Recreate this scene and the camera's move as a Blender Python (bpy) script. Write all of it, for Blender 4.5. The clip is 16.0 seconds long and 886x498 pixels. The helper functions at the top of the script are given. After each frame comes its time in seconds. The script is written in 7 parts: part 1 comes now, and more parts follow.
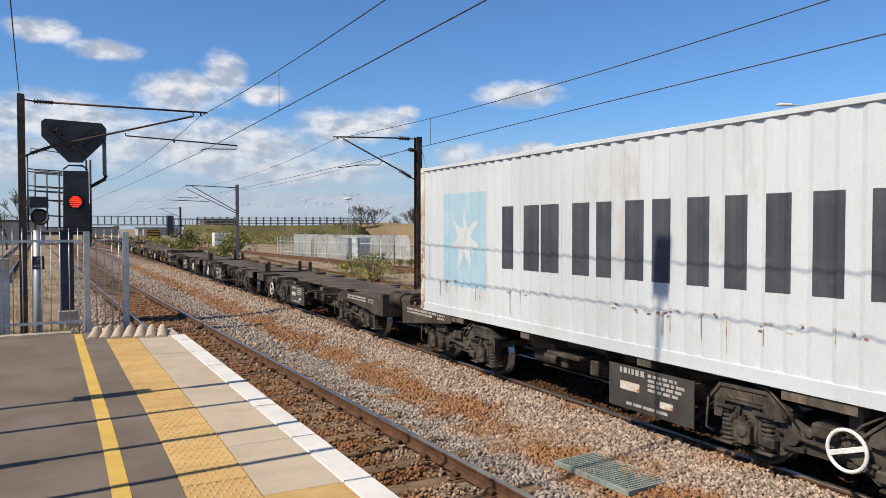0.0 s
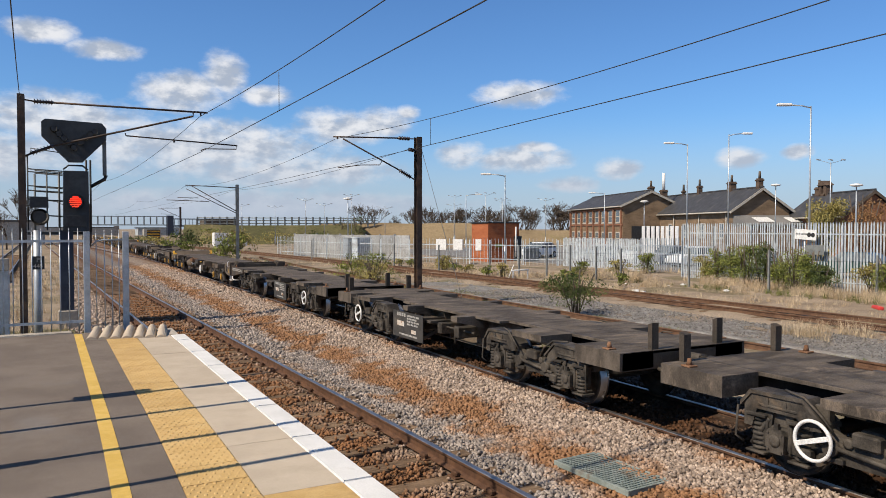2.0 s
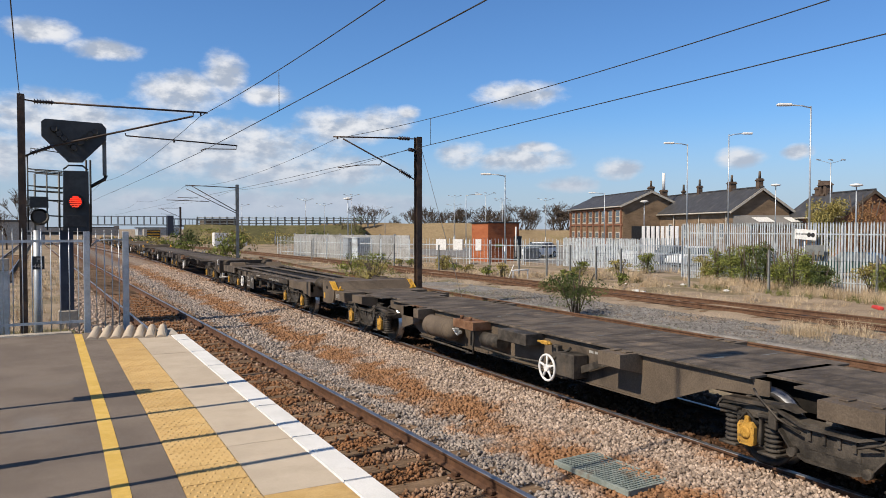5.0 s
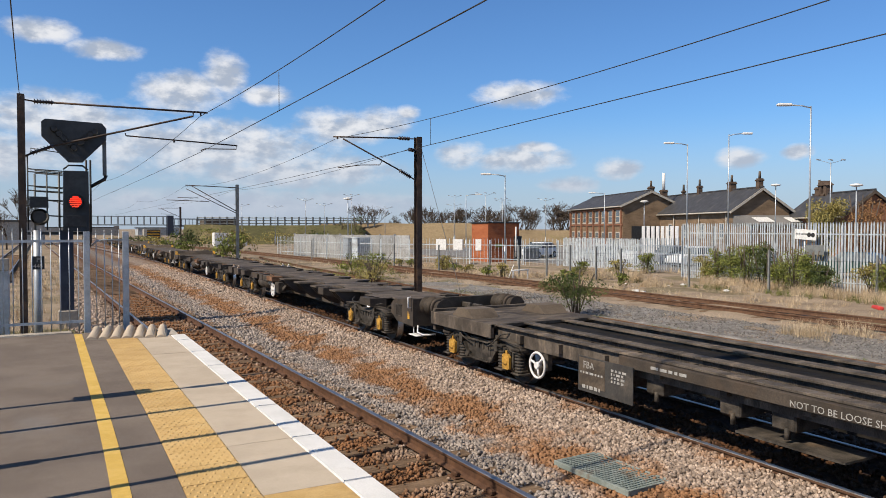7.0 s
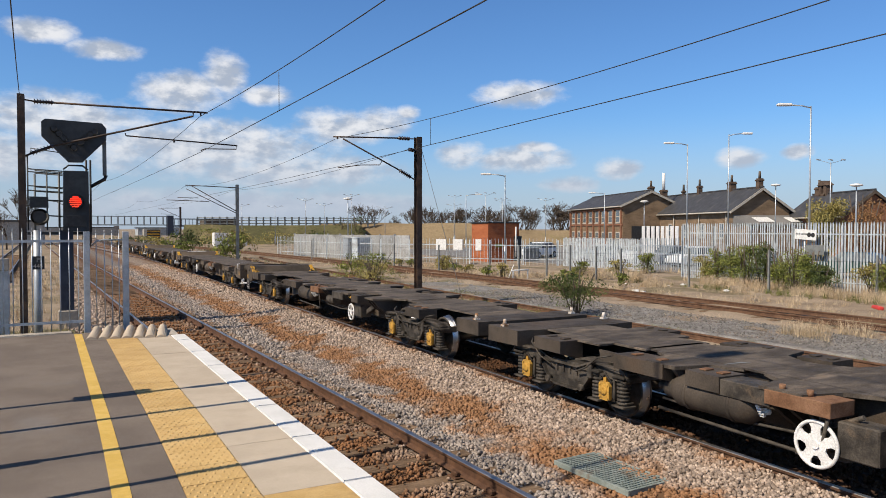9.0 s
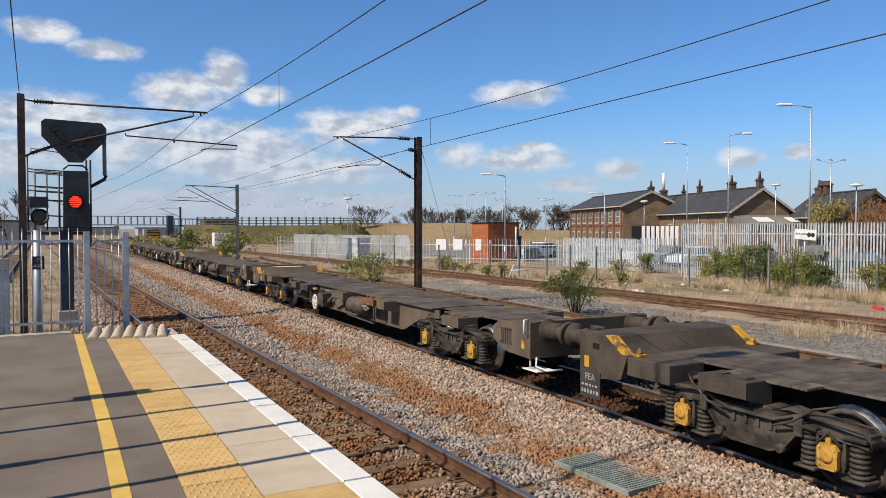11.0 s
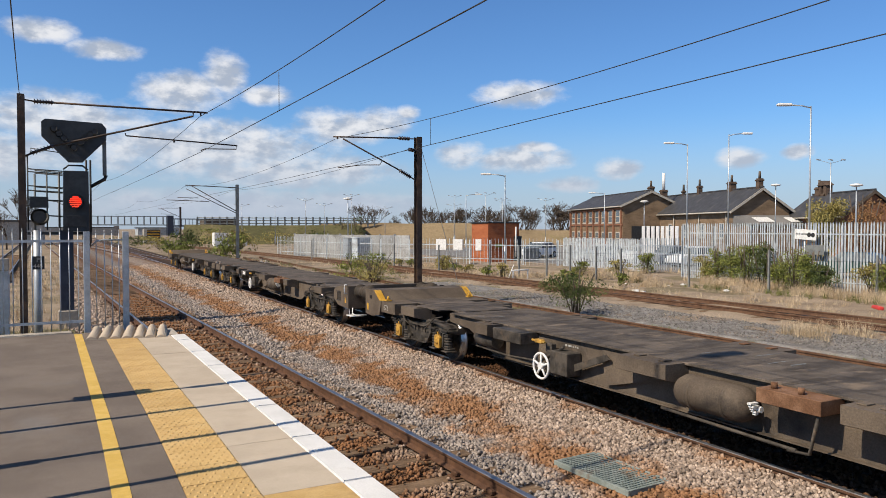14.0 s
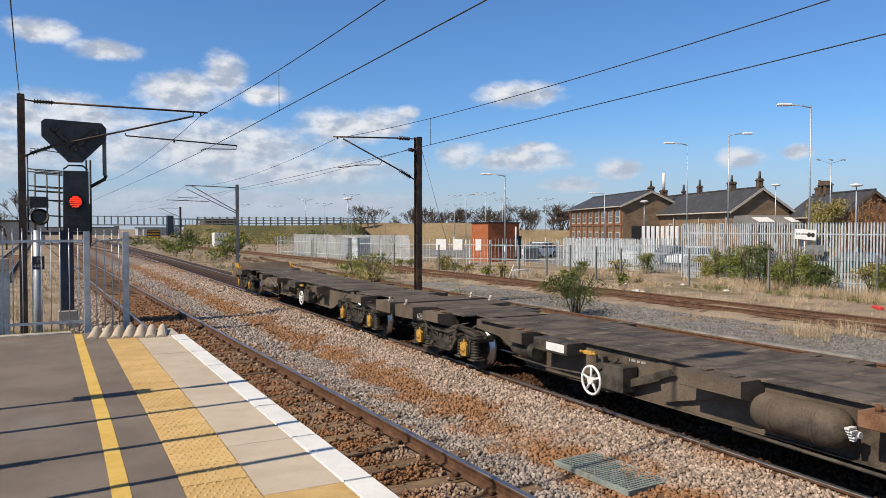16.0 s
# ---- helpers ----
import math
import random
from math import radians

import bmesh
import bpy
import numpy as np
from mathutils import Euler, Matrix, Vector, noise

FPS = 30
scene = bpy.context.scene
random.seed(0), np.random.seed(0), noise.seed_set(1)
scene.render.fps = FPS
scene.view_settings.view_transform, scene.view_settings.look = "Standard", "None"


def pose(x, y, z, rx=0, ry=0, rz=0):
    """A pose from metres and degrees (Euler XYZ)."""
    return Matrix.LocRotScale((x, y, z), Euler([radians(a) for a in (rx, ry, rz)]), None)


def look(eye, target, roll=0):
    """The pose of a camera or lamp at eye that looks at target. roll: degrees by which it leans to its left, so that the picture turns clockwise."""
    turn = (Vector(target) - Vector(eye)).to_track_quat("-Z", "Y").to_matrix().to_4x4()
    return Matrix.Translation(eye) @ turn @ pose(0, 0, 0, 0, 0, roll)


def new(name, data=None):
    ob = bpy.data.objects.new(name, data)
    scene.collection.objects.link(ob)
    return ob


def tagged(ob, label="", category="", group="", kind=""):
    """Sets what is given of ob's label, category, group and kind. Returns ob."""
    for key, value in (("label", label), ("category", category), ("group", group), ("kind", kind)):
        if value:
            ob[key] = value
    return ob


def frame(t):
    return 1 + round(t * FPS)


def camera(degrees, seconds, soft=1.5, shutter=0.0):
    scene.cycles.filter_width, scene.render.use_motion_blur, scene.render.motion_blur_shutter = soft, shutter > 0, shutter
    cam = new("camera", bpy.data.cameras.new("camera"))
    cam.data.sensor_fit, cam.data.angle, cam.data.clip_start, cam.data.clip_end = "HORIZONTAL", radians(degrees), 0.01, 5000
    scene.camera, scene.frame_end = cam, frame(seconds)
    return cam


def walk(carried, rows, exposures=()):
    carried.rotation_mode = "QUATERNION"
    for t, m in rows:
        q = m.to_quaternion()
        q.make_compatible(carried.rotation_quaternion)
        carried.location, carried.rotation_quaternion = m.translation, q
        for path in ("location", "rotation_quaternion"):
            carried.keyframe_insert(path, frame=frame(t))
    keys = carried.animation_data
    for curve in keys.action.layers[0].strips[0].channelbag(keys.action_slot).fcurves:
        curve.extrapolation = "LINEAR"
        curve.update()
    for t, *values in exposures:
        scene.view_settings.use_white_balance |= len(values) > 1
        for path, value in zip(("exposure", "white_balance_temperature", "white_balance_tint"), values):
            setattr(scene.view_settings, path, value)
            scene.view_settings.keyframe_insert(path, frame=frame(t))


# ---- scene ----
# ---------- camera ----------
SPEED = 10.46          # train, metres a second, towards the camera
TRAIN_X = 7.80         # centre line of the train's track
cam = camera(62.54, 16.0, soft=0.7, shutter=0.0)
EYE = pose(0, 0, 2.65, 90 - 1.597, 0, -27.742)
walk(cam, [(0.0, EYE), (16.0, EYE)])

# ---------- sky, sun ----------
SUN_EL, SUN_AZ = 45.0, -95.0   # degrees; azimuth from +y towards +x


class Nodes:
    """A short way to write node trees."""

    def __init__(self, tree, keep=False):
        self.t = tree
        if not keep:
            tree.nodes.clear()

    def add(self, kind, operation=None, use_clamp=False, data_type=None, blend_type=None, interpolation_type=None):
        n = self.t.nodes.new(kind)
        if operation:
            n.operation = operation
        if use_clamp:
            n.use_clamp = True
        if data_type:
            n.data_type, n.blend_type = data_type, blend_type
        if interpolation_type:
            n.interpolation_type = interpolation_type
        return n

    def link(self, a, b):
        self.t.links.new(a, b)

    def feed(self, sock, v):
        if isinstance(v, bpy.types.NodeSocket):
            self.t.links.new(v, sock)
        elif v is not None:
            sock.default_value = v

    def math(self, op, a, b=None, c=None, clamp=False):
        n = self.add("ShaderNodeMath", operation=op, use_clamp=clamp)
        for i, v in enumerate((a, b, c)):
            self.feed(n.inputs[i], v)
        return n.outputs[0]

    def noise(self, vec, scale, detail=4.0, rough=0.55, distort=0.0):
        n = self.add("ShaderNodeTexNoise")
        self.feed(n.inputs["Vector"], vec)
        n.inputs["Scale"].default_value, n.inputs["Detail"].default_value = scale, detail
        n.inputs["Roughness"].default_value, n.inputs["Distortion"].default_value = rough, distort
        return n.outputs["Fac"]

    def mix(self, fac, a, b, blend="MIX"):
        n = self.add("ShaderNodeMix", data_type="RGBA", blend_type=blend)
        self.feed(n.inputs[0], fac)
        for i, v in ((6, a), (7, b)):
            self.feed(n.inputs[i], (*v, 1) if isinstance(v, tuple) else v)
        return n.outputs[2]

    def ramp(self, v, lo, hi, a=0.0, b=1.0, smooth=True):
        n = self.add("ShaderNodeMapRange", interpolation_type="SMOOTHSTEP" if smooth else "LINEAR")
        self.feed(n.inputs[0], v)
        for i, x in ((1, lo), (2, hi), (3, a), (4, b)):
            n.inputs[i].default_value = x
        return n.outputs[0]


def make_world():
    w = bpy.data.worlds.new("sky")
    scene.world = w
    w.use_nodes = True
    n = Nodes(w.node_tree)
    out = n.add("ShaderNodeOutputWorld")
    bg = n.add("ShaderNodeBackground")
    sky = n.add("ShaderNodeTexSky")
    sky.sky_type, sky.sun_disc, sky.sun_elevation, sky.sun_rotation = "NISHITA", False, radians(SUN_EL), radians(SUN_AZ)
    sky.altitude, sky.air_density, sky.dust_density, sky.ozone_density = 20, 1.0, 0.6, 2.2
    tc = n.add("ShaderNodeTexCoord").outputs["Generated"]
    sep = n.add("ShaderNodeSeparateXYZ")
    n.link(tc, sep.inputs[0])
    az = n.math("MULTIPLY", n.math("ARCTAN2", sep.outputs[0], sep.outputs[1]), 57.2958)
    el = n.math("MULTIPLY", n.math("ARCSINE", sep.outputs[2]), 57.2958)
    flat = n.add("ShaderNodeCombineXYZ")
    n.feed(flat.inputs[0], az), n.feed(flat.inputs[1], n.math("MULTIPLY", el, 1.7))
    v = flat.outputs[0]
    puff = n.noise(v, 0.42, 9, 0.64)
    puff2 = n.noise(v, 0.16, 3, 0.5)
    wob = n.math("MULTIPLY", n.math("SUBTRACT", puff, 0.5), 2.3)
    wob = n.math("ADD", wob, n.math("MULTIPLY", n.math("SUBTRACT", puff2, 0.5), 0.8))
    # cumulus: azimuth, height, half width, half height in degrees
    clouds = [(-0.9, 13.3, 2.3, 0.85), (3.0, 12.5, 2.5, 0.75), (8.3, 9.9, 3.6, 1.5), (11.2, 11.4, 1.7, 1.7), (14.2, 10.0, 2.0, 0.8), (19.6, 7.7, 3.6, 1.5), (23.0, 8.2, 2.6, 1.2),
              (25.0, 9.0, 1.0, 0.6), (33.8, 10.3, 3.4, 1.1), (29.3, 5.7, 1.9, 1.1), (33.6, 5.3, 4.2, 1.0), (35.0, 6.2, 1.6, 0.5), (41.2, 4.6, 1.8, 0.9), (37.6, 3.4, 2.2, 0.7),
              (49.8, 5.1, 1.7, 0.8), (53.6, 5.4, 1.0, 0.55), (9.5, 5.9, 10.5, 2.2), (16, 4.4, 9, 1.4), (0, 7.6, 6.0, 1.8), (-6, 5, 8, 2.0), (12, 1.8, 16, 1.2)]
    total = None
    for a, e, wd, ht in clouds:
        dx = n.math("DIVIDE", n.math("SUBTRACT", az, a), wd)
        dy = n.math("DIVIDE", n.math("SUBTRACT", el, e), ht)
        d = n.math("SUBTRACT", 1.0, n.math("ADD", n.math("MULTIPLY", dx, dx), n.math("MULTIPLY", dy, dy)))
        total = d if total is None else n.math("MAXIMUM", total, d)
    # the rest of the sky carries scattered cloud of the same kind
    away = n.ramp(n.math("ABSOLUTE", n.math("SUBTRACT", az, 28.0)), 34, 48)
    scat = n.math("MULTIPLY", n.math("SUBTRACT", n.noise(v, 0.055, 3, 0.5), 0.62), 9.0)
    total = n.math("MAXIMUM", total, n.math("SUBTRACT", scat, n.math("MULTIPLY", n.math("SUBTRACT", 1.0, away), 9.0)))
    dens = n.ramp(n.math("ADD", total, wob), -0.45, 1.05)
    # side light on the cloud heads: the relief of the same noise towards the upper left
    moved = n.add("ShaderNodeVectorMath", operation="ADD")
    n.link(v, moved.inputs[0])
    moved.inputs[1].default_value = (-0.55, 0.75, 0.0)
    relief = n.math("SUBTRACT", n.noise(v, 0.36, 6, 0.55), n.noise(moved.outputs[0], 0.36, 6, 0.55))
    shade = n.ramp(relief, -0.14, 0.13)
    white = n.mix(shade, (6.6, 7.4, 8.8), (13.2, 13.2, 13.4))
    low = n.ramp(el, 5.5, 0.0)
    white = n.mix(n.math("MULTIPLY", low, 0.75), white, (6.6, 7.6, 9.2))
    blue = n.mix(1.0, sky.outputs[0], n.mix(n.ramp(el, 15.0, 45.0), (0.98, 1.50, 2.10), (0.62, 0.80, 1.02)), "MULTIPLY")
    col = n.mix(n.math("MULTIPLY", dens, 0.93), blue, white)
    veil = n.math("MULTIPLY", n.ramp(el, 9.0, 0.3), 0.72)
    col = n.mix(veil, col, (7.2, 8.2, 10.0))
    n.link(col, bg.inputs[0])
    bg.inputs[1].default_value = 0.066
    n.link(bg.outputs[0], out.inputs[0])


make_world()
sun = new("sun", bpy.data.lights.new("sun", "SUN"))
sun.data.energy, sun.data.angle, sun.data.color = 5.7, radians(0.53), (1.0, 0.88, 0.71)
_a, _e = radians(SUN_AZ), radians(SUN_EL)
sun.matrix_world = look((100 * math.sin(_a) * math.cos(_e), 100 * math.cos(_a) * math.cos(_e), 100 * math.sin(_e)), (0, 0, 0))
scene.view_settings.exposure = 0.0


# ---------- materials ----------
def mat(name, a, b, scale=4.0, rough=0.8, metal=0.0, bump=0.25, fine=60.0, rnd=0.0, isl=0.0, stain=None, stain_scale=1.0,
        stain_lo=0.52, stain_hi=0.68, grain=0.25, stretch=None, depth=0.01):
    """Two tones of one surface mixed by coarse noise, grain over it, stains of a third colour, small relief."""
    m = bpy.data.materials.new(name)
    m.use_nodes = True
    n = Nodes(m.node_tree)
    out, bsdf = n.add("ShaderNodeOutputMaterial"), n.add("ShaderNodeBsdfPrincipled")
    n.link(bsdf.outputs[0], out.inputs[0])
    co = n.add("ShaderNodeTexCoord").outputs["Object"]
    if rnd:
        info = n.add("ShaderNodeObjectInfo").outputs["Random"]
        off = n.add("ShaderNodeVectorMath", operation="ADD")
        n.link(co, off.inputs[0])
        n.link(n.math("MULTIPLY", info, 37.0), off.inputs[1])
        co = off.outputs[0]
    if stretch:
        mp = n.add("ShaderNodeMapping")
        n.link(co, mp.inputs[0])
        mp.inputs["Scale"].default_value = stretch
        co = mp.outputs[0]
    col = n.mix(n.ramp(n.noise(co, scale, 5, 0.6), 0.35, 0.65), a, b)
    if stain:
        col = n.mix(n.ramp(n.noise(co, stain_scale, 6, 0.65, 0.4), stain_lo, stain_hi), col, stain)
    g = n.noise(co, fine, 3, 0.6)
    val = n.ramp(g, 0.25, 0.75, 1 - grain, 1 + grain, False)
    if rnd:
        val = n.math("MULTIPLY", val, n.ramp(info, 0, 1, 1 - rnd, 1 + rnd, False))
    if isl:
        geo = n.add("ShaderNodeNewGeometry").outputs["Random Per Island"]
        val = n.math("MULTIPLY", val, n.ramp(geo, 0, 1, 1 - isl, 1 + isl, False))
    hsv = n.add("ShaderNodeHueSaturation")
    n.link(col, hsv.inputs["Color"])
    n.link(val, hsv.inputs["Value"])
    n.link(hsv.outputs[0], bsdf.inputs["Base Color"])
    n.link(n.ramp(n.noise(co, scale * 2.3, 4), 0.3, 0.7, max(0.03, rough - 0.1), min(1, rough + 0.1), False), bsdf.inputs["Roughness"])
    bsdf.inputs["Metallic"].default_value = metal
    bsdf.inputs["Specular IOR Level"].default_value = 0.18 if rough >= 0.65 and metal < 0.3 else 0.5
    if bump:
        bp = n.add("ShaderNodeBump")
        bp.inputs["Strength"].default_value, bp.inputs["Distance"].default_value = bump, depth
        n.link(g, bp.inputs["Height"])
        n.link(bp.outputs[0], bsdf.inputs["Normal"])
    return m


def plain(name, c, rough=0.6, metal=0.0, emit=None, strength=0.0):
    m = bpy.data.materials.new(name)
    m.use_nodes = True
    b = m.node_tree.nodes["Principled BSDF"]
    b.inputs["Base Color"].default_value = (*c, 1)
    b.inputs["Roughness"].default_value, b.inputs["Metallic"].default_value = rough, metal
    if emit:
        b.inputs["Emission Color"].default_value, b.inputs["Emission Strength"].default_value = (*emit, 1), strength
    return m


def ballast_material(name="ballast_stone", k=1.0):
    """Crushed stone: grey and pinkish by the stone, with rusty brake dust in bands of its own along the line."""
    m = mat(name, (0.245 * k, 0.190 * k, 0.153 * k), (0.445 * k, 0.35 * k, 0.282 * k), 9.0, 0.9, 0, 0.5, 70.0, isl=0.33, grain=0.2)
    n = Nodes(m.node_tree, True)
    bsdf = [x for x in n.t.nodes if x.type == "BSDF_PRINCIPLED"][0]
    old = bsdf.inputs["Base Color"].links[0].from_socket
    co = n.add("ShaderNodeTexCoord").outputs["Object"]
    sep = n.add("ShaderNodeSeparateXYZ")
    n.link(co, sep.inputs[0])
    x = n.math("ADD", sep.outputs[0], n.math("MULTIPLY", sep.outputs[1], 0.012))
    x = n.math("ADD", x, n.math("MULTIPLY", n.math("SUBTRACT", n.noise(co, 1.1, 6, 0.7), 0.5), 2.6))
    band = n.math("SUBTRACT", 1.0, n.math("DIVIDE", n.math("ABSOLUTE", n.math("SUBTRACT", x, 5.55)), 0.62))
    four = n.math("SUBTRACT", 1.0, n.math("DIVIDE", n.math("ABSOLUTE", n.math("SUBTRACT", x, 3.05)), 1.15))
    under = n.math("SUBTRACT", 1.0, n.math("DIVIDE", n.math("ABSOLUTE", n.math("SUBTRACT", x, 7.9)), 1.1))
    amount = n.math("MAXIMUM", n.math("MAXIMUM", band, four), under)
    rust = n.mix(n.noise(co, 3.0, 4), (0.235 * k, 0.112 * k, 0.042 * k), (0.36 * k, 0.20 * k, 0.095 * k))
    col = n.mix(n.math("MULTIPLY", n.ramp(n.math("MULTIPLY", amount, n.ramp(n.noise(co, 0.8, 4), 0.3, 0.6, 0.35, 1.25)), 0.0, 0.7), 0.85), old, n.mix(1.0, rust, n.mix(0.5, old, (0.5, 0.5, 0.5)), "OVERLAY"))
    # the freight train's shade is painted into the stones below, with oil and brake dust
    shade_and_oil = n.math("MULTIPLY", n.ramp(sep.outputs[0], 6.95, 7.25), n.ramp(sep.outputs[0], 10.4, 9.6))
    col = n.mix(n.math("MULTIPLY", shade_and_oil, 0.88), col, n.mix(1.0, col, (0.18, 0.14, 0.115), "MULTIPLY"))
    # grease and dust darken the stones of the platform line too
    greasy = n.math("MULTIPLY", n.ramp(x, 1.6, 2.3), n.ramp(x, 4.5, 4.0))
    col = n.mix(n.math("MULTIPLY", greasy, 0.5), col, n.mix(1.0, col, (0.62, 0.50, 0.40), "MULTIPLY"))
    # the strip beside the running rail stays a colder grey
    cold = n.math("SUBTRACT", 1.0, n.math("DIVIDE", n.math("ABSOLUTE", n.math("SUBTRACT", x, 4.65)), 0.5))
    col = n.mix(n.math("MULTIPLY", n.ramp(cold, 0.0, 0.6), 0.8), col, n.mix(1.0, old, (0.76, 0.86, 0.98), "MULTIPLY"))
    n.link(col, bsdf.inputs["Base Color"])
    return m


M = dict(
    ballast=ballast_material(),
    # bed copy of the stones at 0.58: shade between stones put into its colour
    gapshade=ballast_material("ballast_gap_shade", 0.58),
    asphalt=mat("platform_asphalt", (0.145, 0.118, 0.098), (0.185, 0.152, 0.126), 1.2, 0.9, 0, 0.5, 160, grain=0.3, stain=(0.19, 0.17, 0.155), stain_scale=0.7, stain_lo=0.55, stain_hi=0.8),
    cream=mat("cream_paving", (0.42, 0.35, 0.27), (0.48, 0.405, 0.315), 2.0, 0.85, 0, 0.25, 120, rnd=0.03, stain=(0.36, 0.30, 0.24), stain_scale=1.6, stain_lo=0.58, stain_hi=0.85, grain=0.1),
    buff=mat("buff_tactile_paving", (0.48, 0.315, 0.125), (0.55, 0.375, 0.165), 3.0, 0.85, 0, 0.3, 100, rnd=0.07, stain=(0.32, 0.21, 0.1), stain_scale=2.0, stain_lo=0.55, stain_hi=0.8, grain=0.15),
    white=mat("white_edge_paint", (0.60, 0.595, 0.58), (0.68, 0.67, 0.655), 3.0, 0.75, 0, 0.2, 90, stain=(0.52, 0.49, 0.45), stain_scale=2.6, stain_lo=0.6, stain_hi=0.8, grain=0.08),
    yellow=mat("yellow_line_paint", (0.55, 0.36, 0.085), (0.62, 0.42, 0.12), 5.0, 0.75, 0, 0.35, 140, stain=(0.40, 0.29, 0.11), stain_scale=4.0, stain_lo=0.6, stain_hi=0.78, grain=0.15),
    concrete=mat("weathered_concrete", (0.30, 0.265, 0.225), (0.40, 0.36, 0.31), 2.5, 0.9, 0, 0.4, 60, rnd=0.1, stain=(0.17, 0.14, 0.11), stain_scale=1.5),
    sleeper=mat("oiled_timber_sleeper", (0.14, 0.09, 0.056), (0.235, 0.158, 0.10), 3.0, 0.9, 0, 0.6, 40, rnd=0.22, stain=(0.11, 0.075, 0.05), stain_scale=2.5, stretch=(1.0, 6.0, 6.0)),
    railrust=mat("rusty_rail_side", (0.085, 0.046, 0.03), (0.14, 0.075, 0.045), 6.0, 0.8, 0.2, 0.4, 80),
    railtop=mat("polished_rail_head", (0.30, 0.27, 0.25), (0.40, 0.37, 0.35), 3.0, 0.38, 0.9, 0.05, 60, grain=0.06, stretch=(6, 0.6, 6)),
    railold=mat("brown_unused_rail", (0.095, 0.052, 0.033), (0.15, 0.085, 0.052), 5.0, 0.85, 0.1, 0.4, 70),
    panelgrey=mat("grey_concrete_panel", (0.25, 0.25, 0.245), (0.33, 0.33, 0.325), 0.6, 0.9, 0, 0.3, 12, rnd=0.1, stain=(0.17, 0.165, 0.155), stain_scale=0.5),
    soil=None, steelgrey=mat("galvanised_steel", (0.36, 0.385, 0.41), (0.47, 0.50, 0.53), 7.0, 0.5, 0.55, 0.15, 50, rnd=0.08, grain=0.12),
    palisade=mat("galvanised_palisade", (0.37, 0.405, 0.425), (0.50, 0.54, 0.56), 4.0, 0.6, 0.1, 0.1, 30, rnd=0.1, isl=0.1, stain=(0.24, 0.235, 0.23), stain_scale=1.2, grain=0.1),
    mast=mat("brown_weathered_mast", (0.040, 0.028, 0.023), (0.075, 0.05, 0.038), 3.0, 0.75, 0.3, 0.3, 40, stain=(0.13, 0.075, 0.045), stain_scale=1.4),
    mastgrey=mat("grey_steel_mast", (0.16, 0.165, 0.16), (0.23, 0.235, 0.225), 3.0, 0.7, 0.3, 0.3, 40),
    black=mat("black_painted_steel", (0.012, 0.013, 0.015), (0.025, 0.026, 0.028), 6.0, 0.5, 0.0, 0.15, 60),
    signal=mat("dark_signal_housing", (0.018, 0.021, 0.024), (0.032, 0.036, 0.040), 4.0, 0.55, 0, 0.1, 60),
    bluepost=mat("blue_black_column", (0.018, 0.024, 0.042), (0.032, 0.04, 0.062), 4.0, 0.5, 0.1, 0.1, 50),
    insul=mat("brown_porcelain", (0.035, 0.022, 0.02), (0.06, 0.038, 0.03), 8.0, 0.3, 0, 0.0, 50),
    wire=plain("weathered_copper_wire", (0.05, 0.05, 0.05), 0.6, 0.5),
    red=plain("red_signal_lamp", (0.5, 0.02, 0.01), 0.4, 0, (1.0, 0.03, 0.008), 3.0),
    text=mat("white_stencil_paint", (0.27, 0.26, 0.24), (0.40, 0.38, 0.355), 20, 0.8, 0, 0, 90, grain=0.2),
    textdark=plain("black_lettering", (0.02, 0.02, 0.02), 0.7),
)
# ---------- mesh helpers ----------
def part(name, bm, material, parent=None, label="", m=None):
    """Links a bmesh (or a ready mesh) as one object under a thing or a part."""
    if isinstance(bm, bmesh.types.BMesh):
        me = bpy.data.meshes.new(name)
        bmesh.ops.recalc_face_normals(bm, faces=bm.faces)
        bm.to_mesh(me)
        bm.free()
        for x in (material if isinstance(material, (list, tuple)) else [material]):
            me.materials.append(x)
    else:
        me = bm
    ob = new(name, me)
    ob.parent = parent
    if m is not None:
        ob.matrix_basis = m
    if label:
        ob["label"] = label
    return ob


def thing(name, label, category, group="", kind="", m=None):
    ob = new(name)
    ob.empty_display_size = 0.2
    if m is not None:
        ob.matrix_basis = m
    return tagged(ob, label, category, group, kind)


def single(name, bm, material, label, category="", group="", kind="", m=None):
    return tagged(part(name, bm, material, None, "", m), label, category, group, kind)


def box(bm, x0, x1, y0, y1, z0, z1, bev=0.0, idx=0, m=None):
    r = bmesh.ops.create_cube(bm, size=1.0, matrix=Matrix.LocRotScale(((x0 + x1) / 2, (y0 + y1) / 2, (z0 + z1) / 2), None, (abs(x1 - x0), abs(y1 - y0), abs(z1 - z0))))
    vs = r["verts"]
    if m is not None:
        bmesh.ops.transform(bm, matrix=m, verts=vs)
    fs = list({f for v in vs for f in v.link_faces})
    for f in fs:
        f.material_index = idx
    if bev:
        es = list({e for v in vs for e in v.link_edges})
        bmesh.ops.bevel(bm, geom=es, offset=bev, segments=1, affect="EDGES", profile=0.5)
    return bm


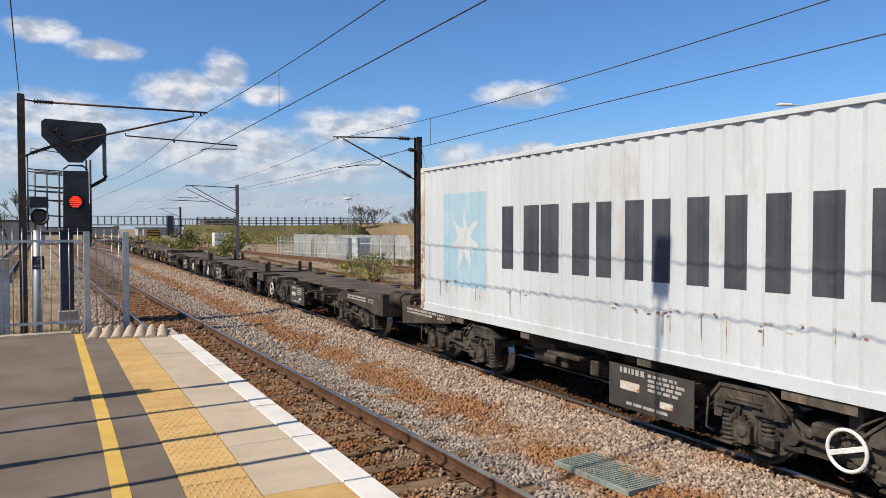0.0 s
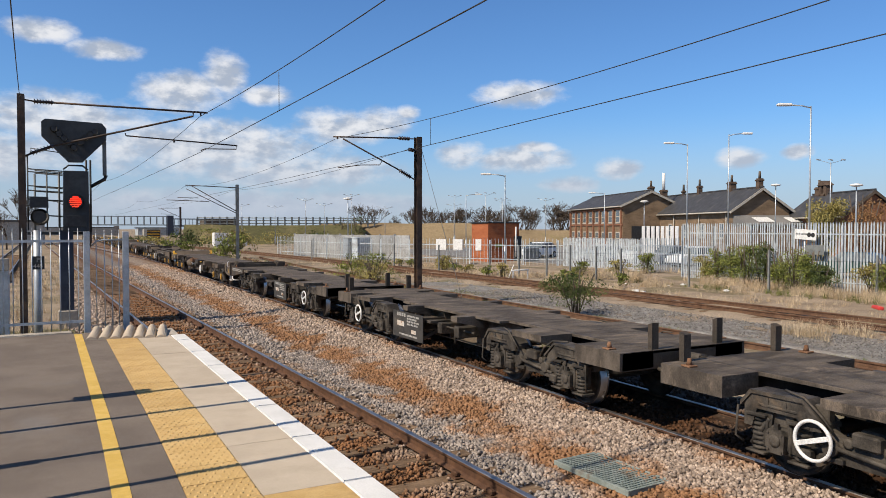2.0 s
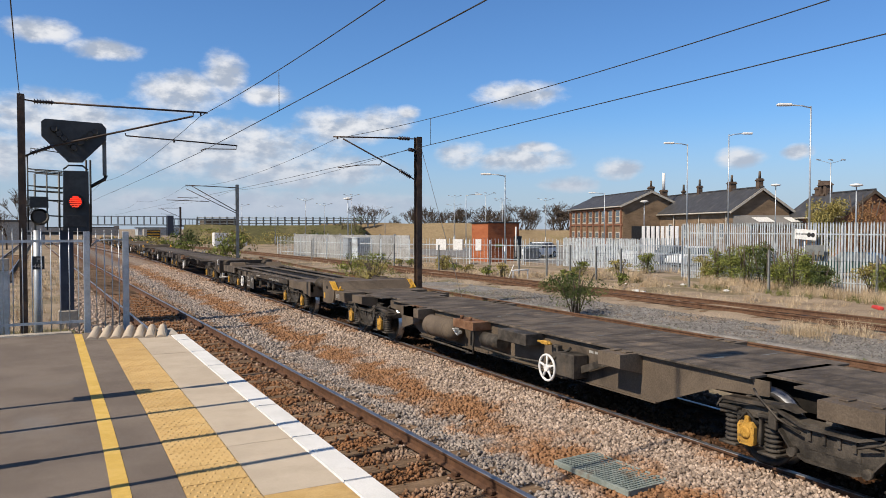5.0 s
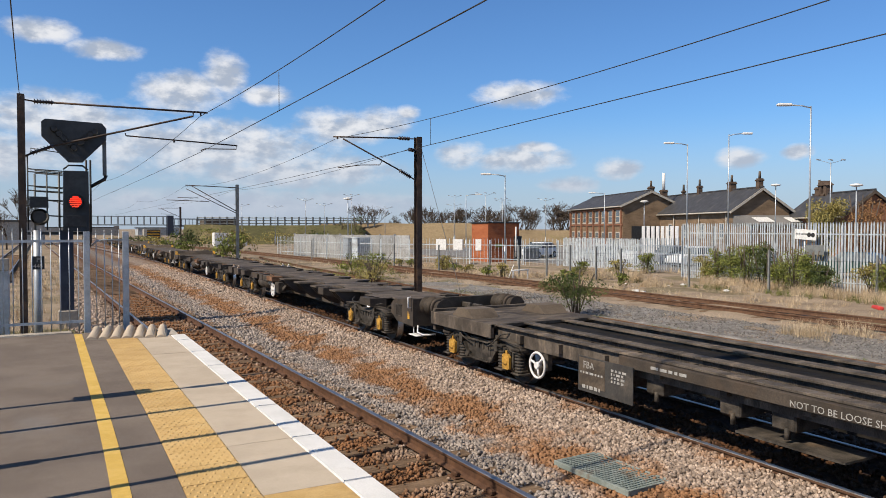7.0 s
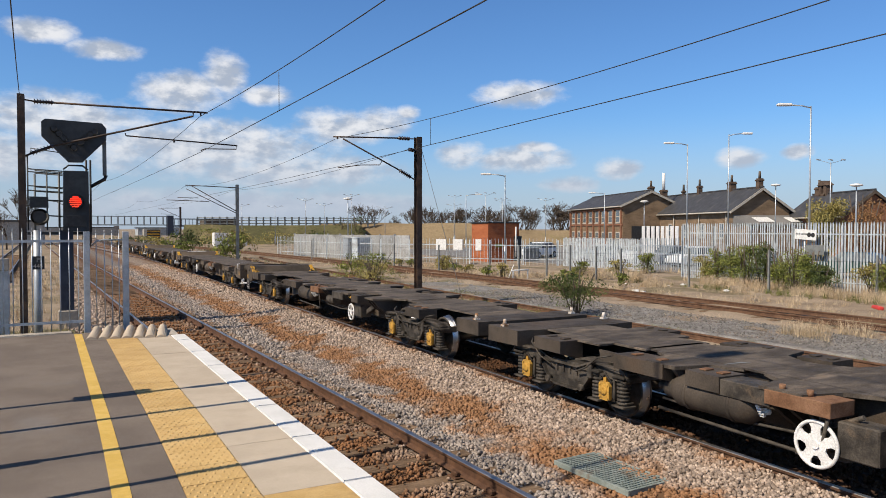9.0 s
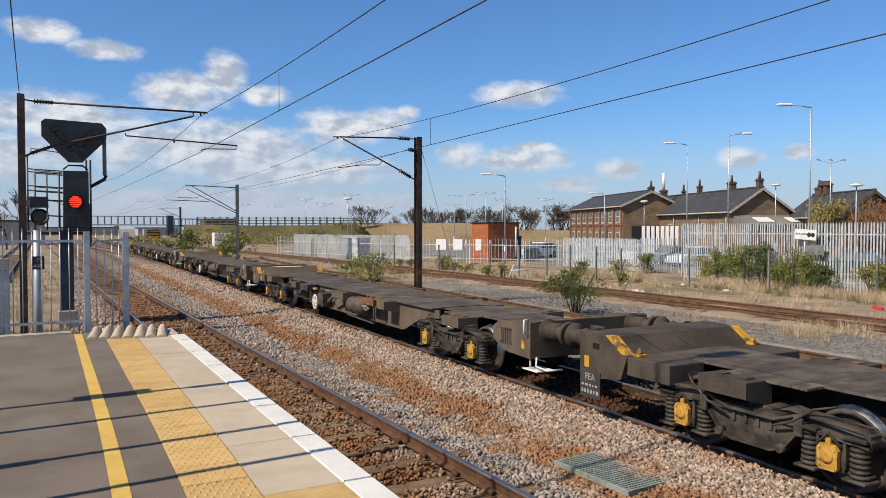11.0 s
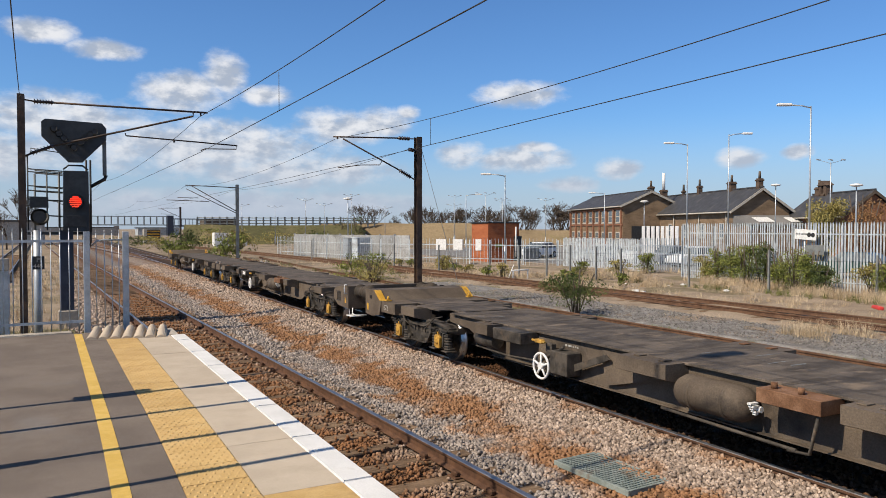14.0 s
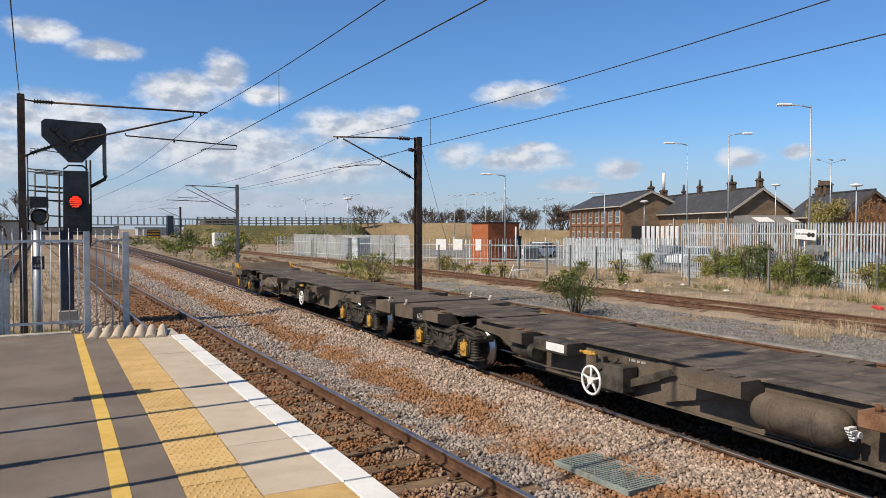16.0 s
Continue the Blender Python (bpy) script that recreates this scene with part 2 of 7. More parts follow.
def prism(bm, pts, axis, a, b, idx=0):
    """A polygon in the two other axes, drawn out along one axis from a to b."""
    def place(p, q):
        return {"x": (q, p[0], p[1]), "y": (p[0], q, p[1]), "z": (p[0], p[1], q)}[axis]
    va = [bm.verts.new(place(p, a)) for p in pts]
    vb = [bm.verts.new(place(p, b)) for p in pts]
    fs = [bm.faces.new(va), bm.faces.new(vb[::-1])]
    for i in range(len(pts)):
        j = (i + 1) % len(pts)
        fs.append(bm.faces.new((va[i], vb[i], vb[j], va[j])))
    for f in fs:
        f.material_index = idx
    return bm


def cyl(bm, p, q, r, seg=12, r2=None, idx=0, smooth=True):
    p, q = Vector(p), Vector(q)
    d = q - p
    m = Matrix.Translation((p + q) / 2) @ d.to_track_quat("Z", "Y").to_matrix().to_4x4()
    res = bmesh.ops.create_cone(bm, cap_ends=True, segments=seg, radius1=r, radius2=r if r2 is None else r2, depth=d.length, matrix=m)
    for f in {f for v in res["verts"] for f in v.link_faces}:
        f.material_index = idx
        f.smooth = smooth and len(f.verts) == 4
    return bm


def tube(bm, pts, r, seg=6, idx=0):
    """One round tube swept along points."""
    pts = [Vector(p) for p in pts]
    rings = []
    up = None
    for i, p in enumerate(pts):
        d = (pts[min(i + 1, len(pts) - 1)] - pts[max(0, i - 1)]).normalized()
        a = up - d * up.dot(d) if up is not None else d.orthogonal()
        if a.length < 1e-4:
            a = d.orthogonal()
        a.normalize()
        up = a
        b = d.cross(a)
        rings.append([bm.verts.new(p + (a * math.cos(2 * math.pi * k / seg) + b * math.sin(2 * math.pi * k / seg)) * r) for k in range(seg)])
    for u, w in zip(rings[:-1], rings[1:]):
        for k in range(seg):
            f = bm.faces.new((u[k], u[(k + 1) % seg], w[(k + 1) % seg], w[k]))
            f.smooth, f.material_index = True, idx
    bm.faces.new(rings[0][::-1]).material_index = idx
    bm.faces.new(rings[-1]).material_index = idx
    return bm


def torus(bm, R, r, seg=28, sub=8):
    """A ring round the x axis."""
    rings = []
    for i in range(seg):
        a = 2 * math.pi * i / seg
        rings.append([bm.verts.new((r * math.sin(b), (R + r * math.cos(b)) * math.cos(a), (R + r * math.cos(b)) * math.sin(a))) for b in (2 * math.pi * j / sub for j in range(sub))])
    for i in range(seg):
        for j in range(sub):
            f = bm.faces.new((rings[i][j], rings[i][(j + 1) % sub], rings[(i + 1) % seg][(j + 1) % sub], rings[(i + 1) % seg][j]))
            f.smooth = True
    return bm


def loose_parts(name, bm, material, parent, label=""):
    """Each separate piece of the bmesh becomes a part of its own."""
    left = set(bm.verts)
    while left:
        seed = left.pop()
        island, todo = {seed}, [seed]
        while todo:
            v = todo.pop()
            for e in v.link_edges:
                o = e.other_vert(v)
                if o not in island:
                    island.add(o)
                    todo.append(o)
        left -= island
        one = BM()
        m = {v: one.verts.new(v.co) for v in island}
        for f in {f for v in island for f in v.link_faces}:
            g = one.faces.new([m[v] for v in f.verts])
            g.smooth, g.material_index = f.smooth, f.material_index
        part(name, one, material, parent, label)
    bm.free()


def lathe(bm, prof, axis, origin, seg=20, idxs=None):
    """Turns a profile of (along, radius) round an axis."""
    o = Vector(origin)
    rings = []
    for a, r in prof:
        ring = []
        for k in range(seg):
            c, s = r * math.cos(2 * math.pi * k / seg), r * math.sin(2 * math.pi * k / seg)
            v = {"x": (a, c, s), "y": (c, a, s), "z": (c, s, a)}[axis]
            ring.append(bm.verts.new(o + Vector(v)))
        rings.append(ring)
    for i in range(len(rings) - 1):
        for k in range(seg):
            f = bm.faces.new((rings[i][k], rings[i][(k + 1) % seg], rings[i + 1][(k + 1) % seg], rings[i + 1][k]))
            f.smooth = True
            f.material_index = idxs[i] if idxs else 0
    bm.faces.new(rings[0])
    bm.faces.new(rings[-1][::-1])
    return bm


def BM():
    return bmesh.new()


def joined(name, verts, faces, material, smooth=False):
    me = bpy.data.meshes.new(name)
    me.from_pydata(verts, [], faces)
    for x in (material if isinstance(material, (list, tuple)) else [material]):
        me.materials.append(x)
    me.update()
    return me


def words(name, text, size, m, material, parent=None):
    """Lettering as a flat mesh, 2 mm proud."""
    cu = bpy.data.curves.new(name, "FONT")
    cu.body, cu.size, cu.extrude, cu.align_x, cu.resolution_u = text, size, 0.001, "CENTER", 2
    tmp = bpy.data.objects.new(name, cu)
    me = bpy.data.meshes.new_from_object(tmp)
    bpy.data.objects.remove(tmp)
    me.materials.append(material)
    ob = new(name, me)
    ob.parent = parent
    ob.matrix_basis = m
    return ob


# ---------- ground ----------
def ground_material():
    m = mat("rough_ground", (0.225, 0.172, 0.122), (0.33, 0.26, 0.19), 0.5, 0.95, 0, 0.6, 18, stain=(0.17, 0.14, 0.085), stain_scale=0.22, stain_lo=0.5, stain_hi=0.62, grain=0.35, depth=0.05)
    return m


M["soil"] = ground_material()


def ground():
    """One sheet out to the horizon, finer near the railway."""
    xs = [-1500, -600, -200, -60, -20, -8, -3] + [x * 0.75 for x in range(0, 54)] + [44, 52, 65, 90, 140, 250, 600, 1800]
    ys = [-800, -200, -60, -20] + [y * 1.0 for y in range(-8, 62)] + [66, 72, 80, 90, 105, 130, 170, 250, 400, 700, 1400, 3500]
    verts, faces = [], []
    for y in ys:
        for x in xs:
            z = -0.26
            if 9.4 < x < 45 and -8 < y < 62:
                z += 0.09 * noise.noise((x * 0.5, y * 0.5, 0)) + 0.05 * noise.noise((x * 1.7, y * 1.7, 3)) + 0.08
            verts.append((x, y, z))
    w = len(xs)
    for j in range(len(ys) - 1):
        for i in range(w - 1):
            faces.append((j * w + i, j * w + i + 1, (j + 1) * w + i + 1, (j + 1) * w + i))
    ob = new("ground", joined("ground", verts, faces, M["soil"]))
    tagged(ob, "rough trackside ground of dry grass and dirt", "ground", kind="structure")


ground()


def ballast_bed():
    verts, faces = [], []
    xs = np.arange(0.2, 10.01, 0.35)
    ys = np.concatenate([np.arange(-8, 40, 0.5), np.arange(40, 200, 4.0)])
    for y in ys:
        for x in xs:
            top = -0.205 + 0.022 * noise.noise((x * 1.3, y * 1.3, 1))
            top += 0.145 * min(1.0, max(0.0, (x - 5.0) / 1.5)) * (1.0 if x < 9.0 else 0.5)
            if 7.1 < x < 8.5:
                top -= 0.05
            if x < 0.6 or x > 9.7:
                top = -0.29
            verts.append((float(x), float(y), top))
    w = len(xs)
    for j in range(len(ys) - 1):
        for i in range(w - 1):
            faces.append((j * w + i, j * w + i + 1, (j + 1) * w + i + 1, (j + 1) * w + i))
    tagged(new("ballast_bed", joined("ballast_bed", verts, faces, M["gapshade"])), "bed of grey and rust-stained crushed stone ballast", "ballast", kind="structure")


ballast_bed()


def near_x(y):
    """Centre line of the track beside the platform."""
    return 3.55 - 0.035 * y


RAIL = [(-0.07, -0.16), (0.07, -0.16), (0.07, -0.148), (0.012, -0.125), (0.012, -0.045), (0.035, -0.035), (0.036, -0.008), (0.030, 0.0), (-0.030, 0.0), (-0.036, -0.008), (-0.035, -0.035), (-0.012, -0.045), (-0.012, -0.125), (-0.07, -0.148)]


def rail_mesh(pts, mats, drop=0.0):
    """A rail along points in plan; the second material covers the running surface."""
    bm = BM()
    rings = []
    for i, (x, y) in enumerate(pts):
        a, b = pts[max(0, i - 1)], pts[min(len(pts) - 1, i + 1)]
        d = Vector((b[0] - a[0], b[1] - a[1])).normalized()
        rings.append([bm.verts.new((x + p * d.y, y - p * d.x, z - drop)) for p, z in RAIL])
    n = len(RAIL)
    for r, s in zip(rings[:-1], rings[1:]):
        for k in range(n):
            f = bm.faces.new((r[k], r[(k + 1) % n], s[(k + 1) % n], s[k]))
            f.material_index = 1 if k in (6, 7, 8) else 0
    bm.faces.new(rings[0])
    bm.faces.new(rings[-1][::-1])
    return bm


def track(label, centre, y0, y1, sleepers, mats, drop=0.0, step=0.70, clips=False):
    """Empty > two rails, each sleeper; rails follow a plan line centre(y)."""
    t = thing("railway_track", label, "railway track", kind="structure")
    ys = np.linspace(y0, y1, 14)
    for s in (-0.7525, 0.7525):
        part("rail", rail_mesh([(centre(y) + s, float(y)) for y in ys], mats, drop), mats, t)
    bm = BM()
    box(bm, -1.28, 1.28, -0.12, 0.12, -0.13, 0.0, 0.012)
    me = part("sleeper", bm, M["sleeper"], t).data
    first = t.children[-1]
    k = 0
    y = sleepers[0]
    rng = random.Random(5)
    while y < sleepers[1]:
        a = math.degrees(math.atan2(centre(y) - centre(y + 1), 1))
        m = pose(centre(y) + rng.uniform(-0.03, 0.03), y + rng.uniform(-0.02, 0.02), -0.165 - drop + rng.uniform(-0.012, 0.004), 0, 0, a + rng.uniform(-0.8, 0.8))
        if k == 0:
            first.matrix_basis = m
        else:
            part("sleeper", me, None, t, m=m)
        if clips and y < 32:
            for s in (-0.7525, 0.7525):
                c = BM()
                if k == 0 and s < 0:
                    box(c, -0.16, 0.16, -0.09, 0.09, 0.0, 0.018, 0.004)
                    for q in (-0.105, 0.105):
                        box(c, q - 0.03, q + 0.03, -0.06, 0.06, 0.018, 0.075, 0.012)
                    clip_me = part("rail_chair", c, M["railrust"], t, m=m @ pose(s, 0, 0)).data
                else:
                    c.free()
                    part("rail_chair", clip_me, None, t, m=m @ pose(s, 0, 0))
        y += step
        k += 1
    return t


track("running line with polished rails on timber sleepers", near_x, -6, 190, (3.0, 60.0), [M["railrust"], M["railtop"]], clips=True)
track("main line with brown rails under the freight train", lambda y: TRAIN_X, -12, 260, (-2.0, 60.0), [M["railrust"], M["railtop"]])
track("disused siding with rusty rails in weeds", lambda y: 13.62 + 0.0011 * max(0, y - 8) ** 2 * 0.6, -14, 70, (2.0, 34.0), [M["railold"], M["railold"]], 0.02)
track("disused goods line with rusty brown rails", lambda y: 20.75 - 0.0004 * max(0, y - 20) ** 2, -14, 120, (4.0, 62.0), [M["railold"], M["railold"]], 0.0)

track("distant running line beyond the platform end", lambda y: -4.2 - 0.02 * (y - 90), 45, 190, (50.0, 90.0), [M["railrust"], M["railtop"]])
track("distant crossover rails joining the main lines", lambda y: 7.8 - 0.055 * max(0.0, y - 62), 62, 150, (62.0, 90.0), [M["railrust"], M["railtop"]], 0.004)


def stones(name, label, areas, seed, material="ballast"):
    """Crushed stones of irregular shape, each with its own turn and size, in one mesh. areas: x0, x1, y0, y1, number, size, skip sleepers"""
    rng = np.random.default_rng(seed)
    t = (1 + 5 ** 0.5) / 2
    base = np.array([(-1, t, 0), (1, t, 0), (-1, -t, 0), (1, -t, 0), (0, -1, t), (0, 1, t), (0, -1, -t), (0, 1, -t), (t, 0, -1), (t, 0, 1), (-t, 0, -1), (-t, 0, 1)]) / 1.9
    tri = np.array([(0, 11, 5), (0, 5, 1), (0, 1, 7), (0, 7, 10), (0, 10, 11), (1, 5, 9), (5, 11, 4), (11, 10, 2), (10, 7, 6), (7, 1, 8), (3, 9, 4), (3, 4, 2), (3, 2, 6), (3, 6, 8), (3, 8, 9), (4, 9, 5), (2, 4, 11), (6, 2, 10), (8, 6, 7), (9, 8, 1)])
    allv, allf, off = [], [], 0
    for x0, x1, y0, y1, num, size, skip in areas:
        x, y = rng.uniform(x0, x1, num), rng.uniform(y0, y1, num)
        z = rng.uniform(-0.215, -0.185, num) + 0.145 * np.clip((x - 5.0) / 1.5, 0, 1) - 0.05 * ((x > 7.1) & (x < 8.5)) - 0.06 * (x > 9.0)
        if skip:
            x = x - 0.035 * y
            ph = np.abs(((y - 3.0) / 0.70 + 0.5) % 1.0 - 0.5) * 0.70
            keep = ((ph > 0.15) | (rng.random(num) < 0.10)) & (np.abs(np.abs(x - (3.55 - 0.035 * y)) - 0.7525) > 0.10)
            z = np.where(ph > 0.15, z + 0.022, -0.150)
            x, y, z = x[keep], y[keep], z[keep]
        n = len(x)
        if n == 0:
            continue
        s = size * rng.uniform(0.6, 1.35, (n, 1, 1)) * rng.uniform(0.65, 1.15, (n, 1, 3)) * 0.5
        v = base[None] * (1 + rng.uniform(-0.4, 0.36, (n, 12, 1))) * s
        q = rng.normal(size=(n, 4))
        q /= np.linalg.norm(q, axis=1, keepdims=True)
        w, a, b, c = q.T
        R = np.stack([1 - 2 * (b * b + c * c), 2 * (a * b - c * w), 2 * (a * c + b * w), 2 * (a * b + c * w), 1 - 2 * (a * a + c * c), 2 * (b * c - a * w), 2 * (a * c - b * w), 2 * (b * c + a * w), 1 - 2 * (a * a + b * b)], 1).reshape(n, 3, 3)
        v = np.einsum("nij,nkj->nki", R, v) + np.stack([x, y, z], 1)[:, None]
        allv.append(v.reshape(-1, 3))
        allf.append((tri[None] + (np.arange(n) * 12)[:, None, None] + off).reshape(-1, 3))
        off += n * 12
    v, f = np.concatenate(allv), np.concatenate(allf)
    me = bpy.data.meshes.new(name)
    me.vertices.add(len(v))
    me.vertices.foreach_set("co", v.ravel())
    me.loops.add(f.size)
    me.loops.foreach_set("vertex_index", f.ravel().astype(np.int32))
    me.polygons.add(len(f))
    me.polygons.foreach_set("loop_start", (np.arange(len(f)) * 3).astype(np.int32))
    me.update(calc_edges=True)
    me.materials.append(M[material])
    tagged(new(name, me), label, "ballast stones", kind="stuff")


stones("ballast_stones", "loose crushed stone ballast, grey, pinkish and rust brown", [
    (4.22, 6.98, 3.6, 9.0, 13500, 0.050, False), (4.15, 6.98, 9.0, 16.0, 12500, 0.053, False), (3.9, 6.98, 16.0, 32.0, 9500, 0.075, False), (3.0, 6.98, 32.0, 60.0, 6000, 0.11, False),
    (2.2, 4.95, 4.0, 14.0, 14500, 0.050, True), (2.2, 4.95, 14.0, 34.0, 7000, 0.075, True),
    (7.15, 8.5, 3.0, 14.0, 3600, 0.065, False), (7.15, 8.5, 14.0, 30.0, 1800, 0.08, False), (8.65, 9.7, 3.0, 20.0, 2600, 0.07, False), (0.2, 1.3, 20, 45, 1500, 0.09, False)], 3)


# ---------- platform ----------
def edge_x(y):
    return 1.99 - 0.0145 * y


def line_x(y, a):
    """A line on the platform, a metres in from the edge; the inner ones were laid a little askew towards the near end."""
    d = max(0.0, 8.0 - y) if a < -0.3 else 0.0
    return edge_x(y) + a - 0.0037 * min(d, 4.0) ** 2 - 0.0296 * max(0.0, min(d, 9.0) - 4.0)


def platform():
    y0, y1 = -8.5, 13.2
    p = thing("platform", "station platform of asphalt with painted lines and tactile paving", "platform", kind="structure")

    def strip(name, a, b, z0, z1, material, ya=y0, yb=y1, bev=0.0, label=""):
        bm = BM()
        ys = np.linspace(ya, yb, max(2, int((yb - ya) / 0.7)))
        prism(bm, [(line_x(y, b), float(y)) for y in ys] + [(line_x(y, a), float(y)) for y in ys[::-1]], "z", z0, z1)
        if bev:
            bmesh.ops.bevel(bm, geom=[e for e in bm.edges], offset=bev, segments=2, affect="EDGES")
        return part(name, bm, material, p, label)

    strip("asphalt_surface", -14.0, -1.178, -0.2, 0.915, M["asphalt"], label="grey-brown asphalt with fine chippings", yb=13.45)
    strip("platform_wall", -1.178, -0.12, -0.26, 0.84, M["concrete"])
    strip("yellow_line", -1.605, -1.49, 0.9155, 0.919, M["yellow"], yb=13.35, label="worn yellow safety line")
    strip("end_kerb", -14.0, -1.62, 0.60, 0.935, M["concrete"], 13.46, 13.72, 0.015, "concrete kerb across the platform end")
    # white coping units and cream slabs, one by one
    y = y0
    rng = random.Random(2)
    while y < 12.5:
        yb = min(y + 1.2, 12.55)
        strip("coping_stone", -0.225, 0.0, 0.79, 0.922 + rng.uniform(-0.002, 0.002), M["white"], y, yb - 0.004, 0.012)
        strip("cream_slab", -0.728, -0.228, 0.80, 0.917 + rng.uniform(-0.0015, 0.0015), M["cream"] if y > 3.6 else M["buff"], y, yb - 0.0008, 0.001)
        y += 1.2
    # buff tactile slabs with rows of small raised domes
    y = y0
    while y < 12.5:
        strip("tactile_slab", -1.175, -0.736, 0.80, 0.919 + rng.uniform(-0.002, 0.002), M["buff"], y, min(y + 0.40, 12.6) - 0.004, 0.003)
        y += 0.40
    verts, faces = [], []
    y = 3.2
    j = 0
    while y < 12.5:
        for i in range(7):
            x = line_x(y, -1.155) + 0.062 * i + (0.032 if j % 2 else 0)
            k = len(verts)
            ring = [(math.cos(a * math.pi / 3), math.sin(a * math.pi / 3)) for a in range(6)]
            verts += [(x + 0.0135 * c, y + 0.02 * s, 0.917) for c, s in ring] + [(x + 0.008 * c, y + 0.013 * s, 0.9245) for c, s in ring]
            faces += [(k + a, k + (a + 1) % 6, k + 6 + (a + 1) % 6, k + 6 + a) for a in range(6)] + [tuple(k + 6 + a for a in range(6))]
        y += 0.067
        j += 1
    ob = part("tactile_dome", joined("tactile_dome", verts, faces, M["buff"]), None, p, "rows of small raised domes")
    ob["kind"] = "stuff"
    # ribbed cream units across the end of the walkway
    bm = BM()
    pts = []
    for a in range(9):
        t = a / 8
        pts.append((-0.5 + t, 0.075 * math.sin(math.pi * t) ** 0.6))
    prism(bm, [(x * 0.165, z) for x, z in pts], "y", -0.45, 0.45)
    for v in bm.verts:
        if v.co.z > 0.01:
            v.co.z *= 0.6 + 0.9 * (v.co.y > 0)
    me = None
    for k in range(7):
        m = pose(0.48 + 0.168 * k, 13.02 - 0.035 * k, 0.915, 0, 0, -8)
        if me is None:
            me = part("deterrent_ridge", bm, M["cream"], p, "cream ridged anti-trespass paving", m).data
        else:
            part("deterrent_ridge", me, None, p, "cream ridged anti-trespass paving", m)
    bm = BM()
    box(bm, 0.36, 1.72, 12.60, 13.5, 0.5, 0.913)
    part("end_slab", bm, M["concrete"], p)


platform()


def platform_ramp():
    bm = BM()
    prism(bm, [(13.72, 0.55), (13.72, -0.26), (24, -0.26), (19, 0.05)], "x", -9.0, 0.35)
    single("ground_bank", bm, mat("rough_grass_bank", (0.10, 0.088, 0.045), (0.17, 0.14, 0.075), 1.2, 0.95, 0, 0.6, 25, stain=(0.07, 0.075, 0.03), stain_scale=0.8, grain=0.35, depth=0.04), "grassy earth bank behind the platform end", "bank", kind="structure")


platform_ramp()


# ---------- platform end fence ----------
def end_fence():
    f = thing("end_fence", "galvanised vertical-bar fence across the platform end", "fence")
    for x, y in ((0.41, 13.92), (1.03, 13.98), (-0.92, 13.95)):
        bm = BM()
        box(bm, x - 0.05, x + 0.05, y - 0.04, y + 0.04, 0.3, 2.60, 0.006)
        part("post", bm, M["steelgrey"], f)
    for z in (1.06, 2.44):
        bm = BM()
        box(bm, -2.4, 0.36, 13.93, 13.95, z - 0.022, z + 0.022)
        part("rail", bm, M["steelgrey"], f)
    bm = BM()
    tube(bm, [(0.5, 13.95, 2.36), (0.56, 13.95, 2.43), (0.66, 13.95, 2.455), (0.98, 13.95, 2.455)], 0.014)
    part("rail", bm, M["steelgrey"], f)
    bm = BM()
    cyl(bm, (0, 0, 0.86), (0, 0, 2.60), 0.008, 8)
    cyl(bm, (0, 0, 2.60), (0, 0, 2.66), 0.008, 8, 0.003)
    me = None
    for k in range(20):
        x = 0.28 - 0.138 * k
        if me is None:
            me = part("bar", bm, M["steelgrey"], f, m=pose(x, 13.94, 0)).data
        else:
            part("bar", me, None, f, m=pose(x, 13.94, 0))
    for x in (0.56, 0.69, 0.81, 0.92):
        part("bar", me, None, f, m=pose(x, 13.95, -0.03))
    g = thing("location_cabinet", "grey trackside equipment cabinet with a small pale top box", "cabinet")
    bm = BM()
    box(bm, -1.12, -0.82, 15.2, 15.6, 0.2, 2.02, 0.01)
    part("body", bm, M["steelgrey"], g)
    bm = BM()
    box(bm, -1.0, -0.80, 15.1, 15.2, 1.9, 2.12, 0.01)
    part("top_box", bm, M["concrete"], g)


end_fence()
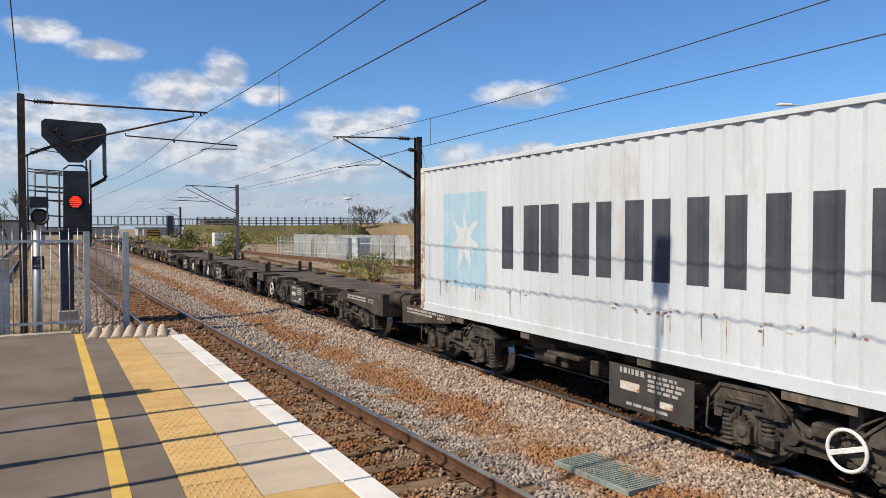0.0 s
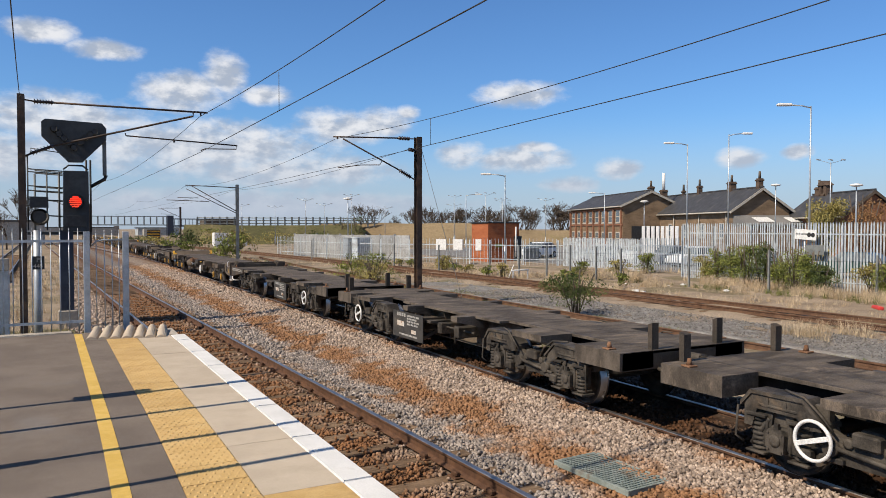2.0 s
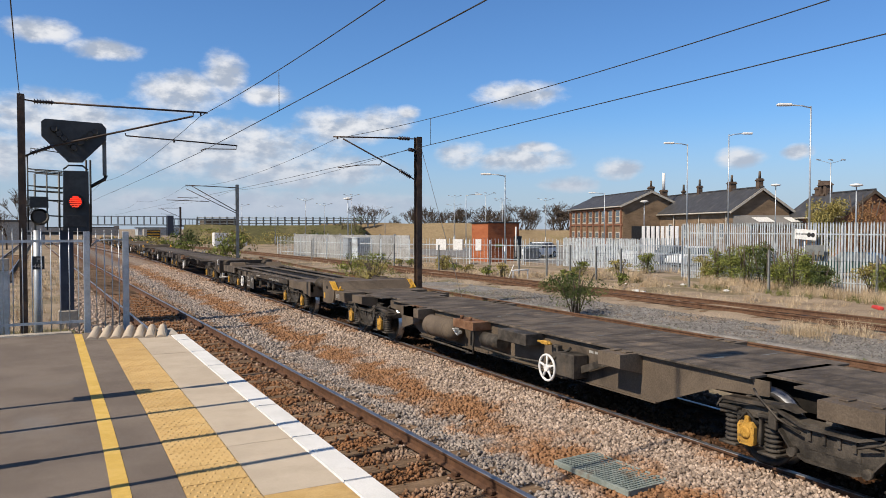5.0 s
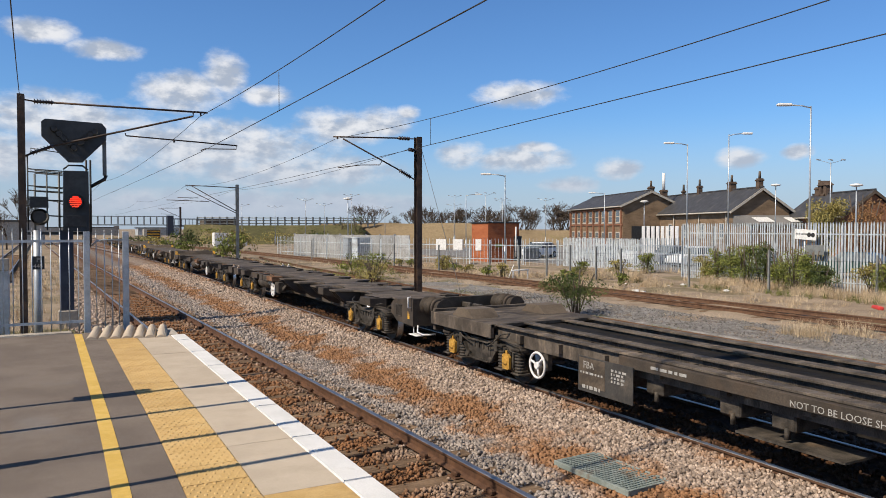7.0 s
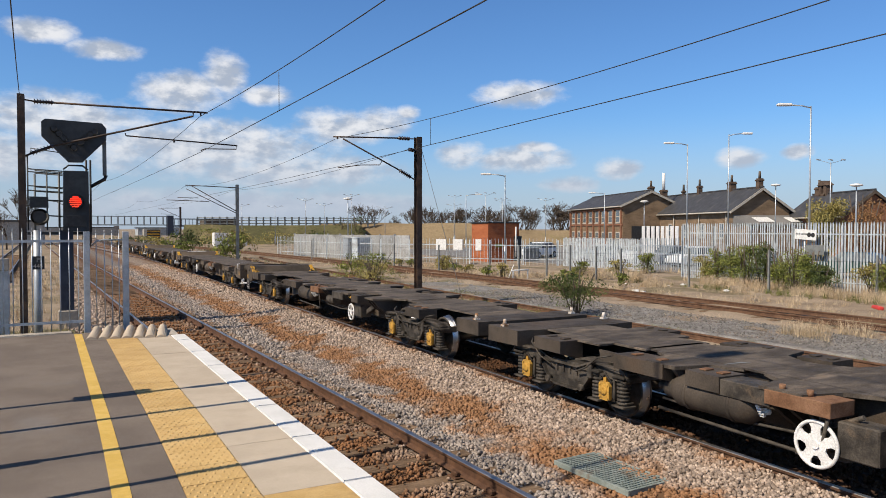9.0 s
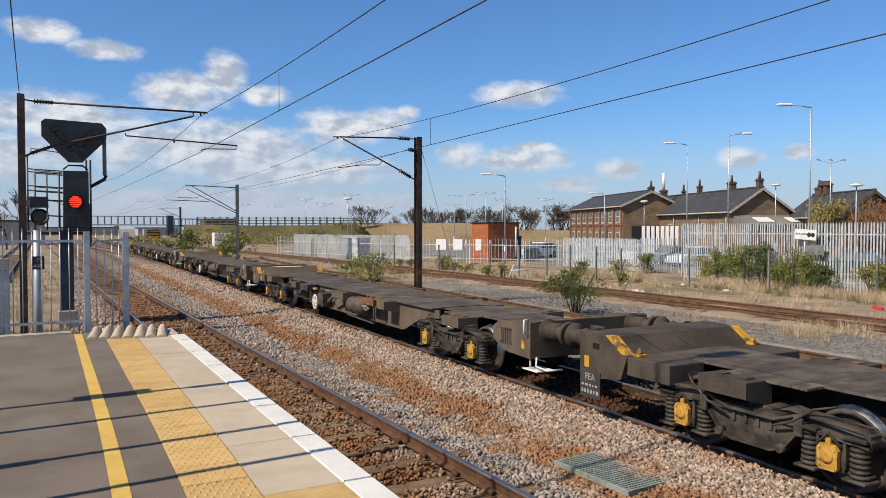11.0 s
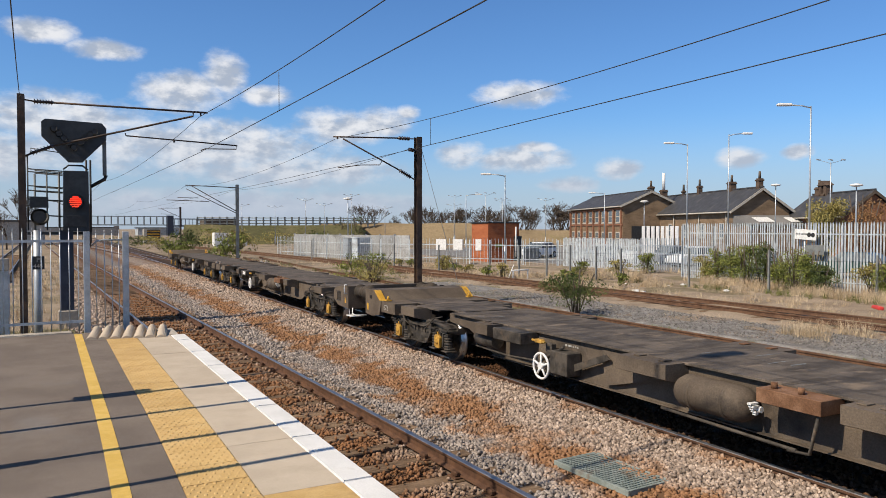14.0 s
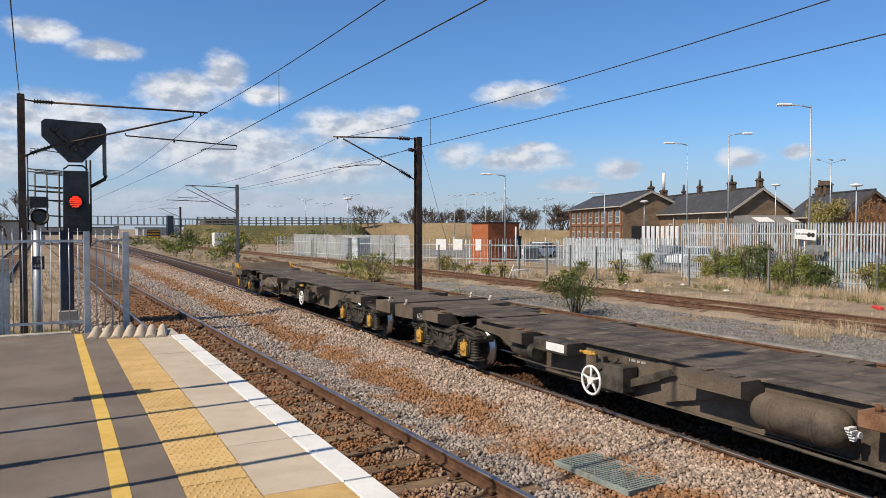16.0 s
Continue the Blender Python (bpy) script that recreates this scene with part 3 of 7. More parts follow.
# ---------- the freight train ----------
M.update(
    frame=mat("sooty_wagon_frame", (0.046, 0.038, 0.031), (0.084, 0.067, 0.053), 1.6, 0.72, 0.1, 0.3, 45, stain=(0.085, 0.060, 0.042), stain_scale=1.1, stain_lo=0.5, stain_hi=0.72, grain=0.25),
    framebrown=mat("brown_grimed_wagon_frame", (0.088, 0.068, 0.051), (0.138, 0.107, 0.079), 1.3, 0.75, 0.05, 0.3, 45, stain=(0.045, 0.037, 0.031), stain_scale=0.9, stain_lo=0.52, stain_hi=0.72, grain=0.25),
    deck=mat("worn_wagon_deck", (0.060, 0.049, 0.040), (0.130, 0.106, 0.085), 1.6, 0.8, 0.1, 0.35, 40, stain=(0.20, 0.155, 0.115), stain_scale=1.3, stain_lo=0.56, stain_hi=0.70, grain=0.38, stretch=(1.0, 2.2, 1.0)),
    bogie=mat("oily_bogie_steel", (0.032, 0.028, 0.024), (0.092, 0.078, 0.064), 4.0, 0.65, 0.1, 0.35, 60, stain=(0.13, 0.094, 0.064), stain_scale=3.0, stain_lo=0.55, stain_hi=0.75, grain=0.3),
    tyre=mat("polished_wheel_tyre", (0.30, 0.30, 0.31), (0.42, 0.42, 0.43), 4.0, 0.33, 1.0, 0.05, 40, grain=0.05),
    axlebox=mat("yellow_axlebox_paint", (0.38, 0.205, 0.035), (0.50, 0.285, 0.06), 9.0, 0.7, 0, 0.3, 60, stain=(0.13, 0.085, 0.04), stain_scale=7.0, stain_lo=0.52, stain_hi=0.68),
    yellowedge=mat("chipped_yellow_paint", (0.45, 0.24, 0.03), (0.55, 0.31, 0.045), 6.0, 0.7, 0, 0.3, 60, stain=(0.13, 0.08, 0.045), stain_scale=3.0, stain_lo=0.5, stain_hi=0.62),
    whitepaint=mat("white_painted_metal", (0.62, 0.61, 0.59), (0.74, 0.73, 0.71), 6.0, 0.6, 0, 0.1, 60, stain=(0.35, 0.32, 0.29), stain_scale=5.0, stain_lo=0.58, stain_hi=0.75),
    rustplate=mat("rusty_plate", (0.13, 0.065, 0.035), (0.22, 0.12, 0.07), 4.0, 0.85, 0, 0.4, 60),
    panel=mat("dark_number_panel", (0.040, 0.038, 0.037), (0.058, 0.054, 0.050), 3.0, 0.7, 0, 0.15, 60, stain=(0.10, 0.085, 0.07), stain_scale=2.0, stain_lo=0.58, stain_hi=0.75),
    crate=mat("white_container_paint", (0.465, 0.497, 0.52), (0.53, 0.565, 0.588), 0.7, 0.6, 0, 0.15, 40, stain=(0.38, 0.36, 0.325), stain_scale=1.3, stain_lo=0.55, stain_hi=0.8, grain=0.05, stretch=(1, 1, 0.35)),
    craterust=mat("rusted_container_edge", (0.45, 0.36, 0.28), (0.60, 0.57, 0.53), 3.0, 0.8, 0, 0.3, 50, stain=(0.26, 0.13, 0.06), stain_scale=4.0, stain_lo=0.5, stain_hi=0.62),
    crateblue=mat("pale_blue_decal", (0.29, 0.44, 0.53), (0.36, 0.50, 0.58), 1.5, 0.6, 0, 0, 50, grain=0.06),
    cratedark=mat("dark_grey_decal", (0.035, 0.04, 0.05), (0.055, 0.06, 0.072), 1.5, 0.6, 0, 0, 50, stain=(0.10, 0.11, 0.12), stain_scale=2.5, stain_lo=0.58, stain_hi=0.8, grain=0.12),
    # near-black for spines and floors: the shade under the wagons put into colour
    undershade=mat("undershade_black", (0.010, 0.009, 0.008), (0.02, 0.017, 0.015), 3.0, 0.85, 0, 0.3, 40),
)
WHEEL_R = 0.42
AXLE = 0.95
MESH = {}        # ready meshes shared between alike parts
WHEELS = []      # wheelsets to turn
TRAIN = []       # things to move: (object, place along the line at the start)


def shared(key, build, material):
    """One mesh for all alike parts."""
    if key not in MESH:
        bm = BM()
        build(bm)
        me = bpy.data.meshes.new(key)
        bmesh.ops.recalc_face_normals(bm, faces=bm.faces)
        bm.to_mesh(me)
        bm.free()
        for x in (material if isinstance(material, (list, tuple)) else [material]):
            me.materials.append(x)
        MESH[key] = me
    return MESH[key]


def wheelset_shape(bm):
    for s in (-1, 1):
        prof = [(0.66, 0.10), (0.66, 0.17), (0.71, 0.20), (0.72, 0.35), (0.685, 0.38), (0.685, WHEEL_R + 0.028), (0.715, WHEEL_R + 0.02), (0.73, WHEEL_R), (0.815, WHEEL_R - 0.006), (0.82, WHEEL_R - 0.05), (0.785, WHEEL_R - 0.06), (0.765, 0.33), (0.765, 0.19), (0.83, 0.16), (0.83, 0.09)]
        ids = [0, 0, 0, 0, 0, 1, 1, 1, 0, 0, 0, 0, 0, 0]
        lathe(bm, [(s * a, r) for a, r in prof], "x", (0, 0, 0), 32, ids)
    cyl(bm, (-1.0, 0, 0), (1.0, 0, 0), 0.085, 14)


def frame_shape(style):
    def build(bm):
        for s in (-1, 1):
            xa, xb = s * 0.955, s * 1.045
            if style == "arch":      # arched horns over the axleboxes, dished middle
                top = [(-1.38, 0.64), (-1.30, 0.74), (-0.66, 0.77), (-0.46, 0.70), (-0.30, 0.645), (0.30, 0.645), (0.46, 0.70), (0.66, 0.77), (1.30, 0.74), (1.38, 0.64)]
                bot = [(1.34, 0.56), (0.72, 0.60), (0.56, 0.50), (0.42, 0.33), (0.26, 0.27), (-0.26, 0.27), (-0.42, 0.33), (-0.56, 0.50), (-0.72, 0.60), (-1.34, 0.56)]
                prism(bm, top + bot, "x", xa, xb)
                prism(bm, top + [(y, z - 0.03) for y, z in top[::-1]], "x", s * 0.90, s * 1.115)
                prism(bm, bot + [(y, z + 0.03) for y, z in bot[::-1]], "x", s * 0.90, s * 1.105)
                box(bm, s * 1.045, s * 1.05, -0.30, 0.30, 0.40, 0.56)
                for q in (-1.0, 1.0):
                    tube(bm, [(s * 1.12, q * 0.30, 0.56), (s * 1.15, q * 0.55, 0.66), (s * 1.14, q * 0.80, 0.84), (s * 1.02, q * 0.95, 0.88)], 0.013, 6)
                    box(bm, s * 1.10, s * 1.15, q * 0.62 - 0.05, q * 0.62 + 0.05, 0.52, 0.72, 0.012)
                    cyl(bm, (s * 1.06, q * 0.40, 0.34), (s * 1.14, q * 0.40, 0.34), 0.05, 10)
                prism(bm, [(-0.62, 0.62), (-0.5, 0.67), (0.5, 0.67), (0.62, 0.62), (0.5, 0.60), (-0.5, 0.60)], "x", s * 0.90, s * 1.08)
                for y in (-0.24, -0.08, 0.08, 0.24):
                    box(bm, s * 0.97, s * 1.07, y - 0.02, y + 0.02, 0.49, 0.61)
                prism(bm, [(-1.36, 0.70), (-0.5, 0.80), (-0.36, 0.74), (-0.5, 0.76), (-1.36, 0.66)], "x", s * 0.94, s * 1.10)
                prism(bm, [(1.36, 0.70), (0.5, 0.80), (0.36, 0.74), (0.5, 0.76), (1.36, 0.66)], "x", s * 0.94, s * 1.10)
            else:                    # pressed plate frame with deep hornguides
                top = [(-1.32, 0.62), (-1.24, 0.80), (-0.70, 0.82), (-0.52, 0.70), (-0.28, 0.60), (0.28, 0.60), (0.52, 0.70), (0.70, 0.82), (1.24, 0.80), (1.32, 0.62)]
                bot = [(1.30, 0.36), (1.20, 0.30), (1.16, 0.46), (0.74, 0.46), (0.70, 0.28), (0.52, 0.24), (0.36, 0.34), (-0.36, 0.34), (-0.52, 0.24), (-0.70, 0.28), (-0.74, 0.46), (-1.16, 0.46), (-1.20, 0.30), (-1.30, 0.36)]
                prism(bm, top + bot, "x", xa, xb)
                for e in (-1, 1):    # boxed hood over each axlebox, with two upright slots
                    prism(bm, [(e * 1.36, 0.50), (e * 1.36, 0.74), (e * 1.26, 0.86), (e * 0.66, 0.87), (e * 0.48, 0.72), (e * 0.44, 0.62), (e * 0.60, 0.60), (e * 0.72, 0.70), (e * 1.20, 0.70), (e * 1.26, 0.50)], "x", s * 1.045, s * 1.12)
                    prism(bm, [(e * 1.40, 0.70), (e * 1.40, 0.75), (e * 1.28, 0.90), (e * 0.64, 0.91), (e * 0.40, 0.70), (e * 0.40, 0.66), (e * 0.64, 0.87), (e * 1.26, 0.86)], "x", s * 0.86, s * 1.14)
                    for q in (1.08, 0.86):
                        box(bm, s * 1.12, s * 1.128, e * q - 0.028, e * q + 0.028, 0.74, 0.84)
                    tube(bm, [(s * 1.14, e * 0.30, 0.66), (s * 1.16, e * 0.42, 0.80), (s * 1.13, e * 0.62, 0.93), (s * 1.05, e * 0.9, 0.95)], 0.014, 6)
                    box(bm, s * 1.05, s * 1.16, e * 0.62 - 0.08, e * 0.62 + 0.08, 0.30, 0.42, 0.02)
                    tube(bm, [(s * 1.15, e * 1.42, 0.70), (s * 1.16, e * 1.44, 0.36), (s * 1.1, e * 1.38, 0.30)], 0.014, 6)
                for y in (-0.36, 0.36):
                    cyl(bm, (s * 1.0, y, 0.48), (s * 1.12, y, 0.48), 0.08, 12)
                    box(bm, s * 1.03, s * 1.10, y - 0.13, y + 0.13, 0.34, 0.40, 0.01)
                for y in (-0.95, 0.95):
                    for q in (-0.17, 0.17):
                        prism(bm, [(y + q - 0.05, 0.30), (y + q + 0.05, 0.30), (y + q * 0.7 + 0.05, 0.74), (y + q * 0.7 - 0.05, 0.74)], "x", s * 1.04, s * 1.08)
                    box(bm, s * 1.03, s * 1.13, y - 0.24, y + 0.24, 0.735, 0.77, 0.01)
                    cyl(bm, (s * 1.07, y + 0.34, 0.30), (s * 1.07, y + 0.12, 0.62), 0.03, 8)
                for y in (-0.62, 0.62, -0.2, 0.2):
                    lathe(bm, [(s * 1.04, 0.055), (s * 1.065, 0.055), (s * 1.07, 0.03)], "x", (0, y, 0.56), 10)
                cyl(bm, (s * 1.09, -0.55, 0.42), (s * 1.09, 0.55, 0.52), 0.025, 8)
                box(bm, s * 1.0, s * 1.12, -0.14, 0.14, 0.55, 0.70, 0.02)
        box(bm, -0.95, 0.95, -0.16, 0.16, 0.42, 0.70, 0.02)
        for y in (-1.3, 1.3):
            box(bm, -0.95, 0.95, y - 0.05, y + 0.05, 0.56, 0.68, 0.01)
        box(bm, -0.32, 0.32, -0.3, 0.3, 0.6, 0.80, 0.03)
        for y in (-0.42, 0.42):
            cyl(bm, (-0.9, y, 0.40), (0.9, y, 0.40), 0.05, 8)
    return build


def axlebox_shape(s, style):
    def build(bm):
        box(bm, s * 0.90, s * 1.10, -0.12, 0.12, -0.13, 0.13, 0.03)
        box(bm, s * 0.92, s * 1.06, -0.36, 0.36, -0.165, -0.125, 0.012)
        box(bm, s * 0.96, s * 1.10, -0.16, -0.125, -0.12, 0.2, 0.008)
        box(bm, s * 0.96, s * 1.10, 0.125, 0.16, -0.12, 0.2, 0.008)
        if style == "arch":
            tube(bm, [(s * 1.11, -0.12, 0.1), (s * 1.12, 0.0, 0.22), (s * 1.11, 0.12, 0.1)], 0.018)
    return build


def cover_shape(s):
    def build(bm):
        prism(bm, [(-0.105, -0.12), (-0.08, -0.145), (0.08, -0.145), (0.105, -0.12), (0.11, 0.06), (0.08, 0.11), (-0.08, 0.11), (-0.11, 0.06)], "x", s * 1.10, s * 1.15)
        lathe(bm, [(s * 1.145, 0.07), (s * 1.162, 0.065), (s * 1.165, 0.03)], "x", (0, 0, -0.01), 12)
        prism(bm, [(-0.03, 0.10), (0.03, 0.10), (0.025, 0.17), (-0.025, 0.17)], "x", s * 1.10, s * 1.135)
        for y, z in ((-0.08, -0.11), (0.08, -0.11), (-0.08, 0.07), (0.08, 0.07)):
            cyl(bm, (s * 1.148, y, z), (s * 1.162, y, z), 0.013, 6)
    return build


def spring_shape(s):
    def build(bm):
        prof = [(-0.18, 0.05)]
        for k in range(7):
            z = -0.15 + 0.052 * k
            prof += [(z - 0.022, 0.062), (z - 0.010, 0.094), (z + 0.010, 0.094)]
        lathe(bm, prof + [(0.20, 0.05)], "z", (s * 1.02, 0, 0), 14)
        box(bm, s * 0.90, s * 1.14, -0.125, 0.125, 0.19, 0.235, 0.012)
        box(bm, s * 0.90, s * 1.14, -0.12, 0.12, -0.205, -0.175, 0.008)
    return build


def bogie(parent, y, style, cover, lever=False, flip=1):
    b = part("bogie", shared("bogie_frame_" + style, frame_shape(style), M["bogie"]), None, parent, "grimy two-axle bogie", pose(0, y, 0))
    for a in (-AXLE, AXLE):
        w = part("wheelset", shared("wheelset", wheelset_shape, [M["bogie"], M["tyre"]]), None, b, "steel wheels with polished treads", pose(0, a, WHEEL_R))
        WHEELS.append((w, a))
        for s in (-1, 1):
            part("axlebox", shared("axlebox%s%d" % (style, s), axlebox_shape(s, style), M["bogie"]), None, b, m=pose(0, a, WHEEL_R))
            part("axlebox_cover", shared("axlebox_cover%s%d" % (cover, s), cover_shape(s), M[cover]), None, b, "yellow axlebox cover" if cover == "axlebox" else "", pose(0, a, WHEEL_R))
            for q in (-0.26, 0.26):
                part("spring", shared("spring%d" % s, spring_shape(s), M["bogie"]), None, b, m=pose(0, a + q, WHEEL_R))
    return b


def buffers(parent, y, d, material="frame"):
    """Two buffers at a wagon end, pointing along d, and a coupling hook between."""
    for x in (-0.88, 0.88):
        def build(bm):
            lathe(bm, [(0, 0.185), (0.025, 0.185), (0.025, 0.14), (0.27, 0.14), (0.28, 0.15), (0.31, 0.15), (0.31, 0.115), (0.52, 0.115), (0.535, 0.20), (0.56, 0.20), (0.575, 0.17)], "y", (0, 0, 0), 18)
        part("buffer", shared("buffer_" + material, build, M[material]), None, parent, "dark oil-smeared buffer", pose(x, y, 1.02, 0, 0, 0 if d > 0 else 180))
    def hook(bm):
        box(bm, -0.04, 0.04, 0.0, 0.34, -0.05, 0.06, 0.015)
        tube(bm, [(-0.06, 0.3, 0.0), (-0.06, 0.5, -0.16), (0.06, 0.5, -0.16), (0.06, 0.3, 0.0)], 0.022)
        cyl(bm, (0.32, 0.0, -0.1), (0.28, 0.4, -0.3), 0.028, 8)
        cyl(bm, (-0.32, 0.0, -0.1), (-0.28, 0.4, -0.3), 0.028, 8)
    part("coupling", shared("coupling", hook, M["bogie"]), None, parent, "", pose(0, y, 1.0, 0, 0, 0 if d > 0 else 180))


def handwheel(parent, y, z, x, spokes):
    def build(bm):
        torus(bm, 0.228 if spokes == 0 else 0.198, 0.02)
        if spokes == 0:          # pressed disc with five openings near the rim
            lathe(bm, [(-0.012, 0.115), (0.012, 0.115)], "x", (0, 0, 0), 20)
            for k in range(5):
                a = 2 * math.pi * k / 5 + 0.3
                prism(bm, [(r * math.cos(a + d), r * math.sin(a + d)) for r, d in ((0.10, -0.55), (0.165, -0.30), (0.226, -0.36), (0.226, 0.36), (0.165, 0.30), (0.10, 0.55))], "x", -0.009, 0.009)
            cyl(bm, (-0.03, 0, 0), (0.05, 0, 0), 0.045, 10)
        elif spokes == 1:
            box(bm, -0.012, 0.012, -0.195, 0.195, -0.026, 0.026, 0.004, 0, Matrix.Rotation(radians(-20), 4, "X"))
        else:
            for k in range(spokes):
                a = 2 * math.pi * k / spokes + 0.3
                cyl(bm, (0, 0, 0), (0, 0.198 * math.cos(a), 0.198 * math.sin(a)), 0.022, 7, 0.016)
            cyl(bm, (-0.03, 0, 0), (0.05, 0, 0), 0.055, 10)
    part("handbrake_wheel", shared("handwheel%d" % spokes, build, M["whitepaint"]), None, parent, "white handbrake wheel", pose(x, y, z))
    def shaft(bm):
        cyl(bm, (0, 0, 0), (0.5, 0, 0), 0.022, 8)
        box(bm, 0.12, 0.22, -0.08, 0.08, -0.1, 0.34, 0.01)
    part("brake_shaft", shared("brake_shaft", shaft, M["bogie"]), None, parent, "", pose(x + 0.02, y, z))


def bars_text(bm, x, y, z, w, h, rows, rng, fill=0.8):
    """Rows of short bars that stand for lettering too small to read, on a side that faces -x."""
    rh = h / rows
    for r in range(rows):
        p = 0.0
        while p < w * fill:
            q = min(w, p + rng.uniform(0.05, 0.22) * min(1.0, w))
            box(bm, x - 0.003, x, y + w / 2 - q, y + w / 2 - p, z + h - r * rh - rh * 0.62, z + h - r * rh)
            p = q + 0.03


def side_words(parent, text, size, x, y, z, material="text"):
    """Lettering on the near side of a wagon, read from -x."""
    return words("lettering", text, size, Matrix(((0, 0, -1, x), (-1, 0, 0, y), (0, 1, 0, z), (0, 0, 0, 1))), M[material], parent)


def wagon_thing(u0, label, group):
    w = thing("flat_wagon", label, "container wagon", group, m=pose(TRAIN_X, u0, 0))
    TRAIN.append((w, u0))
    return w


# ----- skeletal wagons of the leading set -----
def skeletal(u0, L, axles, panel_y, wheel_y, front, rear, seed, hw_front=True):
    """Dark skeletal flat: narrow spine, cross bearers, pressed-frame bogies; ends 'buffer' or 'bar'."""
    rng = random.Random(seed)
    w = wagon_thing(u0, "empty sooty dark grey skeletal container flat wagon", "leading container flats")
    b1, b2 = (axles[0] + axles[1]) / 2 - u0, (axles[2] + axles[3]) / 2 - u0
    zt = 0.985
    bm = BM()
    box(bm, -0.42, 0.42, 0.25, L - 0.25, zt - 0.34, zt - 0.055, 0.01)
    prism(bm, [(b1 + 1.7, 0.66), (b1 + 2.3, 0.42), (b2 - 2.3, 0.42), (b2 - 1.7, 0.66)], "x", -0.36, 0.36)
    part("spine", bm, M["undershade"], w)
    bm = BM()
    box(bm, -0.60, 0.60, 0.0, b1 + 1.45, zt - 0.05, zt, 0.006)
    box(bm, -0.80, 0.80, b1 + 1.45, b2 - 1.45, zt - 0.05, zt, 0.006)
    box(bm, -0.60, 0.60, b2 - 1.45, L, zt - 0.05, zt, 0.006)
    loose_parts("deck_plate", bm, M["deck"], w, "worn flat steel deck plates")
    bm = BM()
    for s in (-1, 1):
        prism(bm, [(b1 + 1.2, zt - 0.05), (b1 + 1.2, zt - 0.26), (b1 + 2.1, 0.38), (b2 - 2.1, 0.38), (b2 - 1.2, zt - 0.26), (b2 - 1.2, zt - 0.05)], "x", s * 0.43, s * 0.455)
        box(bm, s * 0.36, s * 0.60, b1 + 2.1, b2 - 2.1, 0.355, 0.382, 0.004)
        for y in np.arange(b1 + 2.4, b2 - 2.2, 1.3):
            prism(bm, [(s * 0.456, zt - 0.052), (s * 0.76, zt - 0.052), (s * 0.58, 0.385), (s * 0.456, 0.385)], "y", y - 0.012, y + 0.012)
    loose_parts("side_girder", bm, M["framebrown"], w, "fish-bellied brown side girder with stiffeners")
    # cross bearers out to the full width
    ys = [(0.0, 0.95), (b1 - 0.4, b1 + 0.42), (b1 + 2.3, b1 + 2.55), (b2 - 2.55, b2 - 2.3), (b2 - 0.42, b2 + 0.4), (L - 0.95, L)]
    for k, (a, b) in enumerate(ys):
        deep = 0.20 if k in (0, 5) else 0.05
        for s in (-1, 1):
            if k in (0, 5) and (front, rear)[k == 5] == "buffer":
                continue
            bm = BM()
            prism(bm, [(s * 0.6, zt - 0.24), (s * 1.20, zt - deep - 0.05), (s * 1.20, zt - 0.003), (s * 0.6, zt - 0.003)], "y", a, b)
            part("bearer", bm, M["deck"], w)
    for k, (end, y0, d) in enumerate(((front, 0.0, -1), (rear, L, 1))):
        if end == "buffer":
            a, b = (y0, y0 + 2.9) if d < 0 else (y0 - 2.2, y0)
            bm = BM()
            for s in (-1, 1):
                if d < 0:
                    prism(bm, [(a, 0.62), (a, 1.13), (a + 0.10, 1.13), (a + 0.16, 1.0), (b, 1.0), (b, 0.83), (a + 1.0, 0.70), (a + 0.5, 0.62)], "x", s * 1.10, s * 1.22)
                else:
                    prism(bm, [(b, 0.60), (b, 1.06), (b - 0.12, 1.06), (b - 0.2, 1.0), (a, 1.0), (a, 0.84), (b - 0.5, 0.66)], "x", s * 1.10, s * 1.22)
            box(bm, -1.10, 1.10, y0 - (0.0 if d < 0 else 0.10), y0 + (0.10 if d < 0 else 0.0), 0.60, 1.12, 0.008)
            part("headstock", bm, M["frame"], w, "solid end beam with white stencils")
            bm = BM()
            box(bm, -1.12, -0.30, min(y0 - d * 0.15, y0 - d * 2.0), max(y0 - d * 0.15, y0 - d * 2.0), zt - 0.05, zt - 0.004)
            box(bm, 0.30, 1.12, min(y0 - d * 0.15, y0 - d * 2.0), max(y0 - d * 0.15, y0 - d * 2.0), zt - 0.05, zt - 0.004)
            loose_parts("end_plate", bm, M["deck"], w)
            buffers(w, y0, d)
            bm = BM()
            bars_text(bm, -1.222, (a + b) / 2 + 0.1, 0.84, 1.5, 0.13, 2, rng)
            bars_text(bm, -1.222, (a + b) / 2 - 0.75, 0.84, 0.4, 0.12, 2, rng)
            loose_parts("stencil_mark", bm, M["text"], w, "small white stencilled markings")
        else:
            for x in (-0.85, 0.85) if d > 0 else (-0.55, 0.7):
                bm = BM()
                prism(bm, [(y0 - d * 0.10, zt), (y0 - d * 0.02, zt), (y0 - d * 0.02, zt + 0.37), (y0 - d * 0.10, zt + 0.34)], "x", x - 0.06, x + 0.06)
                part("stop_plate", bm, M["frame"], w)
            bm = BM()
            box(bm, -1.16, 1.16, min(y0, y0 - d * 0.12), max(y0, y0 - d * 0.12), 0.72, zt - 0.006, 0.008)
            part("headstock", bm, M["frame"], w)
            bm = BM()
            cyl(bm, (0, y0 - d * 0.1, 0.86), (0, y0 + d * 0.45, 0.86), 0.07, 10)
            cyl(bm, (-0.5, y0, 0.72), (-0.5, y0 + d * 0.5, 0.66), 0.03, 8)
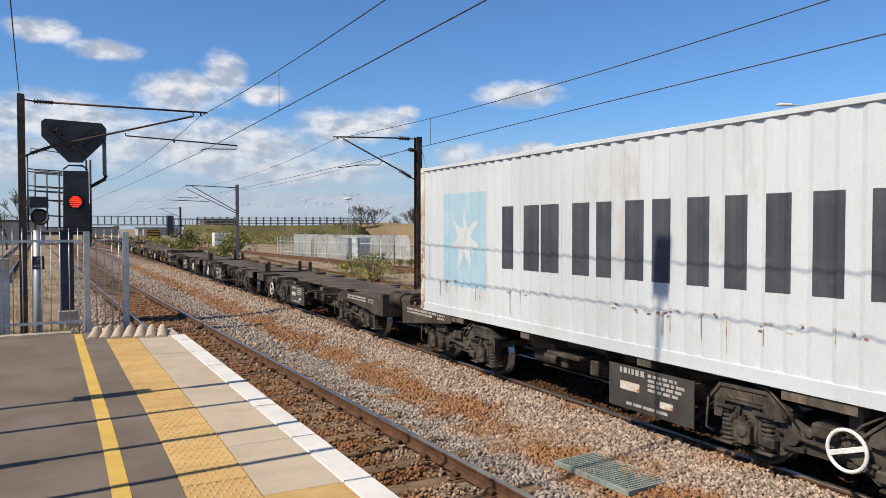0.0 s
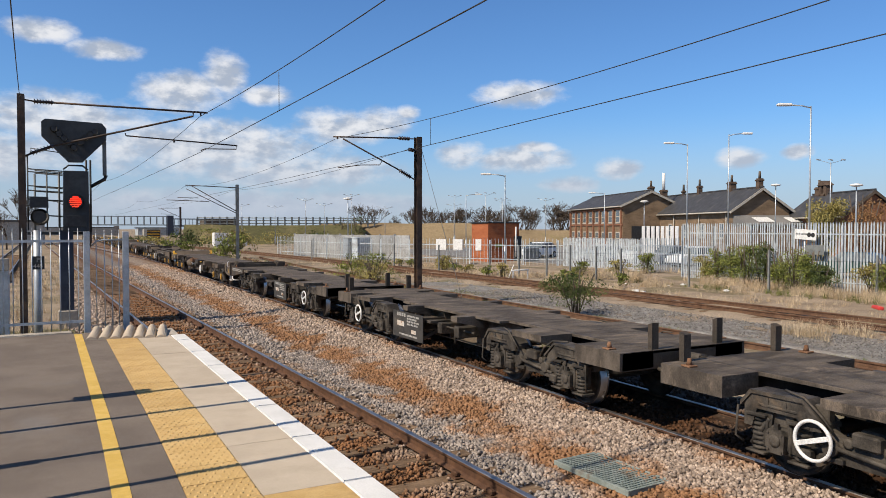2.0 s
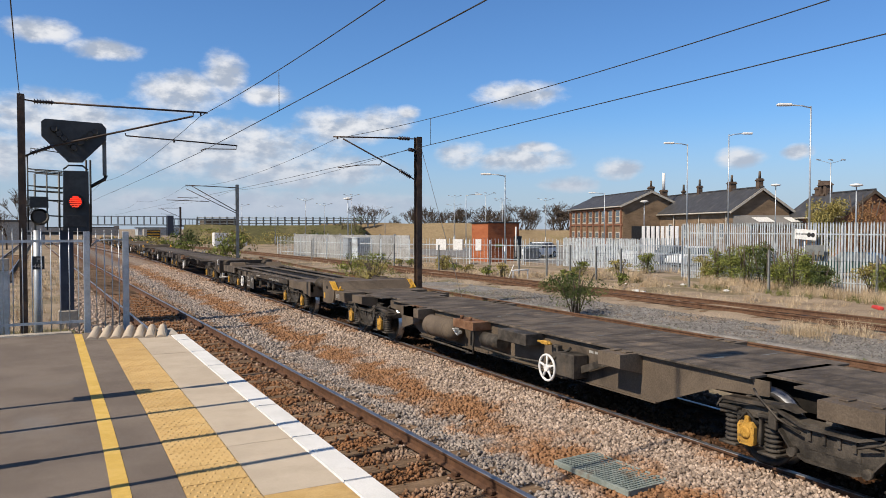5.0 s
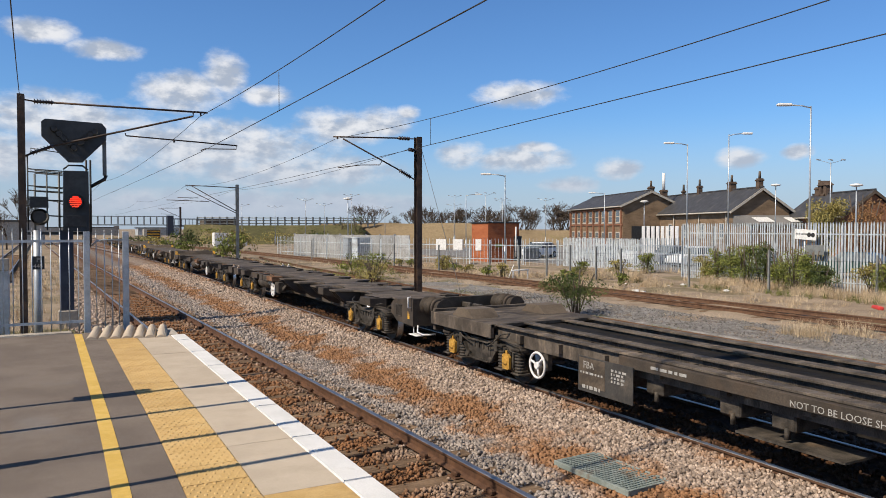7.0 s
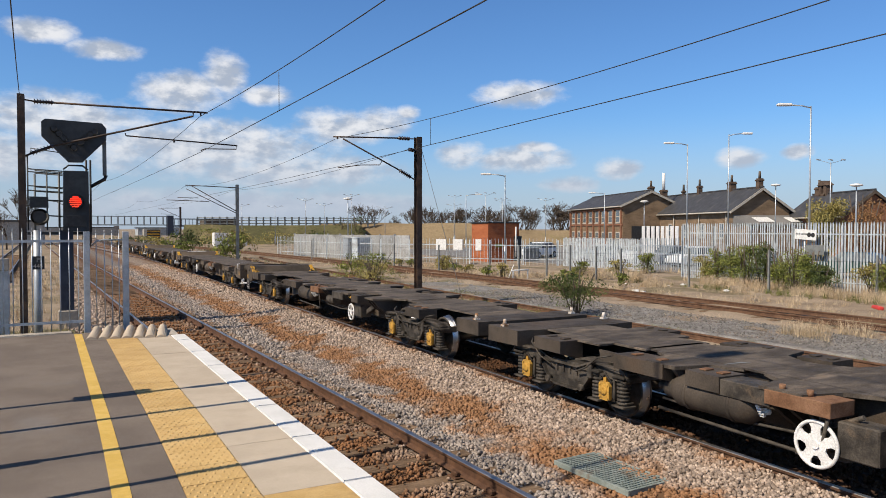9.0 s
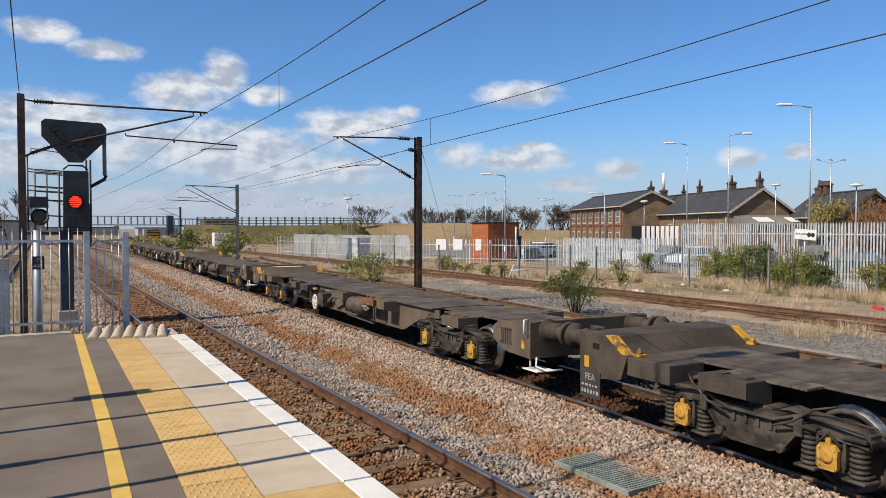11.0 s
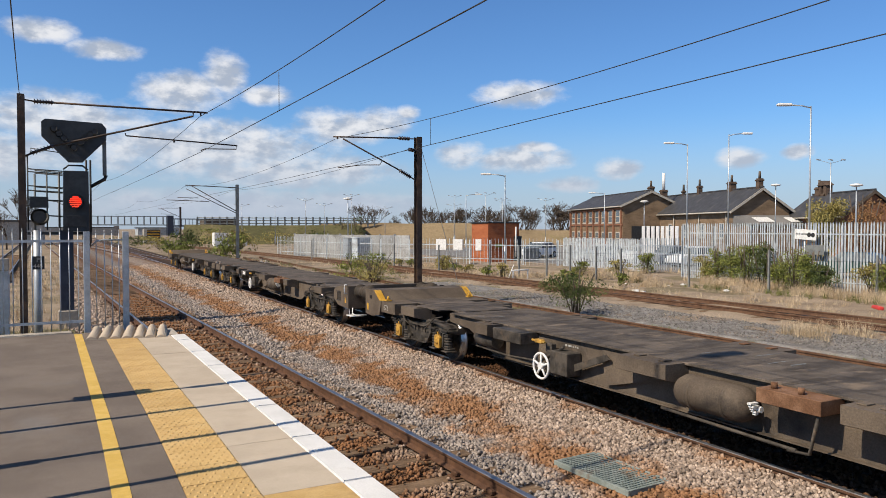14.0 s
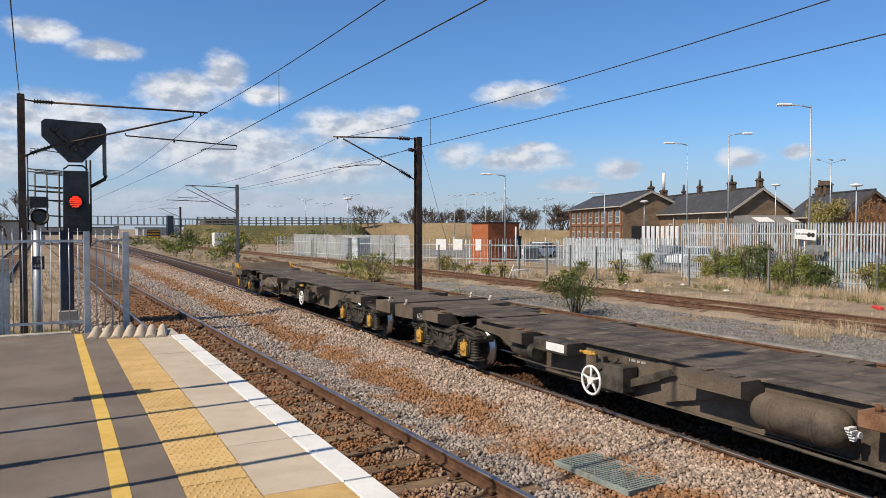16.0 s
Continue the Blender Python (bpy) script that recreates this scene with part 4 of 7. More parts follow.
            loose_parts("drawbar", bm, M["bogie"], w)
    # data panel with stencils
    if panel_y:
        pa, pb = panel_y[0] - u0, panel_y[1] - u0
        bm = BM()
        box(bm, -1.21, -1.19, pa, pb, 0.28, 0.85, 0.004)
        pl = part("data_panel", bm, M["panel"], w, "dark panel with white stencils and small cream stickers")
        bm = BM()
        for q in (pa + 0.08, pb - 0.08):
            box(bm, -1.19, -0.5, q - 0.03, q + 0.03, 0.74, 0.80)
            prism(bm, [(-0.5, 0.7), (-1.19, 0.40), (-1.19, 0.34), (-0.5, 0.62)], "y", q - 0.025, q + 0.025)
        loose_parts("panel_bracket", bm, M["frame"], w)
        mid = (pa + pb) / 2
        bm = BM()
        bars_text(bm, -1.212, mid + 0.28, 0.70, 0.5, 0.12, 1, rng, 0.9)
        bars_text(bm, -1.212, mid - 0.30, 0.56, 0.62, 0.24, 4, rng)
        bars_text(bm, -1.212, mid - 0.1, 0.32, 1.0, 0.06, 1, rng, 0.7)
        loose_parts("stencil_mark", bm, M["text"], pl)
        bm = BM()
        box(bm, -1.213, -1.21, mid + 0.16, mid + 0.52, 0.53, 0.64)
        box(bm, -1.213, -1.21, mid - 0.42, mid - 0.2, 0.42, 0.50)
        loose_parts("sticker", bm, M["craterust"], pl)
    bogie(w, b1, "plate", "bogie")
    bogie(w, b2, "plate", "bogie")
    if wheel_y:
        handwheel(w, wheel_y - u0 - 0.2, 0.53, -1.17, 1)
    # brake gear under the middle
    bm = BM()
    my = (b1 + b2) / 2
    for q in (-0.9, -0.2, 0.5):
        box(bm, -1.0, -0.5, my + q, my + q + 0.18, 0.52, 0.74, 0.02)
    cyl(bm, (-0.8, my + 0.9, 0.58), (-0.8, my + 1.5, 0.58), 0.11, 12)
    cyl(bm, (-0.86, my - 1.3, 0.66), (-0.86, my + 1.9, 0.66), 0.022, 8)
    cyl(bm, (-0.95, my - 0.7, 0.75), (-0.95, my - 0.7, 0.40), 0.018, 6)
    box(bm, -1.1, -0.6, my + 0.1, my + 0.9, 0.70, 0.76, 0.01)
    loose_parts("brake_gear", bm, M["bogie"], w)
    for q in (0.35, L - 0.35):
        for x in (-1.08, 1.08):
            bm = BM()
            box(bm, x - 0.07, x + 0.07, q - 0.07, q + 0.07, zt - 0.004, zt + 0.02, 0.006)
            cyl(bm, (x, q, zt + 0.02), (x, q, zt + 0.10), 0.04, 8, 0.022)
            part("twistlock", bm, M["rustplate"], w)
    return w


skeletal(2.0, 12.4, (3.65, 5.55, 11.2, 13.1), (6.18, 7.68), 4.52, "bar", "buffer", 1)
skeletal(15.5, 12.15, (16.6, 18.5, 24.15, 26.05), (21.64, 23.15), 25.8, "buffer", "bar", 2)
skeletal(28.4, 11.1, (29.65, 31.55, 36.7, 38.6), (34.35, 35.85), 38.3, "bar", "bar", 3)
skeletal(40.5, 12.6, (42.05, 43.95, 49.5, 51.4), (44.57, 46.07), 42.9, "bar", "buffer", 4)


# ----- container -----
def container(u0):
    """White forty-foot high box with corrugated sides; u0 is its leading end."""
    L, H, W, z0 = 12.19, 2.885, 1.22, 1.0
    c = thing("shipping_container", "white corrugated shipping container streaked with rust, loaded on a flat wagon", "container", m=pose(TRAIN_X, u0, 0))
    TRAIN.append((c, u0))
    pitch = 0.2705
    for s, nm in ((-1, "side_wall"), (1, "side_wall")):
        verts, faces = [], []
        y = L - 0.16
        pts = []
        while y > 0.16 + pitch:
            pts += [(y, 0.012), (y - 0.075, 0.012), (y - 0.14, 0.038), (y - 0.205, 0.038)]
            y -= pitch
        pts.append((y, 0.012))
        for yy, dx in pts:
            verts += [(s * (W - dx), yy, z0 + 0.15), (s * (W - dx), yy, z0 + H - 0.06)]
        for k in range(len(pts) - 1):
            faces.append((2 * k, 2 * k + 1, 2 * k + 3, 2 * k + 2))
        part(nm, joined("side_wall", verts, faces, M["crate"]), None, c, "corrugated white steel wall")
    for s in (-1, 1):
        bm = BM()
        box(bm, s * (W - 0.06), s * (W + 0.006), 0.1, L - 0.1, z0 + H - 0.075, z0 + H - 0.012, 0.006)
        part("top_rail", bm, M["crate"], c)
        bm = BM()
        box(bm, s * (W - 0.05), s * W, 0.1, L - 0.1, z0 + 0.01, z0 + 0.155, 0.006)
        box(bm, s * (W - 0.05), s * (W + 0.004), 0.1, L - 0.1, z0 - 0.004, z0 + 0.03)
        part("bottom_rail", bm, M["crate"], c)
        for y in (0.08, L - 0.08):
            bm = BM()
            box(bm, s * (W - 0.16), s * W, y - 0.08, y + 0.08, z0 + 0.118, z0 + H - 0.118, 0.008)
            part("corner_post", bm, M["craterust"], c, "chipped and rusty corner post")
            for z in (z0, z0 + H - 0.118):
                bm = BM()
                box(bm, s * (W - 0.162), s * (W + 0.002), y - 0.089, y + 0.089, z, z + 0.118, 0.012)
                part("corner_casting", bm, M["craterust"], c)
    bm = BM()
    box(bm, -W + 0.06, W - 0.06, 0.1, L - 0.1, z0 + H - 0.05, z0 + H - 0.02)
    part("roof", bm, M["crate"], c)
    for y in (0.03, L - 0.03):
        bm = BM()
        box(bm, -W + 0.16, W - 0.16, y - 0.03, y + 0.03, z0 + 0.1, z0 + H - 0.03, 0.01)
        part("end_wall", bm, M["crate"], c)
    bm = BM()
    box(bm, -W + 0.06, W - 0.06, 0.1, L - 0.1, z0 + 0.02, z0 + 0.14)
    part("container_floor", bm, M["undershade"], c)
    # decals follow the corrugation as upright strips on its outer faces and slopes
    def decal(name, rects, material, lift=0.002):
        verts, faces = [], []
        y = L - 0.16
        while y > 0.4:
            seg = [(y, 0.012), (y - 0.075, 0.012), (y - 0.14, 0.038), (y - 0.205, 0.038), (y - pitch, 0.012)]
            for (p, a), (q, b) in zip(seg[:-1], seg[1:]):
                for ya, yb, za, zb in rects:
                    hi, lo = min(p, yb), max(q, ya)
                    if hi > lo + 1e-4:
                        f = lambda t: W - (a + (b - a) * (p - t) / (p - q)) + lift
                        k = len(verts)
                        verts += [(-f(hi), hi, za), (-f(hi), hi, zb), (-f(lo), lo, zb), (-f(lo), lo, za)]
                        faces.append((k, k + 1, k + 2, k + 3))
            y -= pitch
        return part(name, joined(name, verts, faces, material), None, c, "painted marking")
    decal("blue_square", [(10.93 - u0, 12.50 - u0, 1.57, 3.31)], M["crateblue"])
    for ya, yb in ((9.37, 10.44), (8.12, 9.28), (7.04, 8.0), (5.98, 6.92), (4.92, 5.76), (3.75, 4.68)):
        wd = (yb - ya) * 0.36
        decal("dark_bar", [(yb - u0 - wd, yb - u0, 1.98, 3.02)], M["cratedark"])
        decal("dark_bar", [(ya - u0, ya - u0 + wd, 1.98, 3.02)], M["cratedark"])
    # the pointed emblem, painted on as narrow upright strips
    cy, cz = 11.7 - u0, 2.44
    tips = []
    for k in range(14):
        t = math.pi * k / 7 + math.pi / 2
        r = 0.66 if k % 2 == 0 else 0.24
        tips.append((cy + r * math.cos(t), cz + r * math.sin(t)))
    rects = []
    for y in np.arange(cy - 0.66, cy + 0.66, 0.016):
        ym, cuts = y + 0.008, []
        for (p, q), (r, v) in zip(tips, tips[1:] + tips[:1]):
            if (p - ym) * (r - ym) < 0:
                cuts.append(q + (v - q) * (ym - p) / (r - p))
        cuts.sort()
        rects += [(float(y), float(y) + 0.016, z, w) for z, w in zip(cuts[::2], cuts[1::2])]
    decal("white_star_shape", rects, M["crate"], 0.0035)
    # scuffed welds and rust runs along the lower wall
    rng = random.Random(8)
    bm = BM()
    for k in range(46):
        y = rng.uniform(0.6, L - 0.5)
        z = z0 + 0.62 + rng.uniform(-0.05, 0.05)
        box(bm, -W + 0.005, -W + 0.0125, y, y + rng.uniform(0.03, 0.1), z, z + rng.uniform(0.01, 0.035))
        if k % 3 == 0:
            box(bm, -W + 0.006, -W + 0.0115, y, y + 0.012, z - rng.uniform(0.1, 0.4), z)
    part("rust_mark", bm, M["craterust"], c)


container(13.5 - 12.19)


# ----- sixty-foot flats of the rear sets -----
def sixty(u0, L, axles, hw, tank, front, rear, seed, number="", brown=True, hw_spokes=5, rear_block=True, white_patch=False, front_panel="", star=False):
    """Grimy sixty-foot container flat: wide deck, fish-bellied side plates, yellow axleboxes, air tank, handbrake wheel."""
    rng = random.Random(seed)
    fm = M["framebrown"] if brown else M["frame"]
    w = wagon_thing(u0, "empty grimy %s container flat wagon with yellow axleboxes" % ("brown" if brown else "dark grey"), "sixty-foot container flats")
    b1, b2 = (axles[0] + axles[1]) / 2 - u0, (axles[2] + axles[3]) / 2 - u0
    hw, tank = hw - u0, (tank[0] - u0, tank[1] - u0) if tank else None
    zt = 0.975
    mid = L / 2
    bm = BM()
    half = 0.52 if star else 0.90
    box(bm, -half, half, b1 + 1.1, b2 - 1.1, zt - 0.03, zt, 0.004)
    box(bm, -0.62, 0.62, 0.3, b1 + 1.2, zt - 0.03, zt, 0.004)
    box(bm, -0.62, 0.62, b2 - 1.2, L - 0.3, zt - 0.03, zt, 0.004)
    for y in (b1, b2):
        box(bm, -0.90, 0.90, y - 0.55, y + 0.55, zt - 0.032, zt - 0.002, 0.004)
    loose_parts("deck_plate", bm, M["deck"], w, "worn flat deck plates with scrapes")
    bm = BM()
    for s in (-1, 1):
        if star:
            continue
        prism(bm, [(b1 + 0.9, zt - 0.032), (b1 + 0.9, zt - 0.20), (b1 + 1.7, zt - 0.26), (b1 + 2.6, 0.36), (b2 - 2.6, 0.36), (b2 - 1.7, zt - 0.26), (b2 - 0.9, zt - 0.20), (b2 - 0.9, zt - 0.032)], "x", s * 0.80, s * 0.825)
        box(bm, s * 0.80, s * 0.88, b1 + 2.6, b2 - 2.6, 0.345, 0.362)
    if star:
        prism(bm, [(b1 + 1.2, zt - 0.035), (b1 + 1.2, 0.70), (b1 + 2.6, 0.36), (b2 - 2.6, 0.36), (b2 - 1.2, 0.70), (b2 - 1.2, zt - 0.035)], "x", -0.44, 0.44)
        y = b1 + 2.2
        while y < b2 - 1.6:
            for s in (-1, 1):
                one = BM()
                prism(one, [(s * 0.53, y - 0.72), (s * 0.72, y - 0.38), (s * 1.20, y - 0.26), (s * 1.20, y + 0.26), (s * 0.72, y + 0.38), (s * 0.53, y + 0.72)], "z", zt - 0.045, zt - 0.001)
                arm = part("outrigger_arm", one, M["deck"], w, "tapered deck arm")
                for q in (-0.22, 0.0, 0.22):
                    one = BM()
                    prism(one, [(s * 0.46, 0.44), (s * 0.62, 0.46), (s * 1.02, 0.74), (s * 1.18, zt - 0.05), (s * 0.46, zt - 0.05)], "y", y + q - 0.03, y + q + 0.03)
                    part("gusset", one, fm, arm)
            y += 1.72
    loose_parts("side_plate", bm, fm, w, "fish-bellied side plates")
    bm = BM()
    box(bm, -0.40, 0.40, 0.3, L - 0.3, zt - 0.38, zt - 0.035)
    part("spine", bm, M["undershade"], w)
    for a, b in ((b1 - 0.62, b1 + 0.05), (b1 + 2.9, b1 + 3.35), ((tank[1] + 0.02, tank[1] + 0.92) if tank else (mid - 0.45, mid + 0.45)), (b2 - 3.0, b2 - 2.5), (b2 - 0.05, b2 + 0.62)):
        for s in (-1, 1):
            bm = BM()
            prism(bm, [(s * 0.8, zt - 0.30), (s * 1.2, zt - 0.20), (s * 1.22, zt - 0.19), (s * 1.22, zt - 0.006), (s * 0.8, zt - 0.006)], "y", a, b)
            part("outrigger", bm, fm, w)
            bm = BM()
            for k in (0.25, 0.75):
                q = a + (b - a) * k
                box(bm, s * 1.0 - 0.07, s * 1.0 + 0.07, q - 0.05, q + 0.05, zt - 0.004, zt + 0.012, 0.003)
            loose_parts("twistlock", bm, M["rustplate"] if rng.random() < 0.3 else fm, w)
    # leading end
    bm = BM()
    for s in (-1, 1):
        if front == "buffer":
            prism(bm, [(0.0, 0.58), (0.0, 1.16), (0.06, 1.18), (0.95, 1.09), (1.12, 0.985), (1.12, 0.78), (0.8, 0.62)], "x", s * 1.12, s * 1.22)
        else:
            prism(bm, [(0.0, 0.74), (0.0, 0.985), (0.8, 0.985), (0.8, 0.74)], "x", s * 0.9, s * 1.22)
    if front == "buffer":
        box(bm, -1.12, 1.12, 0.0, 0.09, 0.58, 1.17, 0.006)
        prism(bm, [(0.09, 1.10), (0.09, 1.14), (1.2, 0.99), (1.2, 0.96)], "x", -1.12, 1.12)
    else:
        box(bm, -0.9, 0.9, 0.0, 0.8, 0.80, 0.98, 0.006)
    part("headstock", bm, fm, w, "deep end plates")
    if front == "buffer":
        buffers(w, 0.0, -1)
        bm = BM()
        for k in range(6):
            box(bm, -1.232, -1.22, 0.55 + 0.055 * k, 0.575 + 0.055 * k, 0.76, 0.98)
        box(bm, -1.232, -1.22, 0.53, 0.88, 0.98, 1.0)
        box(bm, -1.232, -1.22, 0.53, 0.88, 0.74, 0.76)
        part("grille", bm, M["bogie"], w)
        bm = BM()
        tube(bm, [(-1.235, 0.06, 0.98), (-1.30, 0.06, 0.98), (-1.30, 0.06, 1.20), (-1.235, 0.06, 1.20)], 0.016, 8)
        part("grab_handle", bm, M["whitepaint"], w, "white grab handle")
        bm = BM()
        tube(bm, [(-1.1, 0.0, 0.60), (-1.12, -0.02, 0.46), (-1.12, -0.32, 0.44), (-0.85, -0.34, 0.44)], 0.016, 8)
        box(bm, -1.2, -0.85, -0.15, 0.25, 0.385, 0.405, 0.004)
        cyl(bm, (-1.15, 0.1, 0.40), (-1.15, 0.1, 0.62), 0.014, 6)
        part("shunter_step", bm, M["whitepaint"], w, "white shunter's step")
        bm = BM()
        box(bm, -1.224, -1.22, 0.16, 0.26, 0.72, 0.88)
        part("warning_sticker", bm, M["yellowedge"], w, "small yellow warning sticker")
    else:
        bm = BM()
        cyl(bm, (0, 0.2, 0.84), (0, -0.4, 0.84), 0.07, 10)
        part("drawbar", bm, M["bogie"], w)
    # trailing end
    bm = BM()
    if rear_block:
        for s in (-1, 1):
            prism(bm, [(L - 0.98, zt), (L - 0.66, 1.19), (L, 1.19), (L, 0.60), (L - 0.45, 0.58), (L - 0.85, 0.64)], "x", s * 1.14, s * 1.22)
        prism(bm, [(L - 0.96, zt - 0.01), (L - 0.64, 1.185), (L - 0.02, 1.185), (L - 0.02, 0.62), (L - 0.12, 0.62), (L - 0.12, 0.90), (L - 0.96, 0.90)], "x", -1.14, 1.14)
    else:
        for s in (-1, 1):
            prism(bm, [(L, 0.72), (L, 0.985), (L - 0.9, 0.985), (L - 0.9, 0.74)], "x", s * 0.9, s * 1.22)
        box(bm, -0.9, 0.9, L - 0.9, L, 0.78, 0.98, 0.006)
    loose_parts("end_block", bm, fm, w, "raised sloping end block" if rear_block else "")
    if rear_block:
        for s in (-1, 1):
            bm = BM()
            box(bm, s * 0.62, s * 1.215, L - 1.72, L - 0.97, 0.72, zt - 0.004, 0.008)
            part("corner_box", bm, fm, w)
            bm = BM()
            prism(bm, [(L - 0.995, zt + 0.008), (L - 0.675, 1.196), (L - 0.55, 1.196), (L - 0.87, zt + 0.008)], "x", s * 1.10, s * 1.226)
            part("edge_stripe", bm, M["yellowedge"], w, "chipped yellow edge stripe")
            bm = BM()
            box(bm, s * 1.08 - 0.07, s * 1.08 + 0.07, L - 1.12, L - 1.0, zt - 0.004, zt + 0.03, 0.006)
            cyl(bm, (s * 1.08, L - 1.06, zt + 0.03), (s * 1.08, L - 1.06, zt + 0.11), 0.04, 8, 0.02)
            part("twistlock", bm, M["yellowedge"], w)
        # the slot is a dark plate, its inner shade painted
        bm = BM()
        box(bm, -1.224, -1.218, L - 0.42, L - 0.28, 0.98, 1.06)
        part("lashing_slot", bm, M["undershade"], w)
        bm = BM()
        box(bm, -1.224, -1.219, L - 0.20, L - 0.10, 0.70, 0.86)
        part("warning_sticker", bm, M["yellowedge"], w, "small yellow warning sticker")
    if rear == "buffer":
        buffers(w, L, 1)
    else:
        bm = BM()
        cyl(bm, (0, L - 0.2, 0.84), (0, L + 0.3, 0.84), 0.07, 10)
        part("drawbar", bm, M["bogie"], w)
    if number:
        side_words(w, number, 0.17, -1.219, L - 1.24, 0.785)
    if white_patch:
        bm = BM()
        prism(bm, [(-0.7, L - 0.6), (0.5, L - 0.62), (0.62, L - 0.25), (0.1, L - 0.18), (-0.5, L - 0.3)], "z", 1.186, 1.189)
        part("paint_patch", bm, M["whitepaint"], w, "spilled white paint")
    for q in (0.3, L - 0.3):
        for x in (-1.08, 1.08):
            z = 1.10 if q < 1 and front == "buffer" else (1.2 if rear_block and q > 1 else 0.985)
            if z < 1.0:
                bm = BM()
                box(bm, x - 0.05, x + 0.05, q - 0.05, q + 0.05, z, z + 0.03)
                cyl(bm, (x, q, z + 0.03), (x, q, z + 0.12), 0.042, 8, 0.025)
                part("twistlock", bm, M["craterust"], w)
    bogie(w, b1, "arch", "axlebox")
    bogie(w, b2, "arch", "axlebox")
    # air tank
    if tank:
        bm = BM()
        a, b = tank
        lathe(bm, [(a, 0.07), (a + 0.05, 0.155), (a + 0.14, 0.205), (b - 0.14, 0.205), (b - 0.05, 0.155), (b, 0.07)], "y", (-1.0, 0, 0.67), 22)
        for q in (a + 0.3, b - 0.3):
            lathe(bm, [(q - 0.02, 0.2), (q - 0.02, 0.213), (q + 0.02, 0.213), (q + 0.02, 0.2)], "y", (-1.0, 0, 0.66), 22)
        part("air_tank", bm, fm, w, "round air reservoir")
        bm = BM()
        for k in range(5):
            box(bm, -1.06 - 0.02 * k, -1.02, a - 0.07 - 0.015 * (k % 2), a - 0.02, 0.60 + 0.03 * k, 0.62 + 0.03 * k)
        cyl(bm, (-1.0, a - 0.10, 0.66), (-1.0, a + 0.02, 0.66), 0.035, 8)
        part("tank_valve", bm, M["whitepaint"], w)
        bm = BM()
        prism(bm, [(b + 0.05, 0.90), (b + 0.05, 0.72), (b + 0.5, 0.66), (b + 1.5, 0.40), (b + 1.6, 0.90)], "x", -0.90, -0.86)
        part("gusset_plate", bm, fm, w)
        bm = BM()
        box(bm, -1.224, -0.84, a - 0.95, a - 0.2, 0.80, 0.955, 0.006)
        for k in (0.3, 0.62):
            cyl(bm, (-1.1, a - 0.95 + k, 0.955), (-1.1, a - 0.95 + k, 1.02), 0.035, 8)
        loose_parts("bracket_plate", bm, M["rustplate"] if rng.random() < 0.6 else fm, w, "rust-stained bracket")
        bm = BM()
        tube(bm, [(-1.18, a - 0.9, 0.80), (-1.1, a - 0.75, 0.36), (-1.1, a - 0.5, 0.34)], 0.02, 6)
        tube(bm, [(-1.1, a - 0.6, 0.36), (-1.0, b + 0.3, 0.36)], 0.022, 6)
        part("brake_pipe", bm, M["bogie"], w)
    bm = BM()
    for s in (-1, 1):
        prism(bm, [(hw - 1.4, 0.80), (hw - 0.2, 0.34), (hw + 0.1, 0.34), (hw + 0.1, 0.40), (hw - 0.1, 0.42), (hw - 1.3, 0.86)], "x", s * 0.93, s * 0.97)
    box(bm, -1.12, -0.84, hw - 0.62, hw - 0.2, 0.42, 0.78, 0.015)
    cyl(bm, (-1.0, hw - 0.4, 0.84), (-1.0, hw + 0.15, 0.56), 0.025, 8)
    cyl(bm, (-1.0, hw + 1.5, 0.66), (-1.0, hw + 2.1, 0.66), 0.125, 14)
    cyl(bm, (-1.0, hw + 2.1, 0.66), (-1.0, hw + 2.25, 0.66), 0.06, 10)
    tube(bm, [(-1.02, hw + 2.2, 0.5), (-1.0, hw + 1.2, 0.47), (-0.98, hw + 0.2, 0.52)], 0.018, 6)
    box(bm, -1.2, -0.84, hw + 0.5, hw + 1.35, 0.76, 0.95, 0.01)
    loose_parts("brake_gear", bm, M["bogie"], w)
    bm = BM()
    box(bm, -1.13, -1.05, hw + 0.02, hw + 0.2, 0.84, 0.90, 0.01)
    cyl(bm, (-1.1, hw - 0.05, 0.87), (-1.1, hw + 0.3, 0.87), 0.02, 6)
    part("release_valve", bm, M["axlebox"], w, "yellow release valve")
    if seed == 16:
        bm = BM()
        torus(bm, 0.12, 0.012, 20, 5)
        part("paint_mark", bm, M["craterust"], w, "faded orange painted ring", pose(-0.826, hw - 1.25, 0.63))
        bm = BM()
        box(bm, -1.206, -1.2, hw + 0.55, hw + 1.0, 0.80, 0.92)
        part("label_plate", bm, M["whitepaint"], w, "small white label plate")
    handwheel(w, hw, 0.50, -1.14, hw_spokes)
    # scrapes across the deck
    bm = BM()
    for k in range(7):
        y = rng.uniform(b1 + 1.6, b2 - 1.6)
        x = rng.uniform(-0.6, 0.4)
        prism(bm, [(x, y), (x + rng.uniform(0.15, 0.5), y + rng.uniform(-0.05, 0.05)), (x + 0.3, y + 0.03), (x, y + 0.025)], "z", zt + 0.0005, zt + 0.002)
    loose_parts("scrape", bm, M["mastgrey"], w)
    bm = BM()
    bars_text(bm, -0.826, mid - 2.2, 0.78, 0.6, 0.06, 1, rng)
    bars_text(bm, -0.826, mid + 1.7, 0.80, 0.4, 0.05, 1, rng)
    loose_parts("stencil_mark", bm, M["text"], w)
